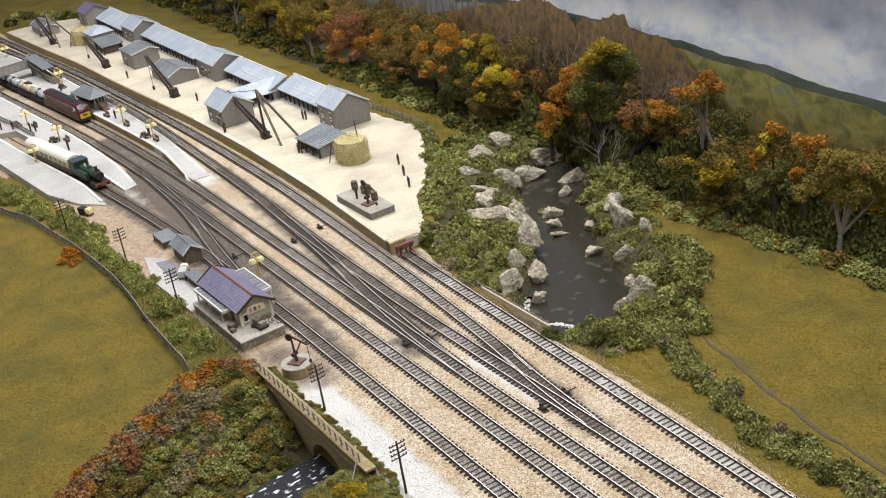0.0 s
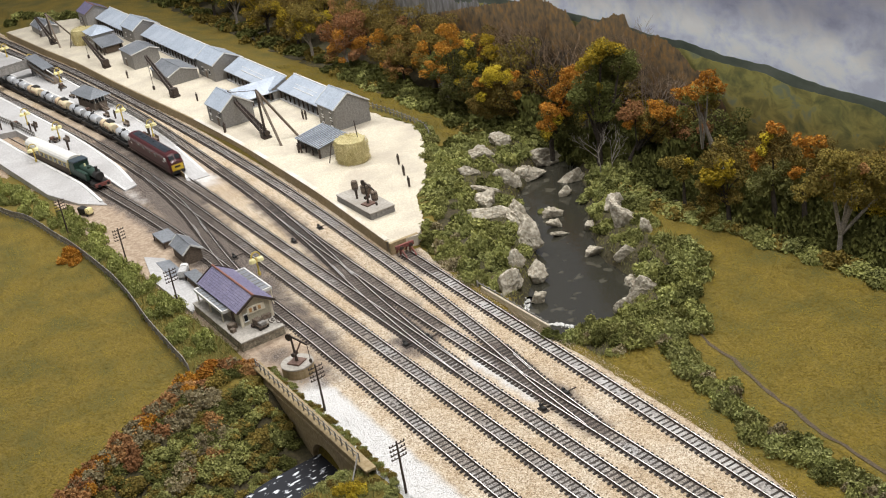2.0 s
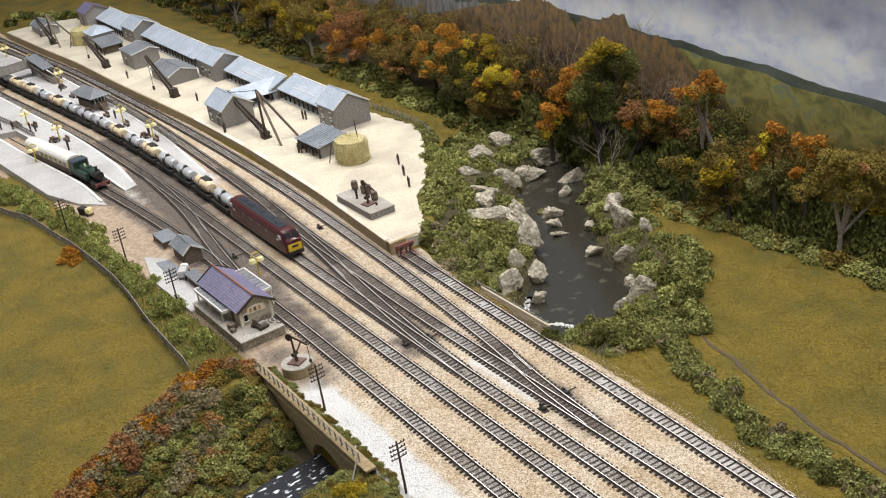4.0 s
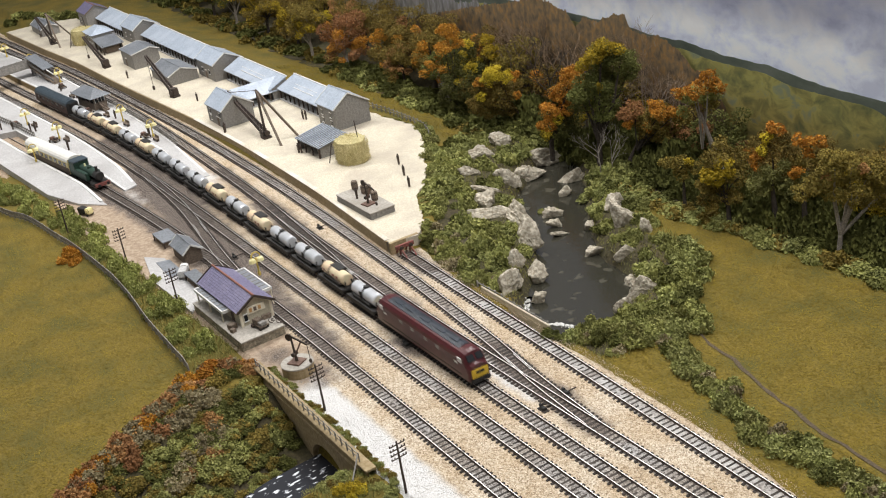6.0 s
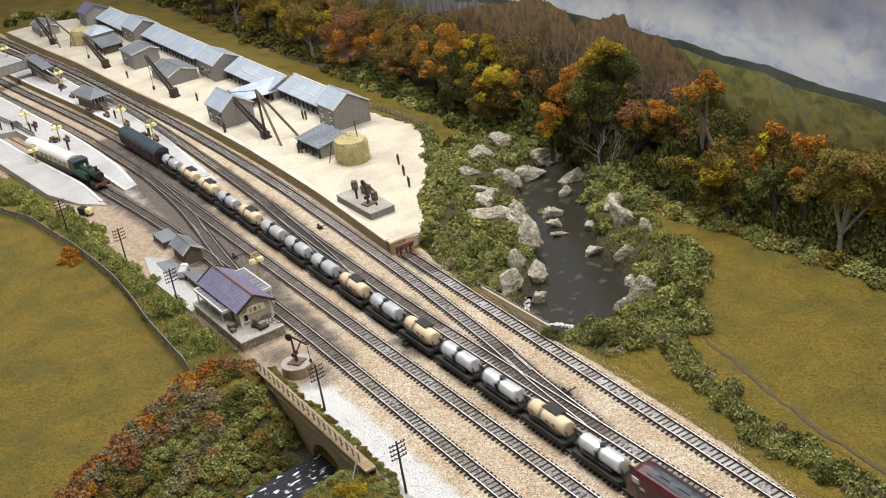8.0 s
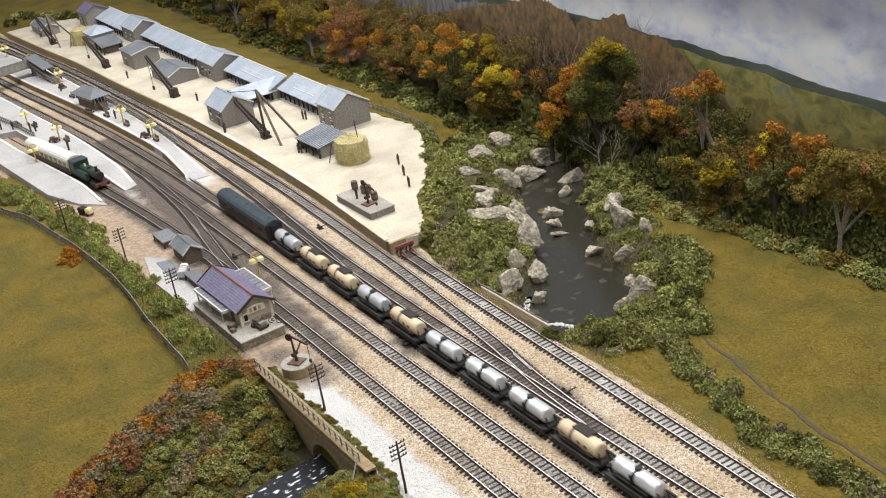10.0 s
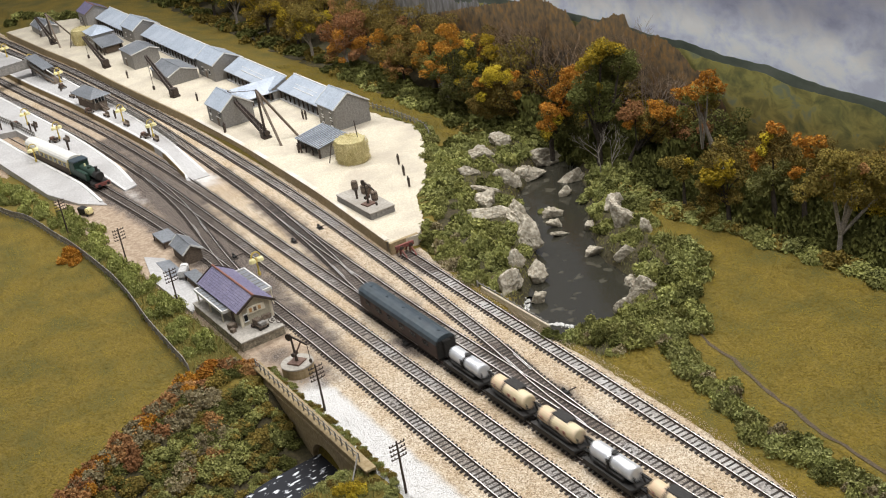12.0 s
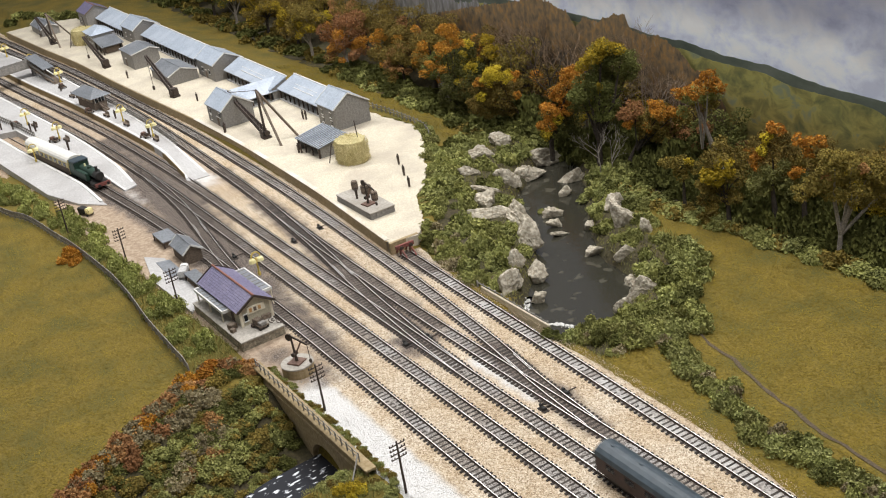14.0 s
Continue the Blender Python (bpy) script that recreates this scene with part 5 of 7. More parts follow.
def signal_box():
    th = thing("signal_box", "small brown signal box with a hipped slate roof on the platform", "building", -1628, 9, 6, 8)
    part("base", boxed(-26, 26, -9, 9, -1, 9), M_TIMBER, th)
    part("cabin", boxed(-26, 26, -9, 9, 9, 18), M_TIMBER, th)
    for i in range(4):
        part("window", boxed(-24 + i * 13, -14 + i * 13, -9.4, -8.8, 10, 16), M_GLASS, th)
    w = part("window", boxed(25.8, 26.4, -7, 7, 10, 16), M_GLASS, th)
    for yy in (-7, -2.3, 2.3, 7):
        part("glazing_bar", boxed(26.3, 26.7, yy - 0.4, yy + 0.4, 10, 16), M_WHITE, w)
    bm = bmesh.new()
    a = [bm.verts.new(q) for q in ((-33, -15, 17.8), (33, -15, 17.8), (33, 15, 17.8), (-33, 15, 17.8))]
    b = [bm.verts.new(q) for q in ((-15, 0, 27.5), (15, 0, 27.5))]
    for f in ((a[0], a[1], b[1], b[0]), (a[1], a[2], b[1]), (a[2], a[3], b[0], b[1]), (a[3], a[0], b[0]), (a[3], a[2], a[1], a[0])):
        bm.faces.new(f)
    part("roof", bm, M_SLATEDARK, th)
    st = part("stair", boxed(26, 42, -4, 4, -1, 1), M_TIMBER, th)
    for i in range(6):
        part("step", boxed(40 - i * 2.4, 42.4 - i * 2.4, -4, 4, 1 + i * 1.5, 2 + i * 1.5), M_TIMBER, st)
    part("handrail", bar(bmesh.new(), (42, -4, 6), (27, -4, 16), 0.7), M_TIMBER, st)


signal_box()


def footbridge():
    th = thing("footbridge", "grey covered footbridge with a roofed stair", "bridge", -1890, -25, 0, 8)
    part("deck", boxed(-9, 9, -110, 30, 19, 21, 0.3), M_GREYWOOD, th)
    for s in (-9, 8):
        part("side_panel", boxed(s, s + 1, -110, 30, 21, 29), M_GREYWOOD, th)
        for i in range(14):
            part("side_post", boxed(s - 0.3, s + 1.3, -108 + i * 10, -107 + i * 10, 20, 30), M_STONE, th)
    part("pier", boxed(-7, -4, 20, 23, -3, 19), M_GREYWOOD, th)
    part("pier", boxed(4, 7, 20, 23, -3, 19), M_GREYWOOD, th)
    part("pier", boxed(-7, 7, -66, -62, -3, 19), M_STONE, th)
    st = part("stair", bar(bmesh.new(), (9, 20, 20), (95, 20, 6), 13, 1.2), M_TIMBER, th)
    for s in (13.5, 26.5):
        part("handrail", bar(bmesh.new(), (9, s, 26), (95, s, 12), 0.8, 4), M_GREYWOOD, st)
    part("stair_roof", bar(bmesh.new(), (6, 20, 36), (70, 20, 25), 17, 1.2), M_SLATEDARK, th)
    for u in (10, 38, 66):
        for s in (13.5, 26.5):
            part("roof_post", boxed(u, u + 1, s - 0.5, s + 0.5, 18 - (u - 9) * 0.16, 35 - (u - 6) * 0.172), M_TIMBER, th)


footbridge()

# ---- painted backscene ----
def painted(name, colours, size, stretch, rough=0.8, detail=6.0, positions=None):
    """Brushed scenic paint: several colours mixed by stretched noise."""
    m = bpy.data.materials.new(name)
    m.use_nodes = True
    n, l = m.node_tree.nodes, m.node_tree.links
    bsdf = n["Principled BSDF"]
    bsdf.inputs["Roughness"].default_value = rough
    bsdf.inputs["Specular IOR Level"].default_value = 0.2
    tc, mp, nz, ramp = n.new("ShaderNodeTexCoord"), n.new("ShaderNodeMapping"), n.new("ShaderNodeTexNoise"), n.new("ShaderNodeValToRGB")
    mp.inputs["Scale"].default_value = stretch
    nz.inputs["Scale"].default_value = 1 / (size * K)
    nz.inputs["Detail"].default_value = detail
    nz.inputs["Roughness"].default_value = 0.62
    l.new(tc.outputs["Object"], mp.inputs[0])
    l.new(mp.outputs[0], nz.inputs["Vector"])
    l.new(nz.outputs["Fac"], ramp.inputs[0])
    el = ramp.color_ramp.elements
    while len(el) < len(colours):
        el.new(0.5)
    positions = positions or [0.3 + 0.4 * i / (len(colours) - 1) for i in range(len(colours))]
    for e, c, q in zip(el, colours, positions):
        e.position, e.color = q, (*c, 1)
    l.new(ramp.outputs[0], bsdf.inputs["Base Color"])
    return m


def brushed(name, colours, positions, size, stretch, low, high, z0, z1, swirl=0.6, blotch=60.0, rough=0.8):
    """Scenic paint in brush strokes, from one set of tones low on the board to another higher up."""
    m = bpy.data.materials.new(name)
    m.use_nodes = True
    n, l = m.node_tree.nodes, m.node_tree.links
    bsdf = n["Principled BSDF"]
    bsdf.inputs["Roughness"].default_value = rough
    bsdf.inputs["Specular IOR Level"].default_value = 0.2
    tc, mp, strokes, ramp = n.new("ShaderNodeTexCoord"), n.new("ShaderNodeMapping"), n.new("ShaderNodeTexNoise"), n.new("ShaderNodeValToRGB")
    mp.inputs["Scale"].default_value = stretch
    strokes.inputs["Scale"].default_value, strokes.inputs["Detail"].default_value = 1 / (size * K), 9
    strokes.inputs["Roughness"].default_value, strokes.inputs["Distortion"].default_value = 0.6, swirl
    l.new(tc.outputs["Object"], mp.inputs[0])
    l.new(mp.outputs[0], strokes.inputs["Vector"])
    l.new(strokes.outputs["Fac"], ramp.inputs[0])
    el = ramp.color_ramp.elements
    while len(el) < len(colours):
        el.new(0.5)
    for e, c, q in zip(el, colours, positions):
        e.position, e.color = q, (*c, 1)
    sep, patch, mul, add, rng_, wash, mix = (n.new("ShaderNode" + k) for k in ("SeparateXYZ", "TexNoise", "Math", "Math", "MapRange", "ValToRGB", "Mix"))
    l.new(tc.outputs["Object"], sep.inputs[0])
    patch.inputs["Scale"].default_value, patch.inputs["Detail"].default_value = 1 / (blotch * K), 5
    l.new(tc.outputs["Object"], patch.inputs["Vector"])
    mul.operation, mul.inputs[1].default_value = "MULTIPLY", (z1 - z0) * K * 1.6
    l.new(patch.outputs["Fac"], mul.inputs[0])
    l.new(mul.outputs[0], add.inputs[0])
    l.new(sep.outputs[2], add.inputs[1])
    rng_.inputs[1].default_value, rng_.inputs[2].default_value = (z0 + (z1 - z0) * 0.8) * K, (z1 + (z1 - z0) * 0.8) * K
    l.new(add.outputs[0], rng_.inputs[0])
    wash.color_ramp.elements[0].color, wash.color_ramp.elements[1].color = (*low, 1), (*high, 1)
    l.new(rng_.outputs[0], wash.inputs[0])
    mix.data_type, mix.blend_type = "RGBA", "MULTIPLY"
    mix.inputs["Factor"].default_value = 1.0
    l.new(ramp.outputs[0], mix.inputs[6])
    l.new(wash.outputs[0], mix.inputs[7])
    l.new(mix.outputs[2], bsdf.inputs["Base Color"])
    return m


M_SKY = brushed("painted_cloudy_sky", [(0.66, 0.70, 0.86), (0.80, 0.85, 0.99), (0.90, 0.94, 1.0), (0.97, 0.98, 1.0)], [0.34, 0.44, 0.52, 0.62], 30, (0.8, 1, 1.2), (1.0, 1.0, 1.0), (0.45, 0.445, 0.51), 112, 158, swirl=0.25, blotch=60)
M_RIDGELINE = painted("painted_dark_ridge", [(0.085, 0.105, 0.085), (0.13, 0.15, 0.12), (0.19, 0.21, 0.18)], 30, (0.6, 1, 1.2))
M_SLOPE = brushed("painted_olive_slope", [(0.15, 0.15, 0.075), (0.26, 0.23, 0.09), (0.40, 0.34, 0.12), (0.25, 0.26, 0.18)], [0.34, 0.46, 0.56, 0.66], 16, (0.7, 1, 0.9), (0.80, 0.72, 0.60), (1.0, 1.08, 1.0), 30, 80, swirl=0.5, blotch=40)
# Brown woods falling to a third low down, shade under the trees painted in.
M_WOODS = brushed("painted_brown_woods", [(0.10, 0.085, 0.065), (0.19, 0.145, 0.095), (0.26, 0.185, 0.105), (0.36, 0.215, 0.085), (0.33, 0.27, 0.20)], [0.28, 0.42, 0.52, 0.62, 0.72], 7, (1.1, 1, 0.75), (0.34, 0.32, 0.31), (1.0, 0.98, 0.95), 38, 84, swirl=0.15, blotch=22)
M_GREYWOODS = brushed("painted_grey_woods", [(0.15, 0.15, 0.14), (0.24, 0.23, 0.20), (0.36, 0.36, 0.37)], [0.35, 0.5, 0.65], 10, (1.6, 1, 0.5), (0.8, 0.75, 0.65), (1.0, 1.0, 1.08), 40, 90)

sky = part("backdrop", boxed(-2960, -150, 404, 410, -60, 420), M_SKY)
tagged(sky, "flat backscene board painted as a cloudy lilac sky", "backdrop", kind="structure")


def painted_piece(name, x0, x1, y, top, material, label, step=4.0):
    bm = bmesh.new()
    xs = np.arange(x0, x1 + 1, step)
    lo = [bm.verts.new((x, y, -40)) for x in xs]
    hi = [bm.verts.new((x, y, top(x))) for x in xs]
    for i in range(len(xs) - 1):
        bm.faces.new((lo[i], lo[i + 1], hi[i + 1], hi[i]))
    bm.normal_update()
    bmesh.ops.solidify(bm, geom=bm.faces[:], thickness=0.15)
    return tagged(part(name, bm, material), label, "backdrop", kind="structure")


RIDGE = [(-2960, 150), (-1700, 140), (-1450, 112), (-1300, 100), (-1150, 108), (-968, 106), (-936, 103), (-886, 104), (-832, 99), (-775, 99), (-748, 96), (-716, 92), (-646, 91), (-500, 74), (-150, 50)]
painted_piece("backdrop_ridge", -2960, -150, 402, lambda x: lerp_line(RIDGE, x) + 1.2 * fnoise(x, 0, 14), M_RIDGELINE, "dark green hill ridge painted on the backscene")
painted_piece("backdrop_slope", -2960, -150, 399.5, lambda x: lerp_line(RIDGE, x) - 7 - 9 * max(0, fnoise(x, 0, 60, 5)) + fnoise(x, 0, 9), M_SLOPE, "olive hillside painted on the backscene")
painted_piece("backdrop_grey_woods", -2200, -1190, 397, lambda x: 96 + 14 * fnoise(x, 0, 90, 3) + 8 * fnoise(x, 0, 14, 1) + 5 * fnoise(x, 0, 4, 1), M_GREYWOODS, "grey leafless woods painted on the backscene", 2.0)
painted_piece("backdrop_woods", -1500, -825, 394.5, lambda x: lerp_line([(-1500, 36), (-1394, 57), (-1318, 76), (-1236, 94), (-1173, 106), (-1115, 118), (-1064, 110), (-1049, 95), (-1036, 106), (-1006, 107), (-977, 119), (-964, 121), (-957, 105), (-935, 102), (-914, 105), (-894, 98), (-877, 90), (-868, 78), (-848, 82), (-838, 66), (-825, 50)], x) + 5 * abs(fnoise(x, 0, 16, 8)) + 5 * abs(fnoise(x, 0, 6, 2)) + 2 * fnoise(x, 0, 2.0, 2), M_WOODS, "brown and orange autumn woods on the backscene, painted darker low down for shade", 1.5)

# ---- water ----
def water_mat(name, colour, foam, foam_at, ripple, rough, stretch=(1, 1, 1)):
    m = bpy.data.materials.new(name)
    m.use_nodes = True
    n, l = m.node_tree.nodes, m.node_tree.links
    bsdf = n["Principled BSDF"]
    bsdf.inputs["Roughness"].default_value = rough
    tc, mp, nz, mr, mix, b = (n.new("ShaderNode" + k) for k in ("TexCoord", "Mapping", "TexNoise", "MapRange", "Mix", "Bump"))
    mp.inputs["Scale"].default_value = stretch
    l.new(tc.outputs["Object"], mp.inputs[0])
    nz.inputs["Scale"].default_value = 1 / (ripple * K)
    nz.inputs["Detail"].default_value = 5
    l.new(mp.outputs[0], nz.inputs["Vector"])
    mr.inputs[1].default_value, mr.inputs[2].default_value = foam_at, foam_at + 0.05
    l.new(nz.outputs["Fac"], mr.inputs[0])
    mix.data_type = "RGBA"
    l.new(mr.outputs[0], mix.inputs["Factor"])
    mix.inputs[6].default_value, mix.inputs[7].default_value = (*colour, 1), (*foam, 1)
    l.new(mix.outputs[2], bsdf.inputs["Base Color"])
    b.inputs["Strength"].default_value, b.inputs["Distance"].default_value = 0.25, 0.0008
    l.new(nz.outputs["Fac"], b.inputs["Height"])
    l.new(b.outputs[0], bsdf.inputs["Normal"])
    return m


M_POOL = water_mat("dark_pool_water", (0.036, 0.034, 0.025), (0.080, 0.074, 0.055), 0.61, 14, 0.14)
# The stream's white streaks are foam and also painted glints of light.
M_STREAM = water_mat("foaming_stream_water", (0.035, 0.036, 0.042), (0.85, 0.88, 0.93), 0.595, 3.4, 0.08, (1.25, 0.45, 1))


def water_sheet(name, centre, z, material, label):
    """A level sheet with a width at each point of its centre line."""
    c = np.array(centre, float)
    pts, s = [], np.linspace(0, len(c) - 1, 40)
    for k in range(3):
        pts.append(np.interp(s, range(len(c)), c[:, k]))
    px, py, pw = pts
    dx, dy = np.gradient(px), np.gradient(py)
    ln = np.hypot(dx, dy)
    verts, faces = [], []
    for i in range(40):
        for j in range(5):
            u = (j / 2 - 1) * pw[i]
            verts.append((px[i] - dy[i] / ln[i] * u, py[i] + dx[i] / ln[i] * u, z))
    for i in range(39):
        for j in range(4):
            faces.append((i * 5 + j, i * 5 + 5 + j, i * 5 + 6 + j, i * 5 + 1 + j))
    return tagged(raw(name, verts, faces, material), label, "water", kind="structure")


water_sheet("pool_water", [(x, y, w + 12) for x, y, w in POND], -15.5, M_POOL, "dark still pool of brown water")
water_sheet("stream_water", [(-692, -84, 26), (-692, -120, 24), (-692, -150, 21), (-680, -190, 21), (-655, -270, 24), (-630, -360, 30), (-615, -440, 30)], -36.5, M_STREAM, "stream below the bridge, white with foam and painted glints")

# ---- rocks ----
def rock(x, y, z, sx, sy, sz, seed, rz=0, tilt=0, group="limestone boulders round the pool"):
    bm = bmesh.new()
    bmesh.ops.create_icosphere(bm, subdivisions=4, radius=1)
    off = Vector((seed * 3.1, seed * 1.7, seed * 5.3))
    rng = random.Random(seed * 17)
    planes = []
    for k in range(14):
        nrm = Vector((rng.gauss(0, 1), rng.gauss(0, 1), rng.gauss(0, 0.8))).normalized()
        planes.append((nrm, rng.uniform(0.42, 0.95)))
    for v in bm.verts:
        q = v.co.copy()
        k = min([1.25] + [d / nrm.dot(q) for nrm, d in planes if nrm.dot(q) > 0.25])
        k *= 1 + 0.16 * noise.noise(q * 2.4 + off) + 0.12 * noise.noise(Vector((q.x * 9, q.y * 4, q.z * 3)) + off) - 0.10 * abs(noise.noise(q * 6 + off))
        v.co = Vector((q.x * k * sx, q.y * k * sy, q.z * k * sz)) * 0.86
    ob = part("boulder", bm, M_ROCK)
    ob.matrix_basis = at(x, y, z, rz) @ pose(0, 0, 0, 0, tilt, 0)
    return tagged(ob, "weathered pale limestone boulder beside the dark pool", "rock", group=group)


LEFT_BANK_ROCKS = [(-1044, 278, 12.0, 7.8, 10), (-1028, 242, 12.9, 8.8, 5), (-994, 210, 10.2, 6.8, 30), (-958, 230, 10.6, 9.5, 0), (-975, 260, 14.2, 11.4, -30), (-997, 298, 14.6, 9.4, -15), (-974, 270, 8.6, 5.7, 0), (-933, 290, 14.6, 9.5, -40), (-911, 263, 6.6, 4.4, -20), (-949, 195, 15.3, 4.4, 15), (-919, 178, 9.6, 9.1, 20), (-891, 166, 17.2, 6.8, 10), (-877, 184, 8.3, 16.1, -30), (-832, 163, 11.0, 15.4, -30), (-786, 137, 8.6, 9.5, 0), (-801, 130, 7.2, 7.7, 0), (-771, 102, 8.8, 11.1, -15), (-752, 114, 5.5, 5.5, 0)]
RIGHT_BANK_ROCKS = [(-882, 224, 7.4, 7.9, 0), (-859, 213, 6.7, 4.7, 10), (-841, 203, 8.7, 2.5, 15), (-822, 250, 7.2, 8.2, 0), (-789, 233, 8.9, 12.4, 0), (-760, 237, 7.3, 9.7, 0), (-748, 205, 6.7, 6.2, 0), (-721, 188, 6.5, 6.0, 20), (-686, 173, 10.7, 7.6, -10), (-681, 148, 9.7, 5.7, -5), (-683, 126, 10.0, 3.1, -10), (-787, 200, 9.8, 6.4, 10), (-830, 229, 4.1, 7.7, 0)]
for i, (x, y, w, h, tilt) in enumerate(LEFT_BANK_ROCKS + RIGHT_BANK_ROCKS):
    rock(x, y, max(ground_z(x, y), -15) + h * 0.3, w * 1.6, h * 1.15, h * 1.5, i + 1, 62 + (i * 37) % 30 - 15, tilt)

bm = bmesh.new()
rng = random.Random(11)
made = 0
while made < 125:
    x, y = rng.uniform(-980, -680), rng.uniform(86, 300)
    if abs(pond_distance(x, y) - 1) > 3 or (made < 110 and (y > 112 or x > -690)):
        continue
    bmesh.ops.create_icosphere(bm, subdivisions=1, radius=rng.uniform(0.5, 1.4), matrix=Matrix.Translation((x, y, -15.2)))
    made += 1
for i in range(110):
    r = rng.uniform(0.4, 1.2)
    bmesh.ops.create_icosphere(bm, subdivisions=1, radius=r, matrix=Matrix.Translation((-726 + 30 * i / 110, 92 + 18 * i / 110 + rng.gauss(0, 1.6), -15.0)))
tagged(part("water_foam", bm, M_WHITE), "white foam and pebbles along the water's edge", "foam", kind="stuff")

# ---- bare soil under the wood and in the gully ----
def soil(name, x0, x1, y0, y1, keep, material, label, step=6.0, lift=0.7):
    xs, ys = np.arange(x0, x1 + 1, step), np.arange(y0, y1 + 1, step)
    verts = [(x, y, ground_z(x, y) + (lift if keep(x, y) else -2.0)) for x in xs for y in ys]
    n = len(ys)
    faces = [(i * n + j, (i + 1) * n + j, (i + 1) * n + j + 1, i * n + j + 1) for i in range(len(xs) - 1) for j in range(n - 1)]
    return tagged(raw(name, verts, faces, material), label, "ground", kind="structure")


# Leaf litter whose dark colour also holds the shade of the crowns.
soil("woodland_floor", -2300, -330, 262, 398, lambda x, y: y > lerp_line([(-2300, 300), (-1500, 292), (-1130, 290), (-1000, 290), (-900, 284), (-766, 286), (-650, 304), (-330, 315)], x) + 6 * fnoise(x, y, 20), M_MUD, "brown leaf litter under the trees, darkened for the crowns' shade")
soil("pool_bank", -1120, -620, 82, 340, lambda x, y: pond_distance(x, y) < 105 + 12 * fnoise(x, y, 18) and y > lerp_line([(-1160, 250), (-1110, 236), (-1010, 180), (-925, 126), (-890, 98), (-690, 86)], x) and (y - 85 < -(x + 690) * 0.62 + 40 or pond_distance(x, y) < 44), M_MUD, "dark muddy soil round the pool")
soil("gully_soil", -850, -600, -440, -110, lambda x, y: ground_z(x, y) < -8, M_MUD, "dark mossy soil of the gully", 5.0)

# ---- foliage ----
def flakes(rng, clumps, density, size, z_bias=0.25):
    """Small leaf flakes spread over ellipsoid clumps (x, y, z, rx, ry, rz)."""
    out_v, out_f = [], []
    base = 0
    for x, y, z, rx, ry, rz in clumps:
        area = 4 * math.pi * ((rx * ry) ** 1.6 / 3 + (rx * rz) ** 1.6 / 3 + (ry * rz) ** 1.6 / 3) ** (1 / 1.6)
        n = max(8, int(area * density / (size * size)))
        d = rng.normal(size=(n, 3))
        d[:, 2] += z_bias
        d /= np.linalg.norm(d, axis=1)[:, None]
        depth = 1 - 0.35 * rng.random(n) ** 2 + 0.10 * rng.normal(size=n)
        c = np.array([x, y, z]) + d * np.array([rx, ry, rz]) * depth[:, None]
        nrm = d + 0.95 * rng.normal(size=(n, 3)) + np.array([0, 0, 0.2])
        nrm /= np.linalg.norm(nrm, axis=1)[:, None]
        a = np.cross(nrm, rng.normal(size=(n, 3)))
        a /= np.linalg.norm(a, axis=1)[:, None]
        b = np.cross(nrm, a)
        s = size * (0.55 + 0.9 * rng.random(n))[:, None]
        v = np.stack([c - a * s * 0.75 - b * s * 0.45, c + a * s * 0.75 - b * s * 0.45, c + b * s * 0.95], 1)
        out_v.append(v.reshape(-1, 3))
        out_f += [(base + 3 * i, base + 3 * i + 1, base + 3 * i + 2) for i in range(n)]
        base += 3 * n
    return np.concatenate(out_v), out_f


BUSH_MESHES = {}


def bush_mesh(material, variant, size=1.35):
    key = (material.name, variant, size)
    if key not in BUSH_MESHES:
        rng = np.random.default_rng(variant * 13 + len(material.name))
        clumps = []
        for i in range(15):
            a, r = rng.uniform(0, 6.28), 7.2 * math.sqrt(rng.uniform(0, 1))
            q = rng.uniform(1.8, 3.6)
            clumps.append((math.cos(a) * r, math.sin(a) * r, q * 0.6 + rng.uniform(0.3, 6.0) * (1 - r / 9), q, q, q * 0.85))
        clumps.append((0, 0, 1.5, 7, 7, 4))
        v, f = flakes(rng, clumps, 0.62, size)
        me = bpy.data.meshes.new("bush")
        me.from_pydata((v * K).tolist(), [], f)
        me.materials.append(material)
        BUSH_MESHES[key] = me
    return BUSH_MESHES[key]


BUSH_WORDS = {TUFT: "fresh green rounded tuft bush", LIME: "pale green grassy tuft bush", GREEN: "rounded olive green clump foliage bush", DARKGREEN: "dark green clump foliage bush", ORANGE: "bright orange autumn bush", RUSSET: "faded russet autumn bush",
              GREYTWIG: "tangled grey dead bramble bush", YELLOW: "yellow autumn bush", OLIVE: "brownish olive bush"}
brng = random.Random(21)


BUSH_LIMIT = 290
bush_count = 0
REST = {}


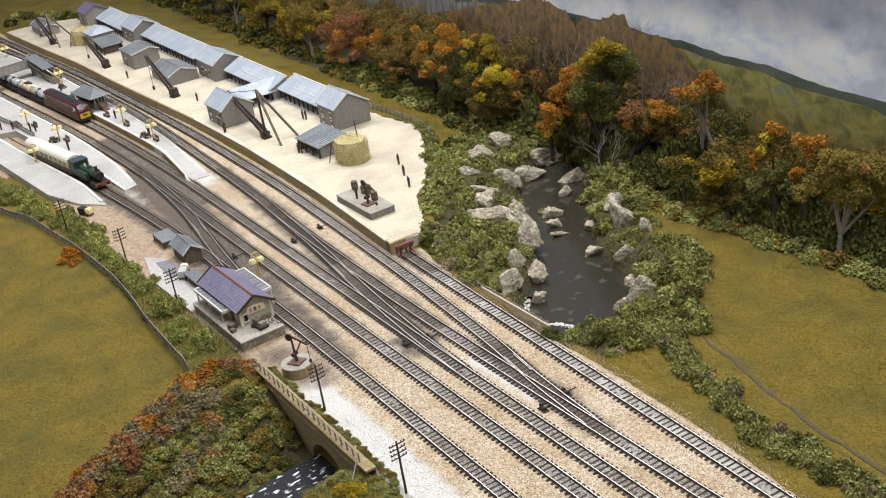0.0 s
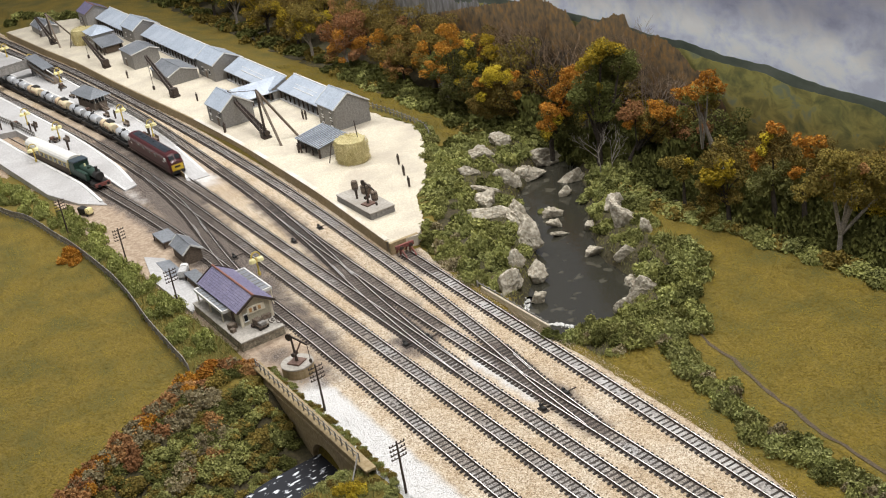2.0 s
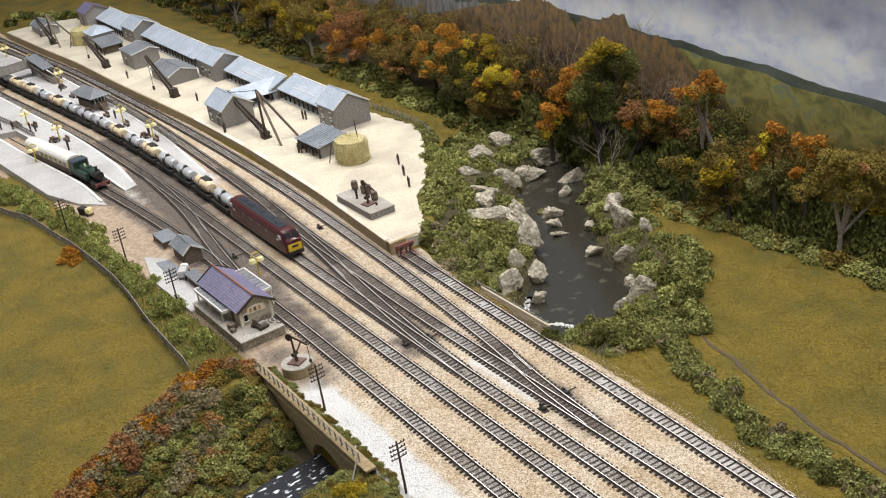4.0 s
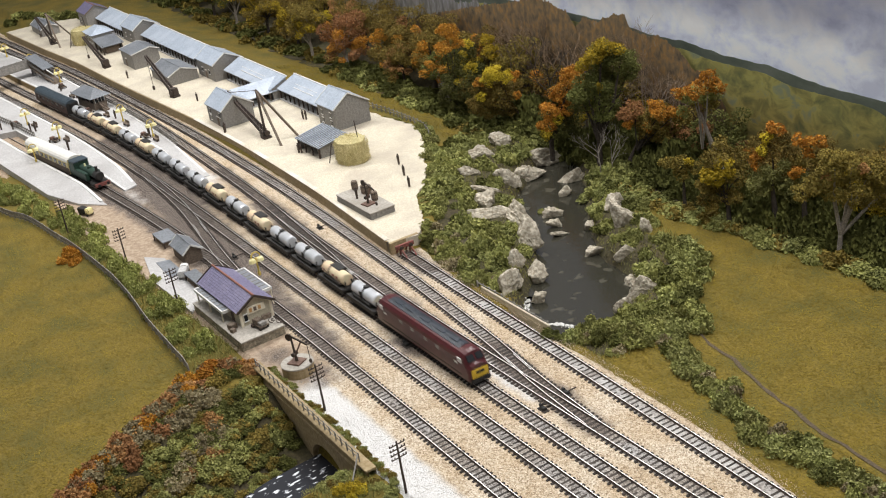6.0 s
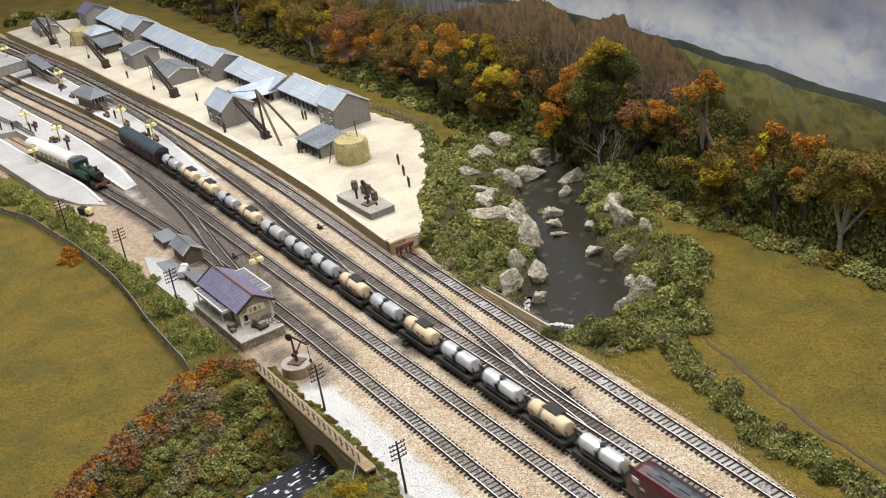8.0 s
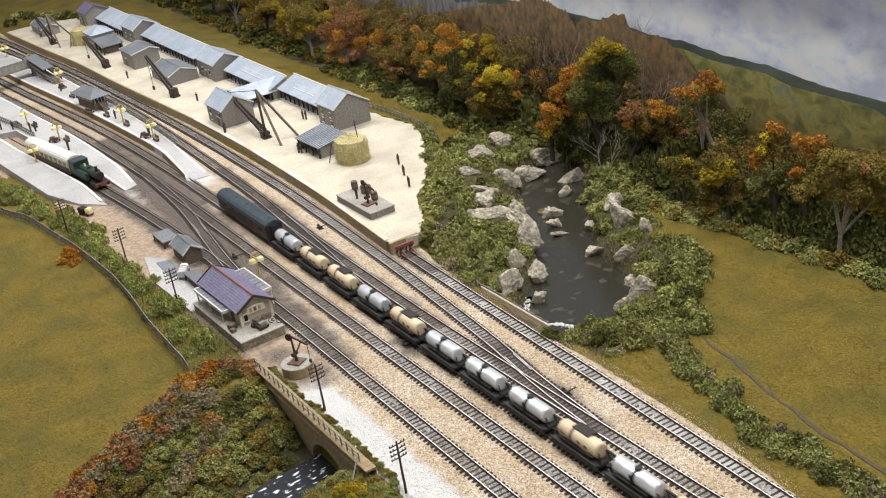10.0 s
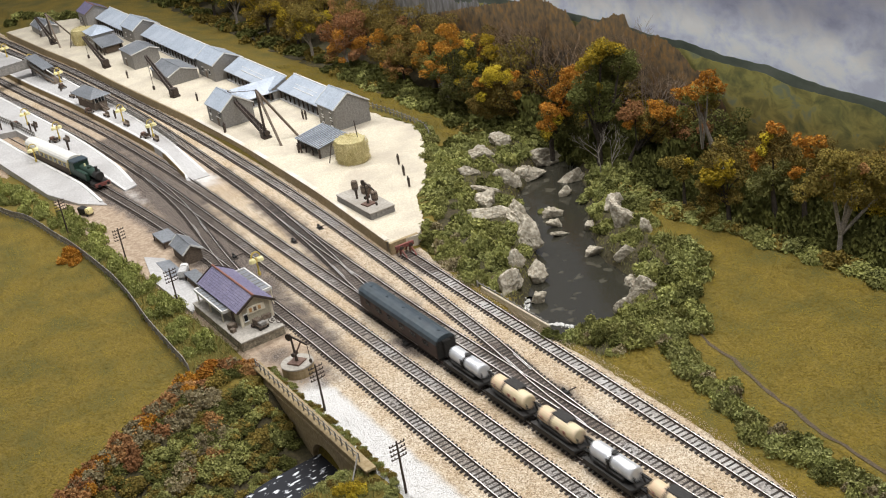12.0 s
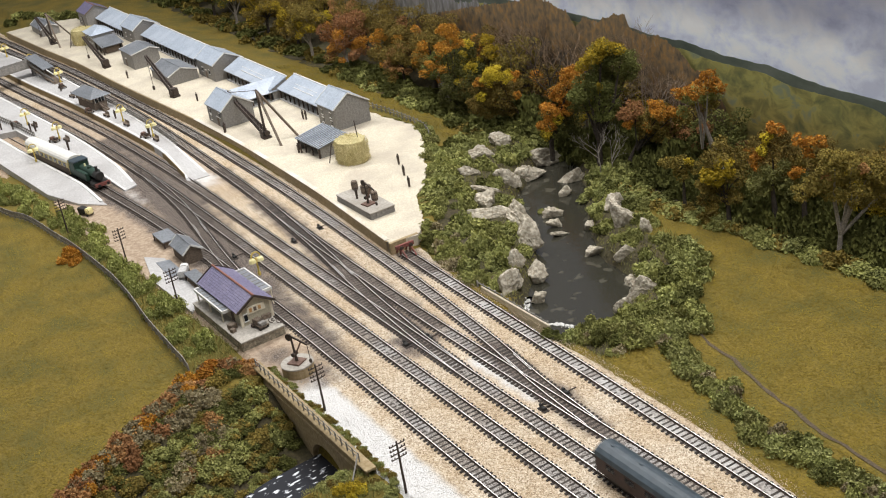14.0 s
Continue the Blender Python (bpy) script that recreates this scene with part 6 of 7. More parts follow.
def bush(x, y, s, material, where, z=None, flat=1.0):
    """A bush as a thing of its own, or, past the limit, added to the joined thicket."""
    global bush_count
    if 80 < y < 300 and any(math.hypot(x - r[0] - 5, y - r[1] + 3) < r[2] * 0.8 + 6 for r in LEFT_BANK_ROCKS + RIGHT_BANK_ROCKS):
        return None
    z = ground_z(x, y) if z is None else z
    me = bush_mesh(material, brng.randrange(4), 0.9 if bush_count < BUSH_LIMIT else (0.9 if y < -100 else 1.15 if x > -860 else 1.5))
    m = at(x, y, z - 0.8, brng.uniform(-180, 180)) @ Matrix.Diagonal((s, s * brng.uniform(0.85, 1.15), s * flat * brng.uniform(0.85, 1.2), 1))
    bush_count += 1
    if bush_count > BUSH_LIMIT:
        co = np.empty(len(me.vertices) * 3)
        me.vertices.foreach_get("co", co)
        a = np.array(m)
        REST.setdefault(material, []).append(co.reshape(-1, 3) @ a[:3, :3].T + a[:3, 3])
        return None
    ob = new("bush", me)
    ob.matrix_basis = m
    return tagged(ob, BUSH_WORDS[material] + " " + where, "bush", group="bushes " + where)


def along(line, step, spread, size, choices, where, flat=1.0, z=None):
    for x, y in curve_points(line, step):
        bush(x + brng.gauss(0, step * 0.25), y + brng.gauss(0, spread), brng.uniform(*size), brng.choice(choices), where, z, flat)


# lineside hedge and the edges of the pool first
along([(-688, 86), (-665, 90), (-634, 112), (-604, 124), (-575, 122), (-540, 112), (-512, 101), (-485, 99), (-450, 97), (-420, 98), (-393, 98), (-330, 96)], 4.2, 4.6, (0.75, 1.2), [GREEN, LIME, GREEN, DARKGREEN, GREEN, LIME, GREYTWIG], "along the lineside hedge", 1.2)
along([(-680, 106), (-660, 112), (-634, 132), (-606, 146)], 4.5, 8, (0.8, 1.3), [GREEN, LIME, GREEN, DARKGREEN], "along the lineside hedge", 1.2)
for q in ((-687, 312, 0.9), (-680, 310, 0.7), (-694, 314, 0.7), (-686, 306, 0.6)):
    bush(q[0], q[1], q[2], ORANGE, "at the wood's edge", flat=1.4)
for q in ((-1160, -160, 1.2), (-1150, -156, 1.0), (-1142, -160, 0.9), (-1168, -155, 0.9), (-1154, -165, 1.0)):
    bush(q[0], q[1], q[2], ORANGE, "beside the field fence")
along([(-806, -112), (-822, -118), (-834, -134), (-834, -154), (-820, -172), (-806, -192), (-792, -214), (-776, -238), (-752, -268), (-728, -300)], 3.4, 5.5, (0.8, 1.25), [ORANGE, RUSSET, RUSSET, ORANGE, OLIVE, RUSSET, GREYTWIG, GREYTWIG], "along the gully edge", z=-5)
along([(-800, -160), (-788, -180), (-784, -198), (-776, -212)], 4, 6, (0.9, 1.4), [GREYTWIG], "on the gully side", 0.9)
along([(-775, -158), (-762, -172), (-750, -186), (-735, -198)], 4, 7, (0.9, 1.4), [GREYTWIG, GREYTWIG, RUSSET], "on the gully side", 0.9)
along([(-640, -118), (-634, -134), (-628, -152), (-618, -176)], 5, 5, (0.6, 0.9), [GREEN, LIME, OLIVE], "on the gully bank", 0.7)
along([(-632, -112), (-606, -114), (-588, -118), (-560, -124)], 5, 4, (0.4, 0.7), [GREEN, LIME, OLIVE], "on the gully bank", 0.7)
for q in ((-618, -129, 0.75), (-612, -124, 0.6), (-622, -136, 0.65), (-608, -133, 0.5)):
    bush(q[0], q[1], q[2], YELLOW, "on the gully bank", z=-4)
along([(-915, 108), (-885, 98), (-840, 92), (-800, 90), (-770, 90)], 8, 4, (0.7, 1.1), [GREEN, DARKGREEN, GREYTWIG, GREEN], "beside the siding", 0.85)
along([(-1160, 246), (-1100, 228), (-1040, 195), (-1000, 172), (-960, 144), (-930, 124)], 8, 4, (0.8, 1.2), [GREEN, LIME, GREEN], "along the yard edge", 0.85)
for x, y in YARD_EDGE[:62:2]:
    bush(x + 3, y + 3, brng.uniform(0.3, 0.55), brng.choice([LIME, GREEN]), "along the yard edge", z=YARD_TOP - 2.5)
# thicket on the banks of the pool
count = 0
while count < 640:
    x, y = brng.uniform(-1130, -610), brng.uniform(84, 330)
    d = pond_distance(x, y)
    if d < 9 or d > 105:
        continue
    left_side = y - 85 < -(x + 690) * 0.62 + 40
    if left_side and (y < lerp_line([(-1160, 250), (-1110, 236), (-1010, 180), (-925, 126), (-890, 100), (-800, 92), (-690, 92)], x)):
        continue
    if not left_side and d > 56 + 8 * fnoise(x, y, 30):
        continue
    bush(x, y, brng.uniform(0.5, 1.1), brng.choice([GREEN, GREEN, LIME, LIME, GREEN, DARKGREEN] + ([GREYTWIG] if y < 120 else [])), "round the pool", flat=brng.uniform(0.9, 1.5))
    count += 1
along([(-880, 272), (-836, 284), (-766, 284), (-720, 298), (-658, 300), (-600, 304), (-520, 310), (-420, 315)], 6, 5, (0.9, 1.4), [GREEN, LIME, OLIVE, GREEN], "below the autumn trees", 0.85)
along([(-860, 284), (-790, 292), (-720, 306), (-640, 310)], 8, 6, (0.9, 1.3), [GREEN, OLIVE, DARKGREEN], "below the autumn trees", 0.85)
along([(-1500, 306), (-1440, 304), (-1380, 305), (-1320, 305), (-1250, 303), (-1190, 303), (-1130, 296), (-1080, 285)], 6, 8, (1.0, 1.6), [DARKGREEN, DARKGREEN, GREEN, OLIVE], "below the autumn trees", 0.9)
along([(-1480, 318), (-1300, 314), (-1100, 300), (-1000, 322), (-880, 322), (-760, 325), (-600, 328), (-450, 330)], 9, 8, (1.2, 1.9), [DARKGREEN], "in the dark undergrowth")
along([(-2500, 330), (-2100, 318), (-1800, 312), (-1520, 312)], 12, 8, (1.2, 1.9), [DARKGREEN, OLIVE], "in the dark undergrowth")
along([(-2360, 85), (-2280, 120), (-2220, 150), (-2160, 190)], 10, 9, (1.0, 1.7), [DARKGREEN, GREEN], "at the yard's distant end")
# Extra bushes, kept to dark green to stand in for shade below the crowns.
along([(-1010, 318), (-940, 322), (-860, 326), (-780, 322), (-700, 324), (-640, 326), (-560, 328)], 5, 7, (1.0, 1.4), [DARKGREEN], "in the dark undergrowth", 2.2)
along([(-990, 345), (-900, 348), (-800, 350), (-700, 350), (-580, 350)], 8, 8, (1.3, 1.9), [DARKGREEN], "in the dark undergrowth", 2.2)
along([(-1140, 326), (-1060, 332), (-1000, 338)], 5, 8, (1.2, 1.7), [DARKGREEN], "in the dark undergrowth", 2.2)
along([(-690, 215), (-655, 188), (-625, 168), (-606, 160)], 4, 6, (0.8, 1.2), [GREEN, LIME, GREEN, DARKGREEN], "along the lineside hedge", 1.2)
along([(-764, -117), (-742, -124), (-724, -138), (-714, -160), (-700, -185)], 4, 4, (0.6, 1.0), [GREEN, OLIVE, DARKGREEN], "on the gully side", 0.9)
for q in ((-890, 232, 0.6), (-872, 228, 0.6), (-880, 214, 0.5), (-895, 222, 0.5)):
    bush(q[0], q[1], q[2], GREEN, "round the pool", z=-15)
# embankment by the station
along([(-1560, -176), (-1440, -160), (-1356, -150), (-1290, -140), (-1220, -136), (-1140, -131), (-1080, -127), (-1000, -128), (-940, -128), (-880, -132), (-846, -134)], 20, 6.0, (0.85, 1.2), [TUFT], "on the station embankment", 1.6)
along([(-1500, -190), (-1356, -168), (-1290, -153), (-1215, -146), (-1138, -141), (-1068, -137), (-1006, -138), (-945, -141), (-880, -143)], 26, 3, (0.6, 0.85), [TUFT], "on the station embankment", 1.6)
# gully by the bridge
along([(-812, -124), (-816, -146), (-804, -166), (-790, -190), (-776, -214), (-756, -244), (-734, -276)], 5, 5, (0.7, 1.1), [DARKGREEN, RUSSET, OLIVE, DARKGREEN], "on the gully side")
for mats, off in (([DARKGREEN, OLIVE, GREEN], 0), ([DARKGREEN, OLIVE, GREEN], 13), ([GREEN, OLIVE, DARKGREEN], 26), ([OLIVE, GREEN, DARKGREEN], 39), ([DARKGREEN, GREEN, OLIVE], 52)):
    along([(-796 + off, -122), (-790 + off, -150), (-776 + off, -180), (-758 + off, -214), (-736 + off, -250), (-712 + off, -290)], 5, 4, (0.8, 1.3), mats, "on the gully side", 0.7)
along([(-800, -104), (-760, -104), (-720, -104), (-680, -103), (-645, -103), (-600, -105)], 3.2, 1.3, (0.25, 0.42), [LIME, GREEN, OLIVE], "behind the bridge railing", z=-2)
for material, sets in REST.items():
    co = np.concatenate(sets) / K
    tagged(raw("thicket", co, np.arange(len(co)).reshape(-1, 3).tolist(), material), "dense thicket of " + BUSH_WORDS[material].replace(" bush", " bushes"), "bushes", kind="stuff")


def tree(x, y, h, r, main, extra, bark=M_BARK, fork=False, label="", bare=0.3, dens=0.8):
    """Tapered trunk, limbs and a crown of many small flakes in uneven clumps, with patches of a second colour."""
    seed = int(abs(x) * 3 + y)
    rng = np.random.default_rng(seed)
    z = ground_z(x, y)
    th = thing("tree", label, "tree", x, y, z, group="autumn trees of the wood")
    bm = bmesh.new()
    top = h * 0.62
    lean = rng.normal(0, 0.06, 2) * h
    if not fork:
        tube(bm, [(0, 0, -2), (lean[0] * 0.2, lean[1] * 0.2, h * 0.2), (lean[0] * 0.5, lean[1] * 0.5, h * 0.42), (lean[0], lean[1], top + h * 0.15)], [h * 0.032, h * 0.024, h * 0.018, h * 0.005], 7)
    part("trunk", bm if not fork else tube(bm, [(0, 0, -2), (0, 0, h * 0.10)], [h * 0.05, h * 0.045], 7), bark, th)
    clumps, extras = [], []
    limbs = 8 if fork else 7
    for i in range(limbs):
        a = 6.28 * i / limbs + rng.uniform(-0.3, 0.3)
        rr = r * rng.uniform(0.45, 0.85)
        zt = h * rng.uniform(0.42, 0.86)
        start = (0, 0, h * 0.08) if fork else (lean[0] * 0.4, lean[1] * 0.4, h * rng.uniform(0.22, 0.5))
        tip = (math.cos(a) * rr, math.sin(a) * rr, zt)
        mid = tuple(0.5 * (s + t) + rng.normal(0, r * 0.07) for s, t in zip(start, tip))
        part("limb", tube(bmesh.new(), [start, mid, tip], [h * (0.028 if fork else 0.013), h * (0.017 if fork else 0.008), h * 0.003], 6), bark, th)
        q = r * rng.uniform(0.30, 0.5)
        clumps.append((*tip, q, q, q * 0.75))
    for i in range(26):
        a, rr = rng.uniform(0, 6.28), r * math.sqrt(rng.uniform(0, 0.95))
        q = r * rng.uniform(0.15, 0.33)
        zz = h * (bare + 0.12) + (h * (0.93 - bare - 0.12) - q) * rng.uniform(0.1, 1.0) * math.sqrt(max(0.05, 1 - (rr / (r * 1.1)) ** 2))
        (extras if rng.random() < 0.45 else clumps).append((math.cos(a) * rr, math.sin(a) * rr, zz, q, q, q * 0.75))
    clumps.append((0, 0, h * 0.80, r * 0.45, r * 0.45, h * 0.16))
    for zf, w in ((0.66, 0.3), (0.78, 0.24), (0.5, 0.2)):
        extras.append((r * rng.uniform(-0.6, 0.5), -r * rng.uniform(0.4, 0.75), h * zf, r * w, r * w, r * w * 0.9))
    v, f = flakes(rng, clumps, dens * 0.66, 1.1)
    raw("crown", v, f, main, th)
    v, f = flakes(rng, extras, dens * 0.66, 1.05)
    raw("autumn_foliage", v, f, extra, th, "patches of turning autumn leaves")
    return th


def crown_tree(x, y, label, crown, bark=M_BARK, fork=False, root=0):
    """A trunk with a limb to each mass of its crown; a mass is (sideways, height, radius), by leaf colour."""
    rng = np.random.default_rng(int(abs(x) + y))
    th = thing("tree", label, "tree", x, y, -5, group="autumn trees of the wood")
    every = [q for masses in crown.values() for q in masses]
    mu, mz = sum(q[0] for q in every) / len(every), sum(q[1] for q in every) / len(every)
    side = Vector((0.465, 0.885, 0))
    thick = 0.018 * max(q[1] for q in every) + 0.7
    head = side * mu * (0.15 if fork else 0.75) + Vector((0, 0, mz * (0.3 if fork else 0.8)))
    part("trunk", tube(bmesh.new(), [side * root - Vector((0, 0, 3)), side * (mu * 0.05 + root * 0.6) + Vector((0, 0, head.z * 0.4)), head], [thick * 1.2, thick, thick * (0.8 if fork else 0.4)], 8), bark, th)
    foot = head if fork else head * 0.55
    for masses, material in zip(crown.values(), crown):
        clumps = []
        for u, z, r in masses:
            out = Vector((0.885, -0.465, 0)) * (r * 1.1 + 2 if material in (YELLOW, ORANGE, RUSSET) else 0)
            tip = side * u + out + Vector((rng.normal(0, r * 0.4), rng.normal(0, r * 0.4), z))
            clumps.append((*tip, r * 0.85, r * 0.85, r * 0.8))
            for k in range(7):
                d = rng.normal(size=3)
                d /= np.linalg.norm(d)
                q = r * rng.uniform(0.28, 0.5)
                clumps.append((tip.x + d[0] * r * 0.9, tip.y + d[1] * r * 0.9, tip.z + d[2] * r * 0.8, q, q, q * 0.8))
            if r >= 11 if fork else r > 8:
                mid = (foot + tip) / 2 + Vector((rng.normal(0, 2), rng.normal(0, 2), 3))
                part("limb", tube(bmesh.new(), [foot, mid, tip], [thick * (0.75 if fork else 0.4), thick * (0.5 if fork else 0.3), 0.3], 6), bark, th)
        v, f = flakes(rng, clumps, 0.5, 1.0)
        raw("crown", v, f, material, th, BUSH_WORDS[material].replace("bush", "foliage").replace("clump foliage ", ""))
    return th


crown_tree(-909, 305, "tall dark green tree turning yellow at the top", {DARKGREEN: [(20, 103, 21), (29, 85, 17), (10, 113, 16), (14, 79, 20), (-1, 90, 15), (31, 109, 15), (-11, 72, 13), (5, 66, 13), (35, 95, 11)], YELLOW: [(14, 128, 11), (1, 122, 10), (24, 122, 8), (-6, 114, 8), (2, 89, 5)]}, fork=True)
crown_tree(-979, 298, "slender tree with orange and yellow leaves down one side", {ORANGE: [(23, 86, 13), (12, 70, 11), (26, 91, 9), (5, 54, 10), (19, 54, 9), (-1, 40, 9)], DARKGREEN: [(26, 62, 15), (26, 38, 13), (8, 32, 13), (19, 28, 10)], YELLOW: [(7, 44, 7), (-1, 32, 7)]})
crown_tree(-1061, 325, "rounded olive tree tipped with yellow and orange", {OLIVE: [(-40, 49, 16), (-23, 59, 16), (-12, 47, 12), (-47, 41, 12), (-29, 36, 15), (-17, 32, 11), (-56, 39, 11)], YELLOW: [(-24, 77, 10), (-33, 72, 8), (-15, 71, 7), (-42, 53, 6)], ORANGE: [(-7, 67, 6), (-46, 68, 6), (-8, 47, 5)]})
crown_tree(-1166, 345, "slender yellow-green tree with a narrow crown", {OLIVE: [(3, 66, 9), (16, 65, 9), (9, 51, 10), (5, 35, 9)], YELLOW: [(12, 83, 8), (8, 72, 9), (13, 58, 8)]})
crown_tree(-1176, 302, "dark green tree with orange leaves at the top", {DARKGREEN: [(7, 65, 14), (0, 40, 15), (9, 25, 13), (2, 12, 14), (19, 13, 12)], YELLOW: [(24, 86, 6), (23, 56, 9), (14, 43, 8)], ORANGE: [(12, 101, 9), (3, 87, 10), (0, 105, 9), (17, 89, 7)]})
crown_tree(-794, 335, "spreading tree with orange top leaves and a pale leaning trunk", {GREEN: [(-5, 97, 9), (13, 91, 9), (5, 98, 8), (-17, 97, 7), (20, 90, 7), (-11, 80, 6)], ORANGE: [(4, 111, 9), (-9, 106, 9), (16, 102, 7), (-20, 102, 6)], OLIVE: [(17, 79, 8), (2, 87, 7)]}, bark=M_PALEBARK, root=22)
crown_tree(-875, 315, "low spreading tree with russet and orange leaves", {OLIVE: [(23, 55, 13), (11, 49, 11), (36, 50, 11), (27, 40, 10), (47, 56, 9)], ORANGE: [(-1, 57, 5), (32, 64, 10), (25, 71, 7), (42, 60, 7), (17, 50, 6)], RUSSET: [(8, 71, 9), (0, 70, 7), (3, 60, 6)]})
crown_tree(-725, 300, "rounded olive tree with bright yellow leaves", {OLIVE: [(1, 68, 10), (8, 59, 10), (-9, 64, 10), (7, 44, 11), (-6, 36, 10), (-20, 41, 9), (3, 26, 9), (-16, 27, 9)], YELLOW: [(-7, 59, 8), (-14, 53, 8), (-10, 46, 7), (-21, 52, 6), (0, 50, 5)]})
crown_tree(-779, 298, "low olive tree at the wood's edge", {OLIVE: [(-8, 46, 7), (2, 42, 9), (11, 38, 7), (-2, 33, 7)], YELLOW: [(4, 47, 4)]})
crown_tree(-686, 315, "green tree with orange and yellow upper leaves", {GREEN: [(-13, 56, 8), (-2, 49, 9), (-11, 42, 8), (7, 39, 8), (-18, 48, 7), (6, 57, 7), (14, 30, 7)], OLIVE: [(0, 85, 9), (9, 81, 7), (-3, 73, 8), (11, 68, 7)], ORANGE: [(-5, 96, 5), (-15, 73, 4), (3, 93, 6), (-17, 63, 4)], YELLOW: [(-7, 88, 5), (-12, 78, 5)]})
crown_tree(-660, 322, "green tree with orange outer leaves", {OLIVE: [(8, 65, 7), (3, 44, 9), (-3, 67, 5)], ORANGE: [(0, 84, 7), (9, 85, 6), (-5, 89, 5), (-8, 62, 6), (4, 76, 5)], GREEN: [(-1, 55, 6), (-11, 49, 6)]})
crown_tree(-615, 312, "spreading olive tree with a pale forked trunk", {OLIVE: [(-1, 84, 11), (10, 77, 11), (-10, 76, 10), (21, 71, 11), (-17, 68, 9), (-1, 68, 11), (12, 63, 11), (29, 60, 11), (-24, 60, 8), (-8, 57, 8), (7, 54, 9), (25, 49, 10), (34, 45, 9), (47, 57, 13)], RUSSET: [(21, 76, 5), (-12, 73, 4)]}, bark=M_PALEBARK, fork=True)
tree(-1462, 314, 84, 29, RUSSET, ORANGE, label="feathery russet tree with fine branches", bark=M_PALEBARK, bare=0.1)
tree(-1562, 309, 84, 27, OLIVE, YELLOW, bark=M_PALEBARK, label="olive tree with a bare pale trunk", bare=0.4)
tree(-1374, 340, 78, 28, OLIVE, ORANGE, label="olive tree with orange upper leaves", bare=0.1)
tree(-1322, 322, 66, 24, OLIVE, RUSSET, label="dense brown-olive tree in the wood", bare=0.1)
tree(-1276, 340, 80, 28, OLIVE, ORANGE, label="olive tree with orange upper leaves", bare=0.15)
tree(-1226, 322, 70, 22, DARKGREEN, ORANGE, label="dark green tree with orange tips", bare=0.3, bark=M_PALEBARK)
tree(-1180, 334, 84, 24, DARKGREEN, YELLOW, label="dark green tree turning yellow", bare=0.2)
tree(-1145, 310, 62, 20, DARKGREEN, OLIVE, label="dense dark green tree", bare=0.1)
tree(-1640, 324, 88, 30, OLIVE, YELLOW, label="olive tree turning yellow", bare=0.1)
tree(-1735, 318, 92, 32, OLIVE, YELLOW, label="olive tree turning yellow", bare=0.15)
tree(-1845, 312, 92, 30, DARKGREEN, YELLOW, bark=M_PALEBARK, label="green tree with a pale leaning trunk", bare=0.35)
tree(-1955, 318, 96, 32, DARKGREEN, OLIVE, label="dense dark green tree", bare=0.15)
tree(-2080, 330, 98, 36, DARKGREEN, OLIVE, label="dense dark green tree", bare=0.15)
trng = random.Random(8)
for i, x in enumerate(range(-2240, -540, 62)):
    tree(x + trng.uniform(-12, 12), 366 + trng.uniform(-6, 10), trng.uniform(72, 96) if x < -1100 else trng.uniform(50, 66), trng.uniform(24, 31), trng.choice([OLIVE, DARKGREEN, OLIVE]), trng.choice([ORANGE, YELLOW, OLIVE, RUSSET]), label="brownish autumn tree deep in the wood", bare=0.06, dens=0.6)


M_TWIG = mat("russet_twig_bark", (0.17, 0.12, 0.08), (0.32, 0.22, 0.13), 3, 0.95, bump=0.2)


def bare_tree(x, y, h, material, label):
    """A leafless tree of forking twigs."""
    rng = random.Random(int(x * 5 + h))
    th = thing("bare_tree", label, "tree", x, y, ground_z(x, y), group="leafless trees of the wood")
    trunk, twigs = bmesh.new(), bmesh.new()
    def grow(bm, a, d, length, rad, depth):
        b = a + d * length
        tube(bm if depth < 2 else twigs, [a, (a + b) / 2 + Vector((rng.gauss(0, 1), rng.gauss(0, 1), 0)) * length * 0.05, b], [rad, rad * 0.8, rad * 0.6], 5 if depth < 2 else 3, caps=False)
        if depth < 4:
            for k in range(3 if depth else 4):
                nd = (d + Vector((rng.gauss(0, 0.42), rng.gauss(0, 0.42), rng.gauss(0.05, 0.25)))).normalized()
                grow(bm, a + (b - a) * rng.uniform(0.55, 1.0), nd, length * rng.uniform(0.5, 0.72), rad * 0.55, depth + 1)
    grow(trunk, Vector((0, 0, -2)), Vector((0.03, 0, 1)).normalized(), h * 0.40, h * 0.010, 0)
    part("trunk", trunk, material, th)
    part("twig_spray", twigs, material, th)
    return th


for x, y, h in ((-1020, 330, 105), (-1050, 345, 112), (-1080, 350, 118), (-960, 345, 112), (-940, 330, 90), (-865, 352, 100), (-890, 350, 104), (-1130, 352, 105), (-1000, 352, 116)):
    bare_tree(x, y + 8, h * 1.05, M_BARK if int(x) % 3 == 0 else M_TIMBER, "leafless brown tree with fine twigs")
for i in range(19):
    bare_tree(-1190 + i * 18 + trng.uniform(-6, 6), trng.uniform(372, 388), trng.uniform(108, 132) - 34 * smooth01(-960, -850, -1190 + i * 18), M_TWIG, "leafless russet tree against the backscene")
for x, y, h in ((-893, 292, 70), (-1190, 306, 60), (-880, 298, 62)):
    bare_tree(x, y, h, M_PALEBARK, "leafless pale grey tree with forking limbs")

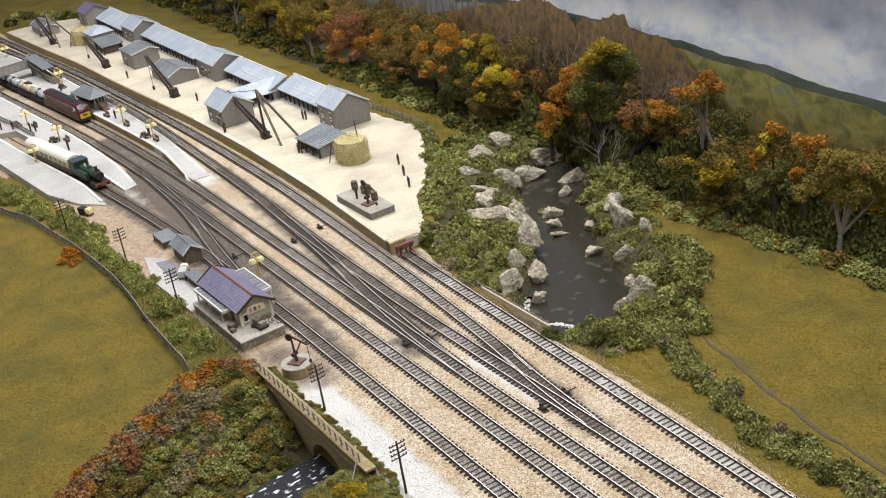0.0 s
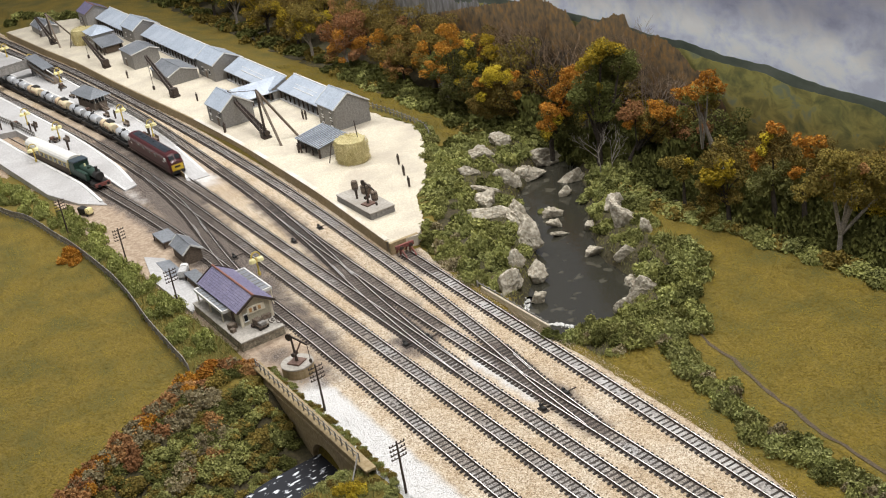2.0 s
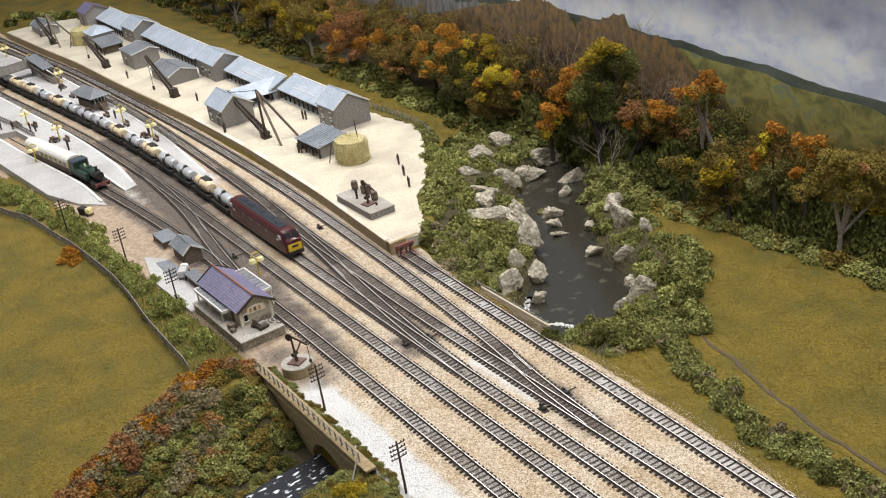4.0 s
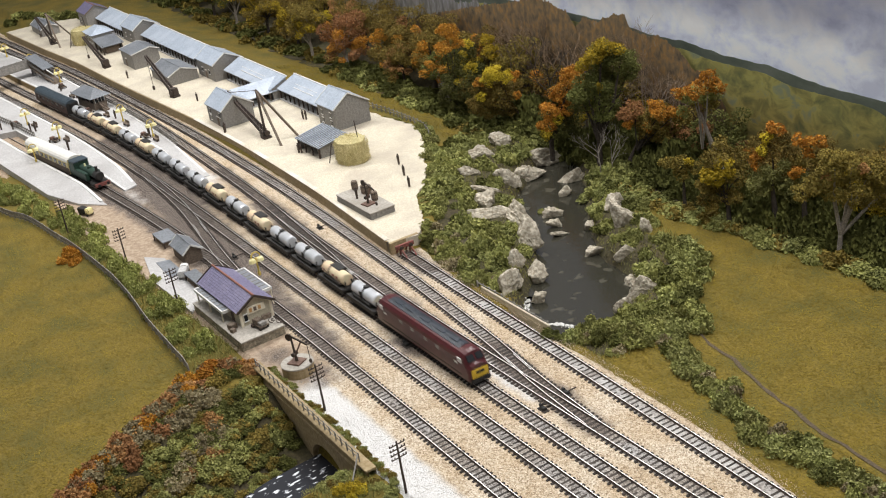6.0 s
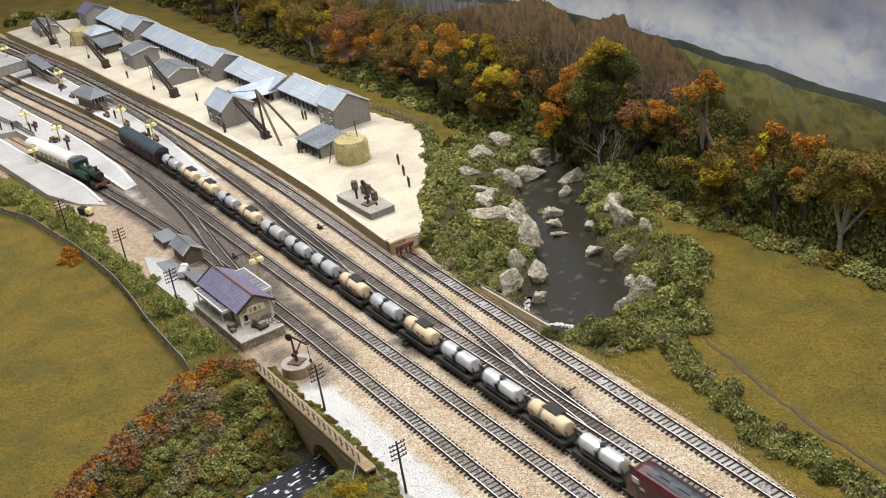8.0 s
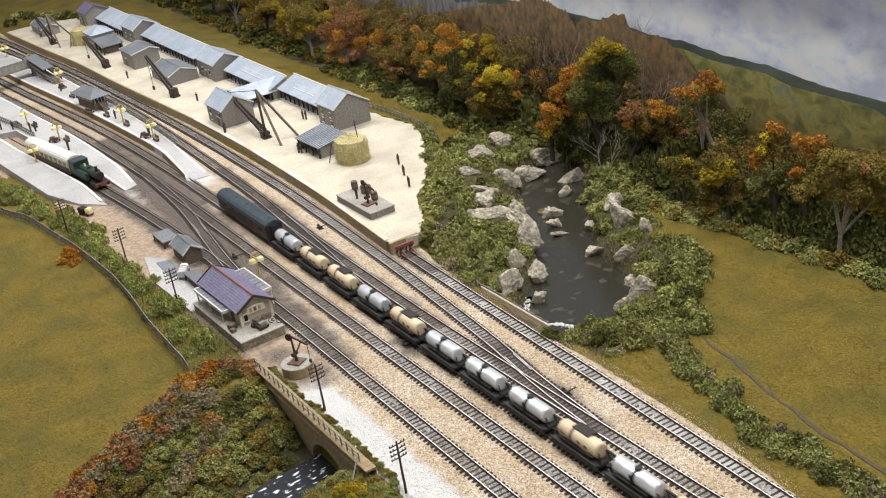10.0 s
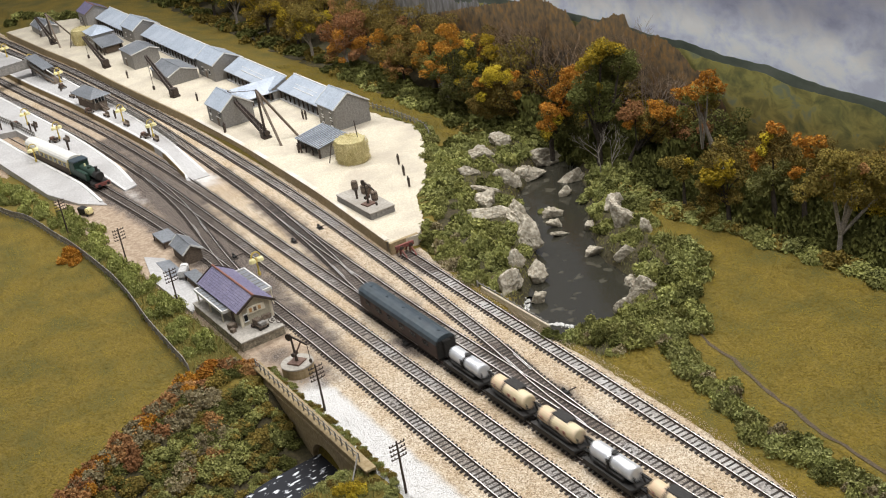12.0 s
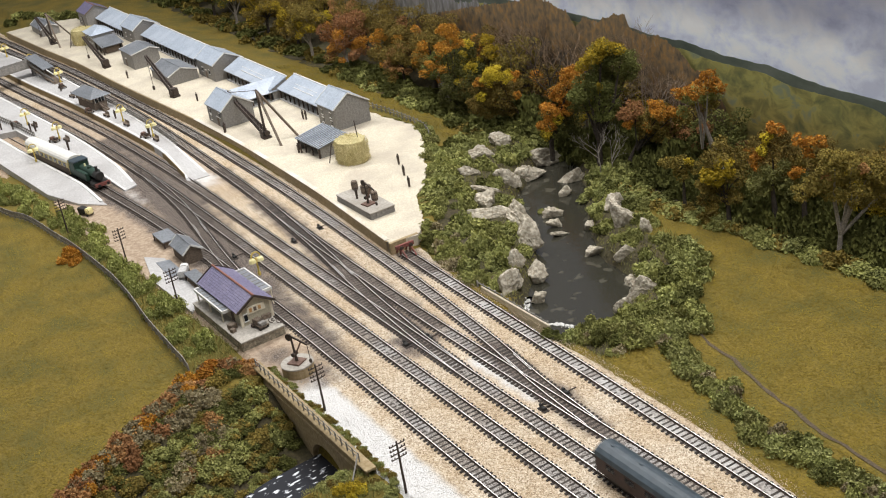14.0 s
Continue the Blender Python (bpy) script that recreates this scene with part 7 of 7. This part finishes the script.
# ---- grass ----
def blades(name, n, x0, x1, y0, y1, keep, material, label, h=(2.0, 4.0), seed=3):
    rng = np.random.default_rng(seed)
    xs, ys = rng.uniform(x0, x1, n), rng.uniform(y0, y1, n)
    verts, faces = [], []
    hh, aa, ll = rng.uniform(*h, n), rng.uniform(0, 6.28, n), rng.uniform(1.6, 3.4, n)
    for i in range(n):
        x, y = xs[i], ys[i]
        if not keep(x, y):
            continue
        z = ground_z(x, y) + 0.25
        c, s = math.cos(aa[i]), math.sin(aa[i])
        b = len(verts)
        verts += [(x + 0.28 * s, y - 0.28 * c, z), (x + ll[i] * c, y + ll[i] * s, z + hh[i]), (x - 0.28 * s, y + 0.28 * c, z)]
        faces.append((b, b + 1, b + 2))
    ob = raw(name, verts, faces, material)
    return tagged(ob, label, "grass", kind="stuff")


fence_y = lambda x: lerp_line([(-1560, -212), (-1356, -184), (-1294, -168), (-1215, -159), (-1138, -152), (-1006, -149), (-891, -154), (-843, -155), (-810, -180), (-776, -236), (-740, -275), (-700, -330)], x)
path_y = lambda x: lerp_line([(-610, 158), (-589, 151), (-561, 147.5), (-522, 136.5), (-492, 131.5), (-460, 124), (-438, 123), (-406, 120), (-300, 114)], x)
blades("field_grass", 34000, -1420, -720, -335, -148, lambda x, y: y < fence_y(x) - 2, BLADES, "dry olive static grass of the field", (0.1, 0.5), 3)
blades("meadow_grass", 42000, -790, -340, 70, 315, lambda x, y: y > bed_high(x) + 1 and pond_distance(x, y) > 24 and not (x > -605 and abs(y - path_y(x)) < 3.2), BLADES, "dry olive static grass of the meadow", (0.1, 0.5), 4)
blades("rear_grass", 15000, -1560, -1040, 225, 300, lambda x, y: y > 246, BLADES, "olive static grass behind the yard", (0.8, 1.7), 5)
blades("bank_grass", 24000, -1500, -600, -150, -106, lambda x, y: x < -846 and y > fence_y(x) + 1 and y < bed_low(x) + 3 or (x > -660 and y < -112), LUSHBLADES, "lush green grass on the bank", (2.0, 4.5), 6)
blades("pool_grass", 26000, -1110, -610, 84, 300, lambda x, y: 2 < pond_distance(x, y) < 60 and not (x < -900 and y < lerp_line([(-1160, 246), (-1110, 228), (-1010, 172), (-925, 118), (-900, 95)], x)), LUSHBLADES, "tufted green grass on the banks of the pool", (2.0, 4.5), 7)

xs = np.arange(-604, -300, 4.0)
verts, faces = [], []
for i, x in enumerate(xs):
    y = path_y(x) + 1.5 * fnoise(x, 0, 15)
    w = 1.25 + 0.9 * fnoise(x, 3, 10)
    for o in (-w, 0, w):
        verts.append((x, y + o, ground_z(x, y + o) + 0.5))
for i in range(len(xs) - 1):
    for j in range(2):
        faces.append((i * 3 + j, i * 3 + 3 + j, i * 3 + 4 + j, i * 3 + 1 + j))
tagged(raw("footpath", verts, faces, M_PATH), "narrow trodden grey footpath across the meadow", "path", kind="structure")

# ---- loose stones of the ballast ----
def stones(name, n, x0, x1, inside, z, material, label, size=(0.25, 0.5), seed=1):
    rng = np.random.default_rng(seed)
    xs, ts = rng.uniform(x0, x1, n), rng.random(n)
    span = np.array([inside(x) for x in xs])
    ys = span[:, 0] + (span[:, 1] - span[:, 0]) * ts
    hidden = in_grime(xs, ys) & (seed == 1)
    verts, faces = [], []
    for i in range(n):
        y = ys[i]
        r, a = rng.uniform(*size), rng.uniform(0, 6.28)
        if hidden[i]:
            continue
        b = len(verts)
        for k in range(3):
            verts.append((xs[i] + r * math.cos(a + 2.1 * k), y + r * math.sin(a + 2.1 * k), z - 0.25))
        verts.append((xs[i] + rng.normal(0, 0.12), y + rng.normal(0, 0.12), z + r * 0.75))
        faces += [(b, b + 1, b + 3), (b + 1, b + 2, b + 3), (b + 2, b, b + 3)]
    return tagged(raw(name, verts, faces, material), label, "gravel", kind="stuff")


STONE_MAT = leaf_mat("loose_beige_stone", [(0.38, 0.29, 0.20), (0.58, 0.48, 0.36), (0.72, 0.62, 0.48), (0.48, 0.37, 0.26)], 0, 0)
CHALK_MAT = leaf_mat("loose_white_stone", [(0.48, 0.46, 0.42), (0.66, 0.64, 0.61), (0.76, 0.74, 0.71)], 0, 0)
stones("loose_ballast", 42000, -1000, -380, lambda x: (-70, bed_high(x) + 4 if x > -860 else 60), -2.1, STONE_MAT, "loose beige ballast stones")
stones("loose_chippings", 2500, -768, -540, lambda x: (bed_low(x) + 6, -79), -1.9, CHALK_MAT, "loose white chippings", (0.2, 0.38), seed=2)

# ---- baseboard and hall ----
fascia = part("baseboard", boxed(-2960, -150, -446, 411, -130, -70), M_BASEBOARD)
tagged(fascia, "dark plywood baseboard below the model landscape", "baseboard", kind="structure")
trestle = thing("trestle", "dark timber trestle carrying the baseboard", "trestle", -2700, 0, -1100, group="trestles below the baseboard")
for y in (-400, 360):
    part("leg", boxed(-22, 22, y - 22, y + 22, 0, 970, 2), M_BASEBOARD, trestle)
part("cross_rail", boxed(-15, 15, -378, 338, 180, 230, 2), M_BASEBOARD, trestle)
part("top_rail", boxed(-22, 22, -378, 338, 900, 969, 2), M_BASEBOARD, trestle)
for x in (-1900, -1150, -400):
    copy_thing(trestle, at(x, 0, -1100))
floor = part("floor", boxed(-4200, 1200, -2200, 1400, -1120, -1100), M_HALLFLOOR)
tagged(floor, "brown boarded hall floor", "floor", kind="structure")
wall = part("wall_north", boxed(-4200, 1200, 1300, 1400, -1100, 1400), M_HALL)
tagged(wall, "plain plastered hall wall", "wall", kind="structure")


# ---- rolling stock ----
def wheelset(th, x, r=2.6):
    for s in (-4.6, 4.6):
        part("wheel", tube(bmesh.new(), [(x, s - 0.7, r), (x, s + 0.7, r)], r, 14), M_BLACK, th)


def loft(bm, sections):
    """A closed skin through sections (x, [(y, z), ...])."""
    rings = [[bm.verts.new((x, y, z)) for y, z in prof] for x, prof in sections]
    n = len(rings[0])
    for a, b in zip(rings, rings[1:]):
        for i in range(n):
            bm.faces.new((a[i], a[(i + 1) % n], b[(i + 1) % n], b[i]))
    bm.faces.new(rings[0][::-1])
    bm.faces.new(rings[-1])
    return bm


def diesel():
    th = thing("diesel_locomotive", "maroon diesel locomotive with a sooty roof and yellow nose panel", "locomotive")
    def prof(top, half, low=4.0):
        return [(-half, low), (half, low), (half, top - 6), (half * 0.93, top - 3.6), (half * 0.72, top - 1.4), (half * 0.35, top - 0.3), (0, top), (-half * 0.35, top - 0.3), (-half * 0.72, top - 1.4), (-half * 0.93, top - 3.6), (-half, top - 6)]
    body = part("body", loft(bmesh.new(), [(-69, prof(16.5, 7.8)), (-66.5, prof(17.5, 8.7)), (-62, prof(24.0, 8.8)), (-58, prof(24.8, 8.9)), (58, prof(24.8, 8.9)), (62, prof(24.0, 8.8)), (66.5, prof(17.5, 8.7)), (69, prof(16.5, 7.8))]), M_MAROON, th)
    part("roof", loft(bmesh.new(), [(x, [(-4.9, 22.8), (4.9, 22.8), (4.7, 24.3), (2.5, 25.0), (0, 25.3), (-2.5, 25.0), (-4.7, 24.3)]) for x in (-52, 52)]), M_ROOFDARK, th, "sooty blue-black roof")
    for x in (-40, -24, 0, 22, 40):
        part("roof_panel", boxed(x - 5, x + 5, -2.2, 2.2, 24.9, 25.6, 0.3), M_ROOFDARK, th)
    for s in (-1, 1):
        part("nose_panel", boxed(*sorted((s * 68.4, s * 69.4)), -6.8, 6.8, 6.0, 13.0, 0.2), M_YELLOW, th, "yellow warning panel with a dark number box")
        part("number_box", boxed(*sorted((s * 69.3, s * 69.7)), -3.2, 3.2, 9.4, 11.4), M_BLACK, th)
        for y in (-3.6, 3.6):
            bm = bmesh.new()
            vs = [bm.verts.new(q) for q in ((s * 66.3, y - 2.9, 18.4), (s * 66.3, y + 2.9, 18.4), (s * 63.4, y + 2.7, 22.6), (s * 63.4, y - 2.7, 22.6))]
            lo = [bm.verts.new(v.co - Vector((s * 1.6, 0, 0.9))) for v in vs]
            bm.faces.new(vs if s > 0 else vs[::-1])
            for i in range(4):
                bm.faces.new((vs[i], lo[i], lo[(i + 1) % 4], vs[(i + 1) % 4]))
            part("windscreen", bm, M_GLASS, th)
        part("buffer_beam", boxed(*sorted((s * 66, s * 69.6)), -8, 8, 2.2, 5.6, 0.3), M_BLACK, th)
        for y in (-5, 5):
            part("buffer", tube(bmesh.new(), [(s * 69.4, y, 4.6), (s * 71.5, y, 4.6), (s * 71.6, y, 4.6), (s * 72.1, y, 4.6)], [0.7, 0.7, 1.5, 1.5], 10), M_BLACK, th)
        for y in (-8.95, 8.95):
            # White pane: the window's glint is put in as colour.
            part("cab_window", boxed(*sorted((s * 55, s * 60.5)), y - 0.25, y + 0.25, 16.5, 20.2), M_WHITE, th, "cab side window with its glint painted white")
            part("number_plate", boxed(*sorted((s * 50, s * 54)), y - 0.2, y + 0.2, 14, 15.6), M_WHITE, th)
        for y in (-8.92, 8.92):
            for i in range(2):
                part("side_window", boxed(s * (10 + i * 17) - 2.3, s * (10 + i * 17) + 2.3, y - 0.2, y + 0.2, 15.4, 18.2), M_GREYWOOD, th)
        bg = part("bogie", boxed(s * 42 - 17, s * 42 + 17, -7.6, 7.6, 1.4, 5.2, 0.5), M_BLACK, th)
        for a in (-12, 0, 12):
            wheelset(bg, s * 42 + a, 3.2)
    for y in (-8.95, 8.95):
        part("body_stripe", boxed(-58, 58, y - 0.12, y + 0.12, 6.2, 7.2), M_IRON, th)
    part("tank", boxed(-18, 18, -7.5, 7.5, 1.8, 5.2, 0.6), M_BLACK, th)
    return th


def tank_wagon(kind):
    silver = kind == "S"
    th = thing("milk_tank_wagon", "silver milk tank wagon with a dark centre band" if silver else "stained cream milk tank wagon with a dark roof walkway", "wagon", group="milk tank wagons")
    cz, r, h = 11.9, 5.5, 19.5
    prof = [(r * math.cos(2 * math.pi * i / 24), cz + r * math.sin(2 * math.pi * i / 24)) for i in range(24)]
    small = [(0.8 * y, cz + 0.8 * (z - cz)) for y, z in prof]
    mid = [(0.95 * y, cz + 0.95 * (z - cz)) for y, z in prof]
    m = M_SILVER if silver else M_CREAMTANK
    part("barrel", loft(bmesh.new(), [(-h, small), (-h + 0.5, mid), (-h + 1.3, prof), (h - 1.3, prof), (h - 0.5, mid), (h, small)]), m, th, smooth=False)
    band = [(1.04 * y, cz + 1.04 * (z - cz)) for y, z in prof]
    bands = (-0.0,) if silver else (-5.5,)
    for b in bands:
        part("band", loft(bmesh.new(), [(b - 1.1, band), (b + 1.1, band)]), M_BLACK if silver else M_TIMBER, th)
    if silver:
        part("filler_cap", tube(bmesh.new(), [(0, 0, cz + r - 0.5), (0, 0, cz + r + 1.4)], 2.4, 12), M_BLACK, th)
        part("ladder", boxed(-1.0, 1.0, -7.0, -6.1, 6, 16.5, 0.2), M_BLACK, th)
    else:
        part("walkway", boxed(-8, 9, -1.6, 6.2, cz + r - 1.4, cz + r + 0.5, 0.3), M_BLACK, th, "dark roof walkway")
        for u in (-14, 3, 10):
            part("side_mark", boxed(u - 1.4, u + 1.4, -r - 0.15, -r + 0.3, 11.6, 13.8), M_REDIRON, th)
        part("strap", bar(bmesh.new(), (-18, -6.0, 14), (18, -6.0, 9), 0.4, 0.6), M_TIMBER, th)
    part("underframe", boxed(-23.5, 23.5, -7, 7, 4.2, 6.0, 0.2), M_BLACK, th)
    for s in (-7.2, 7.2):
        part("sole_bar", boxed(-23.5, 23.5, s * 1.08 - 0.7, s * 1.08 + 0.7, 2.8, 6.6), M_BLACK, th)
        part("saddle", boxed(-14, 14, s * 0.8 - 1, s * 0.8 + 1, 5.8, 9), M_BLACK, th)
    for a in (-14, 0, 14):
        wheelset(th, a, 3.0)
    for s in (-1, 1):
        part("coupling", bar(bmesh.new(), (s * 23, 0, 4), (s * 28.2, 0, 4), 2.2, 1.2), M_BLACK, th)
        part("end_stay", bar(bmesh.new(), (s * 22.5, -4, 5.5), (s * 20.5, -3, 12), 1.0), M_BLACK, th)
        part("end_stay", bar(bmesh.new(), (s * 22.5, 4, 5.5), (s * 20.5, 3, 12), 1.0), M_BLACK, th)
    return th


def coach(length=121.0):
    th = thing("parcels_coach", "dark maroon bogie coach with a dusty blue-grey roof", "coach")
    hl = length / 2
    part("body", boxed(-hl, hl, -8.4, 8.4, 4.2, 16.6, 0.4), M_COACHSIDE, th)
    roof = [(-8.7, 16.4), (8.7, 16.4), (7.9, 19.0), (5.6, 20.9), (2.8, 22.0), (0, 22.4), (-2.8, 22.0), (-5.6, 20.9), (-7.9, 19.0)]
    part("roof", loft(bmesh.new(), [(-hl - 0.4, roof), (hl + 0.4, roof)]), M_ROOFBLUE, th, "dusty blue-grey curved roof")
    for s in (-1, 1):
        part("end", boxed(*sorted((s * hl, s * (hl + 0.5))), -8.2, 8.2, 4.4, 18.6), M_BLACK, th)
        part("gangway", boxed(*sorted((s * (hl + 0.4), s * (hl + 3))), -3.4, 3.4, 4.6, 18.4, 0.5), M_BLACK, th)
        part("gutter", boxed(-hl, hl, s * 8.5 - 0.25, s * 8.5 + 0.25, 15.9, 16.5), M_ROOFBLUE, th)
        for i in range(6):
            w = part("window", boxed(-50 + i * 18, -42 + i * 18, s * 8.45 - 0.2, s * 8.45 + 0.2, 10.4, 14.2), M_GLASS, th)
        for i in range(3):
            part("double_door", boxed(-38 + i * 36, -28 + i * 36, s * 8.42 - 0.2, s * 8.42 + 0.2, 5.4, 15.4), M_COACHSIDE, th)
        bg = part("bogie", boxed(s * 40 - 12, s * 40 + 12, -7, 7, 1.2, 4.6, 0.4), M_BLACK, th)
        for a in (-8, 8):
            wheelset(bg, s * 40 + a, 3.0)
    for i in range(5):
        part("roof_vent", boxed(-52 + i * 26 - 1, -52 + i * 26 + 1, -1, 1, 22.0, 22.9, 0.2), M_ROOFBLUE, th)
    part("trussing", boxed(-26, 26, -6.5, 6.5, 2.4, 4.6, 0.3), M_BLACK, th)
    return th


def standing_train():
    c = thing("auto_coach", "cream and brown coach with a white roof in the bay platform", "coach", -1443, -94.5, 0, 8.5)
    part("body", boxed(-62, 62, -8.8, 8.8, 4.5, 12, 0.3), M_TIMBER, c)
    part("upper_body", boxed(-62, 62, -8.9, 8.9, 12, 19.5, 0.3), M_COACHCREAM, c)
    roof = [(-9.2, 19.3), (9.2, 19.3), (8.2, 21.9), (6, 23.8), (3, 24.9), (0, 25.2), (-3, 24.9), (-6, 23.8), (-8.2, 21.9)]
    part("roof", loft(bmesh.new(), [(-62.4, roof), (62.4, roof)]), M_COACHROOF, c, "white curved roof")
    for s in (-1, 1):
        for i in range(9):
            part("window", boxed(-56 + i * 13, -48 + i * 13, s * 8.95 - 0.2, s * 8.95 + 0.2, 13, 17.6), M_GLASS, c)
        bg = part("bogie", boxed(s * 42 - 11, s * 42 + 11, -6.6, 6.6, 1.2, 4.8, 0.4), M_BLACK, c)
        wheelset(bg, s * 42 - 7, 3)
        wheelset(bg, s * 42 + 7, 3)
        part("end_panel", boxed(*sorted((s * 62, s * 62.5)), -8.6, 8.6, 5, 22.5), M_COACHCREAM, c)
    t = thing("tank_engine", "small dark green steam tank engine with a red buffer beam", "locomotive", -1346, -80.5, 0, 7.5)
    part("frame", boxed(-32, 32, -7.5, 7.5, 4, 6.4, 0.3), M_BLACK, t)
    for y0, y1 in ((-9, -4.4), (4.4, 9)):
        part("side_tank", boxed(-18, 12, y0, y1, 6.4, 15, 0.6), M_GREENLOCO, t)
    part("boiler", tube(bmesh.new(), [(-16, 0, 14), (28, 0, 14)], 4.8, 20), M_GREENLOCO, t)
    part("smokebox", tube(bmesh.new(), [(22, 0, 14), (31, 0, 14), (31.8, 0, 14)], [5.1, 5.1, 4.2], 20), M_BLACK, t)
    part("chimney", tube(bmesh.new(), [(26, 0, 18), (26, 0, 23), (26, 0, 24.5)], [1.7, 1.5, 2.1], 12), M_BLACK, t)
    part("dome", tube(bmesh.new(), [(6, 0, 18), (6, 0, 20.5), (6, 0, 22)], [2.5, 2.3, 0.9], 14), M_GREENLOCO, t)
    part("safety_valve", tube(bmesh.new(), [(-6, 0, 18), (-6, 0, 21.5)], [1.3, 0.8], 10), M_LAMPGLOW, t)
    part("cab", boxed(-31, -17, -9, 9, 6.4, 22, 0.4), M_GREENLOCO, t)
    part("cab_roof", boxed(-33, -15.5, -9.4, 9.4, 22, 23.4, 0.6), M_ROOFBLUE, t)
    part("bunker", boxed(-36, -31, -8.4, 8.4, 6, 15, 0.5), M_GREENLOCO, t)
    part("buffer_beam", boxed(32, 34, -9, 9, 3, 7, 0.2), M_REDIRON, t, "red buffer beam")
    for y in (-5.2, 5.2):
        part("buffer", tube(bmesh.new(), [(34, y, 5), (36, y, 5), (36.1, y, 5), (36.6, y, 5)], [0.8, 0.8, 1.7, 1.7], 10), M_BLACK, t)
        part("cylinder", tube(bmesh.new(), [(19, y * 1.35, 4.4), (28, y * 1.35, 4.4)], 2.1, 12), M_BLACK, t)
    for a in (-14, 2, 16):
        wheelset(t, a, 4.2)
    wheelset(t, -28, 2.8)


standing_train()

LOCO = diesel()
SILVER_TANK, CREAM_TANK = tank_wagon("S"), tank_wagon("C")
ORDER = "SCSSCSCSSSCSCCS"
PITCH = 55.05
TRAIN, used = [(LOCO, 69.0)], {"S": False, "C": False}
for i, k in enumerate(ORDER):
    src = SILVER_TANK if k == "S" else CREAM_TANK
    TRAIN.append((copy_thing(src, Matrix()) if used[k] else src, 138 + 2.5 + PITCH * (i + 0.5)))
    used[k] = True
TRAIN.append((coach(), 138 + 5 + PITCH * 15 + 62))

MAIN_LINE = curve_points(T3, 3.0)
MAIN_LENGTH = np.concatenate([[0], np.cumsum(np.linalg.norm(np.diff(MAIN_LINE, axis=0), axis=1))])
NOSE_X, NOSE_T, SPEED = -581.0, 6.5, 154.2


def motions():
    """The train rolls along the main track at an even speed."""
    s_nose = float(np.interp(NOSE_X, MAIN_LINE[:, 0], MAIN_LENGTH))
    for ob, back in TRAIN:
        rows = []
        for k in range(29):
            t = k * 0.5
            s = s_nose + SPEED * (t - NOSE_T) - back
            if s > MAIN_LENGTH[-1] - 30:
                x, y, a = MAIN_LINE[-1][0] + s - MAIN_LENGTH[-1], 0.0, 0.0
            else:
                x, y = np.interp(s, MAIN_LENGTH, MAIN_LINE[:, 0]), np.interp(s, MAIN_LENGTH, MAIN_LINE[:, 1])
                x1, y1 = np.interp(s + 18, MAIN_LENGTH, MAIN_LINE[:, 0]), np.interp(s + 18, MAIN_LENGTH, MAIN_LINE[:, 1])
                x0, y0 = np.interp(s - 18, MAIN_LENGTH, MAIN_LINE[:, 0]), np.interp(s - 18, MAIN_LENGTH, MAIN_LINE[:, 1])
                a = math.degrees(math.atan2(y1 - y0, x1 - x0))
            rows.append((t, at(float(x), float(y), 0, a)))
        walk(ob, rows)


motions()
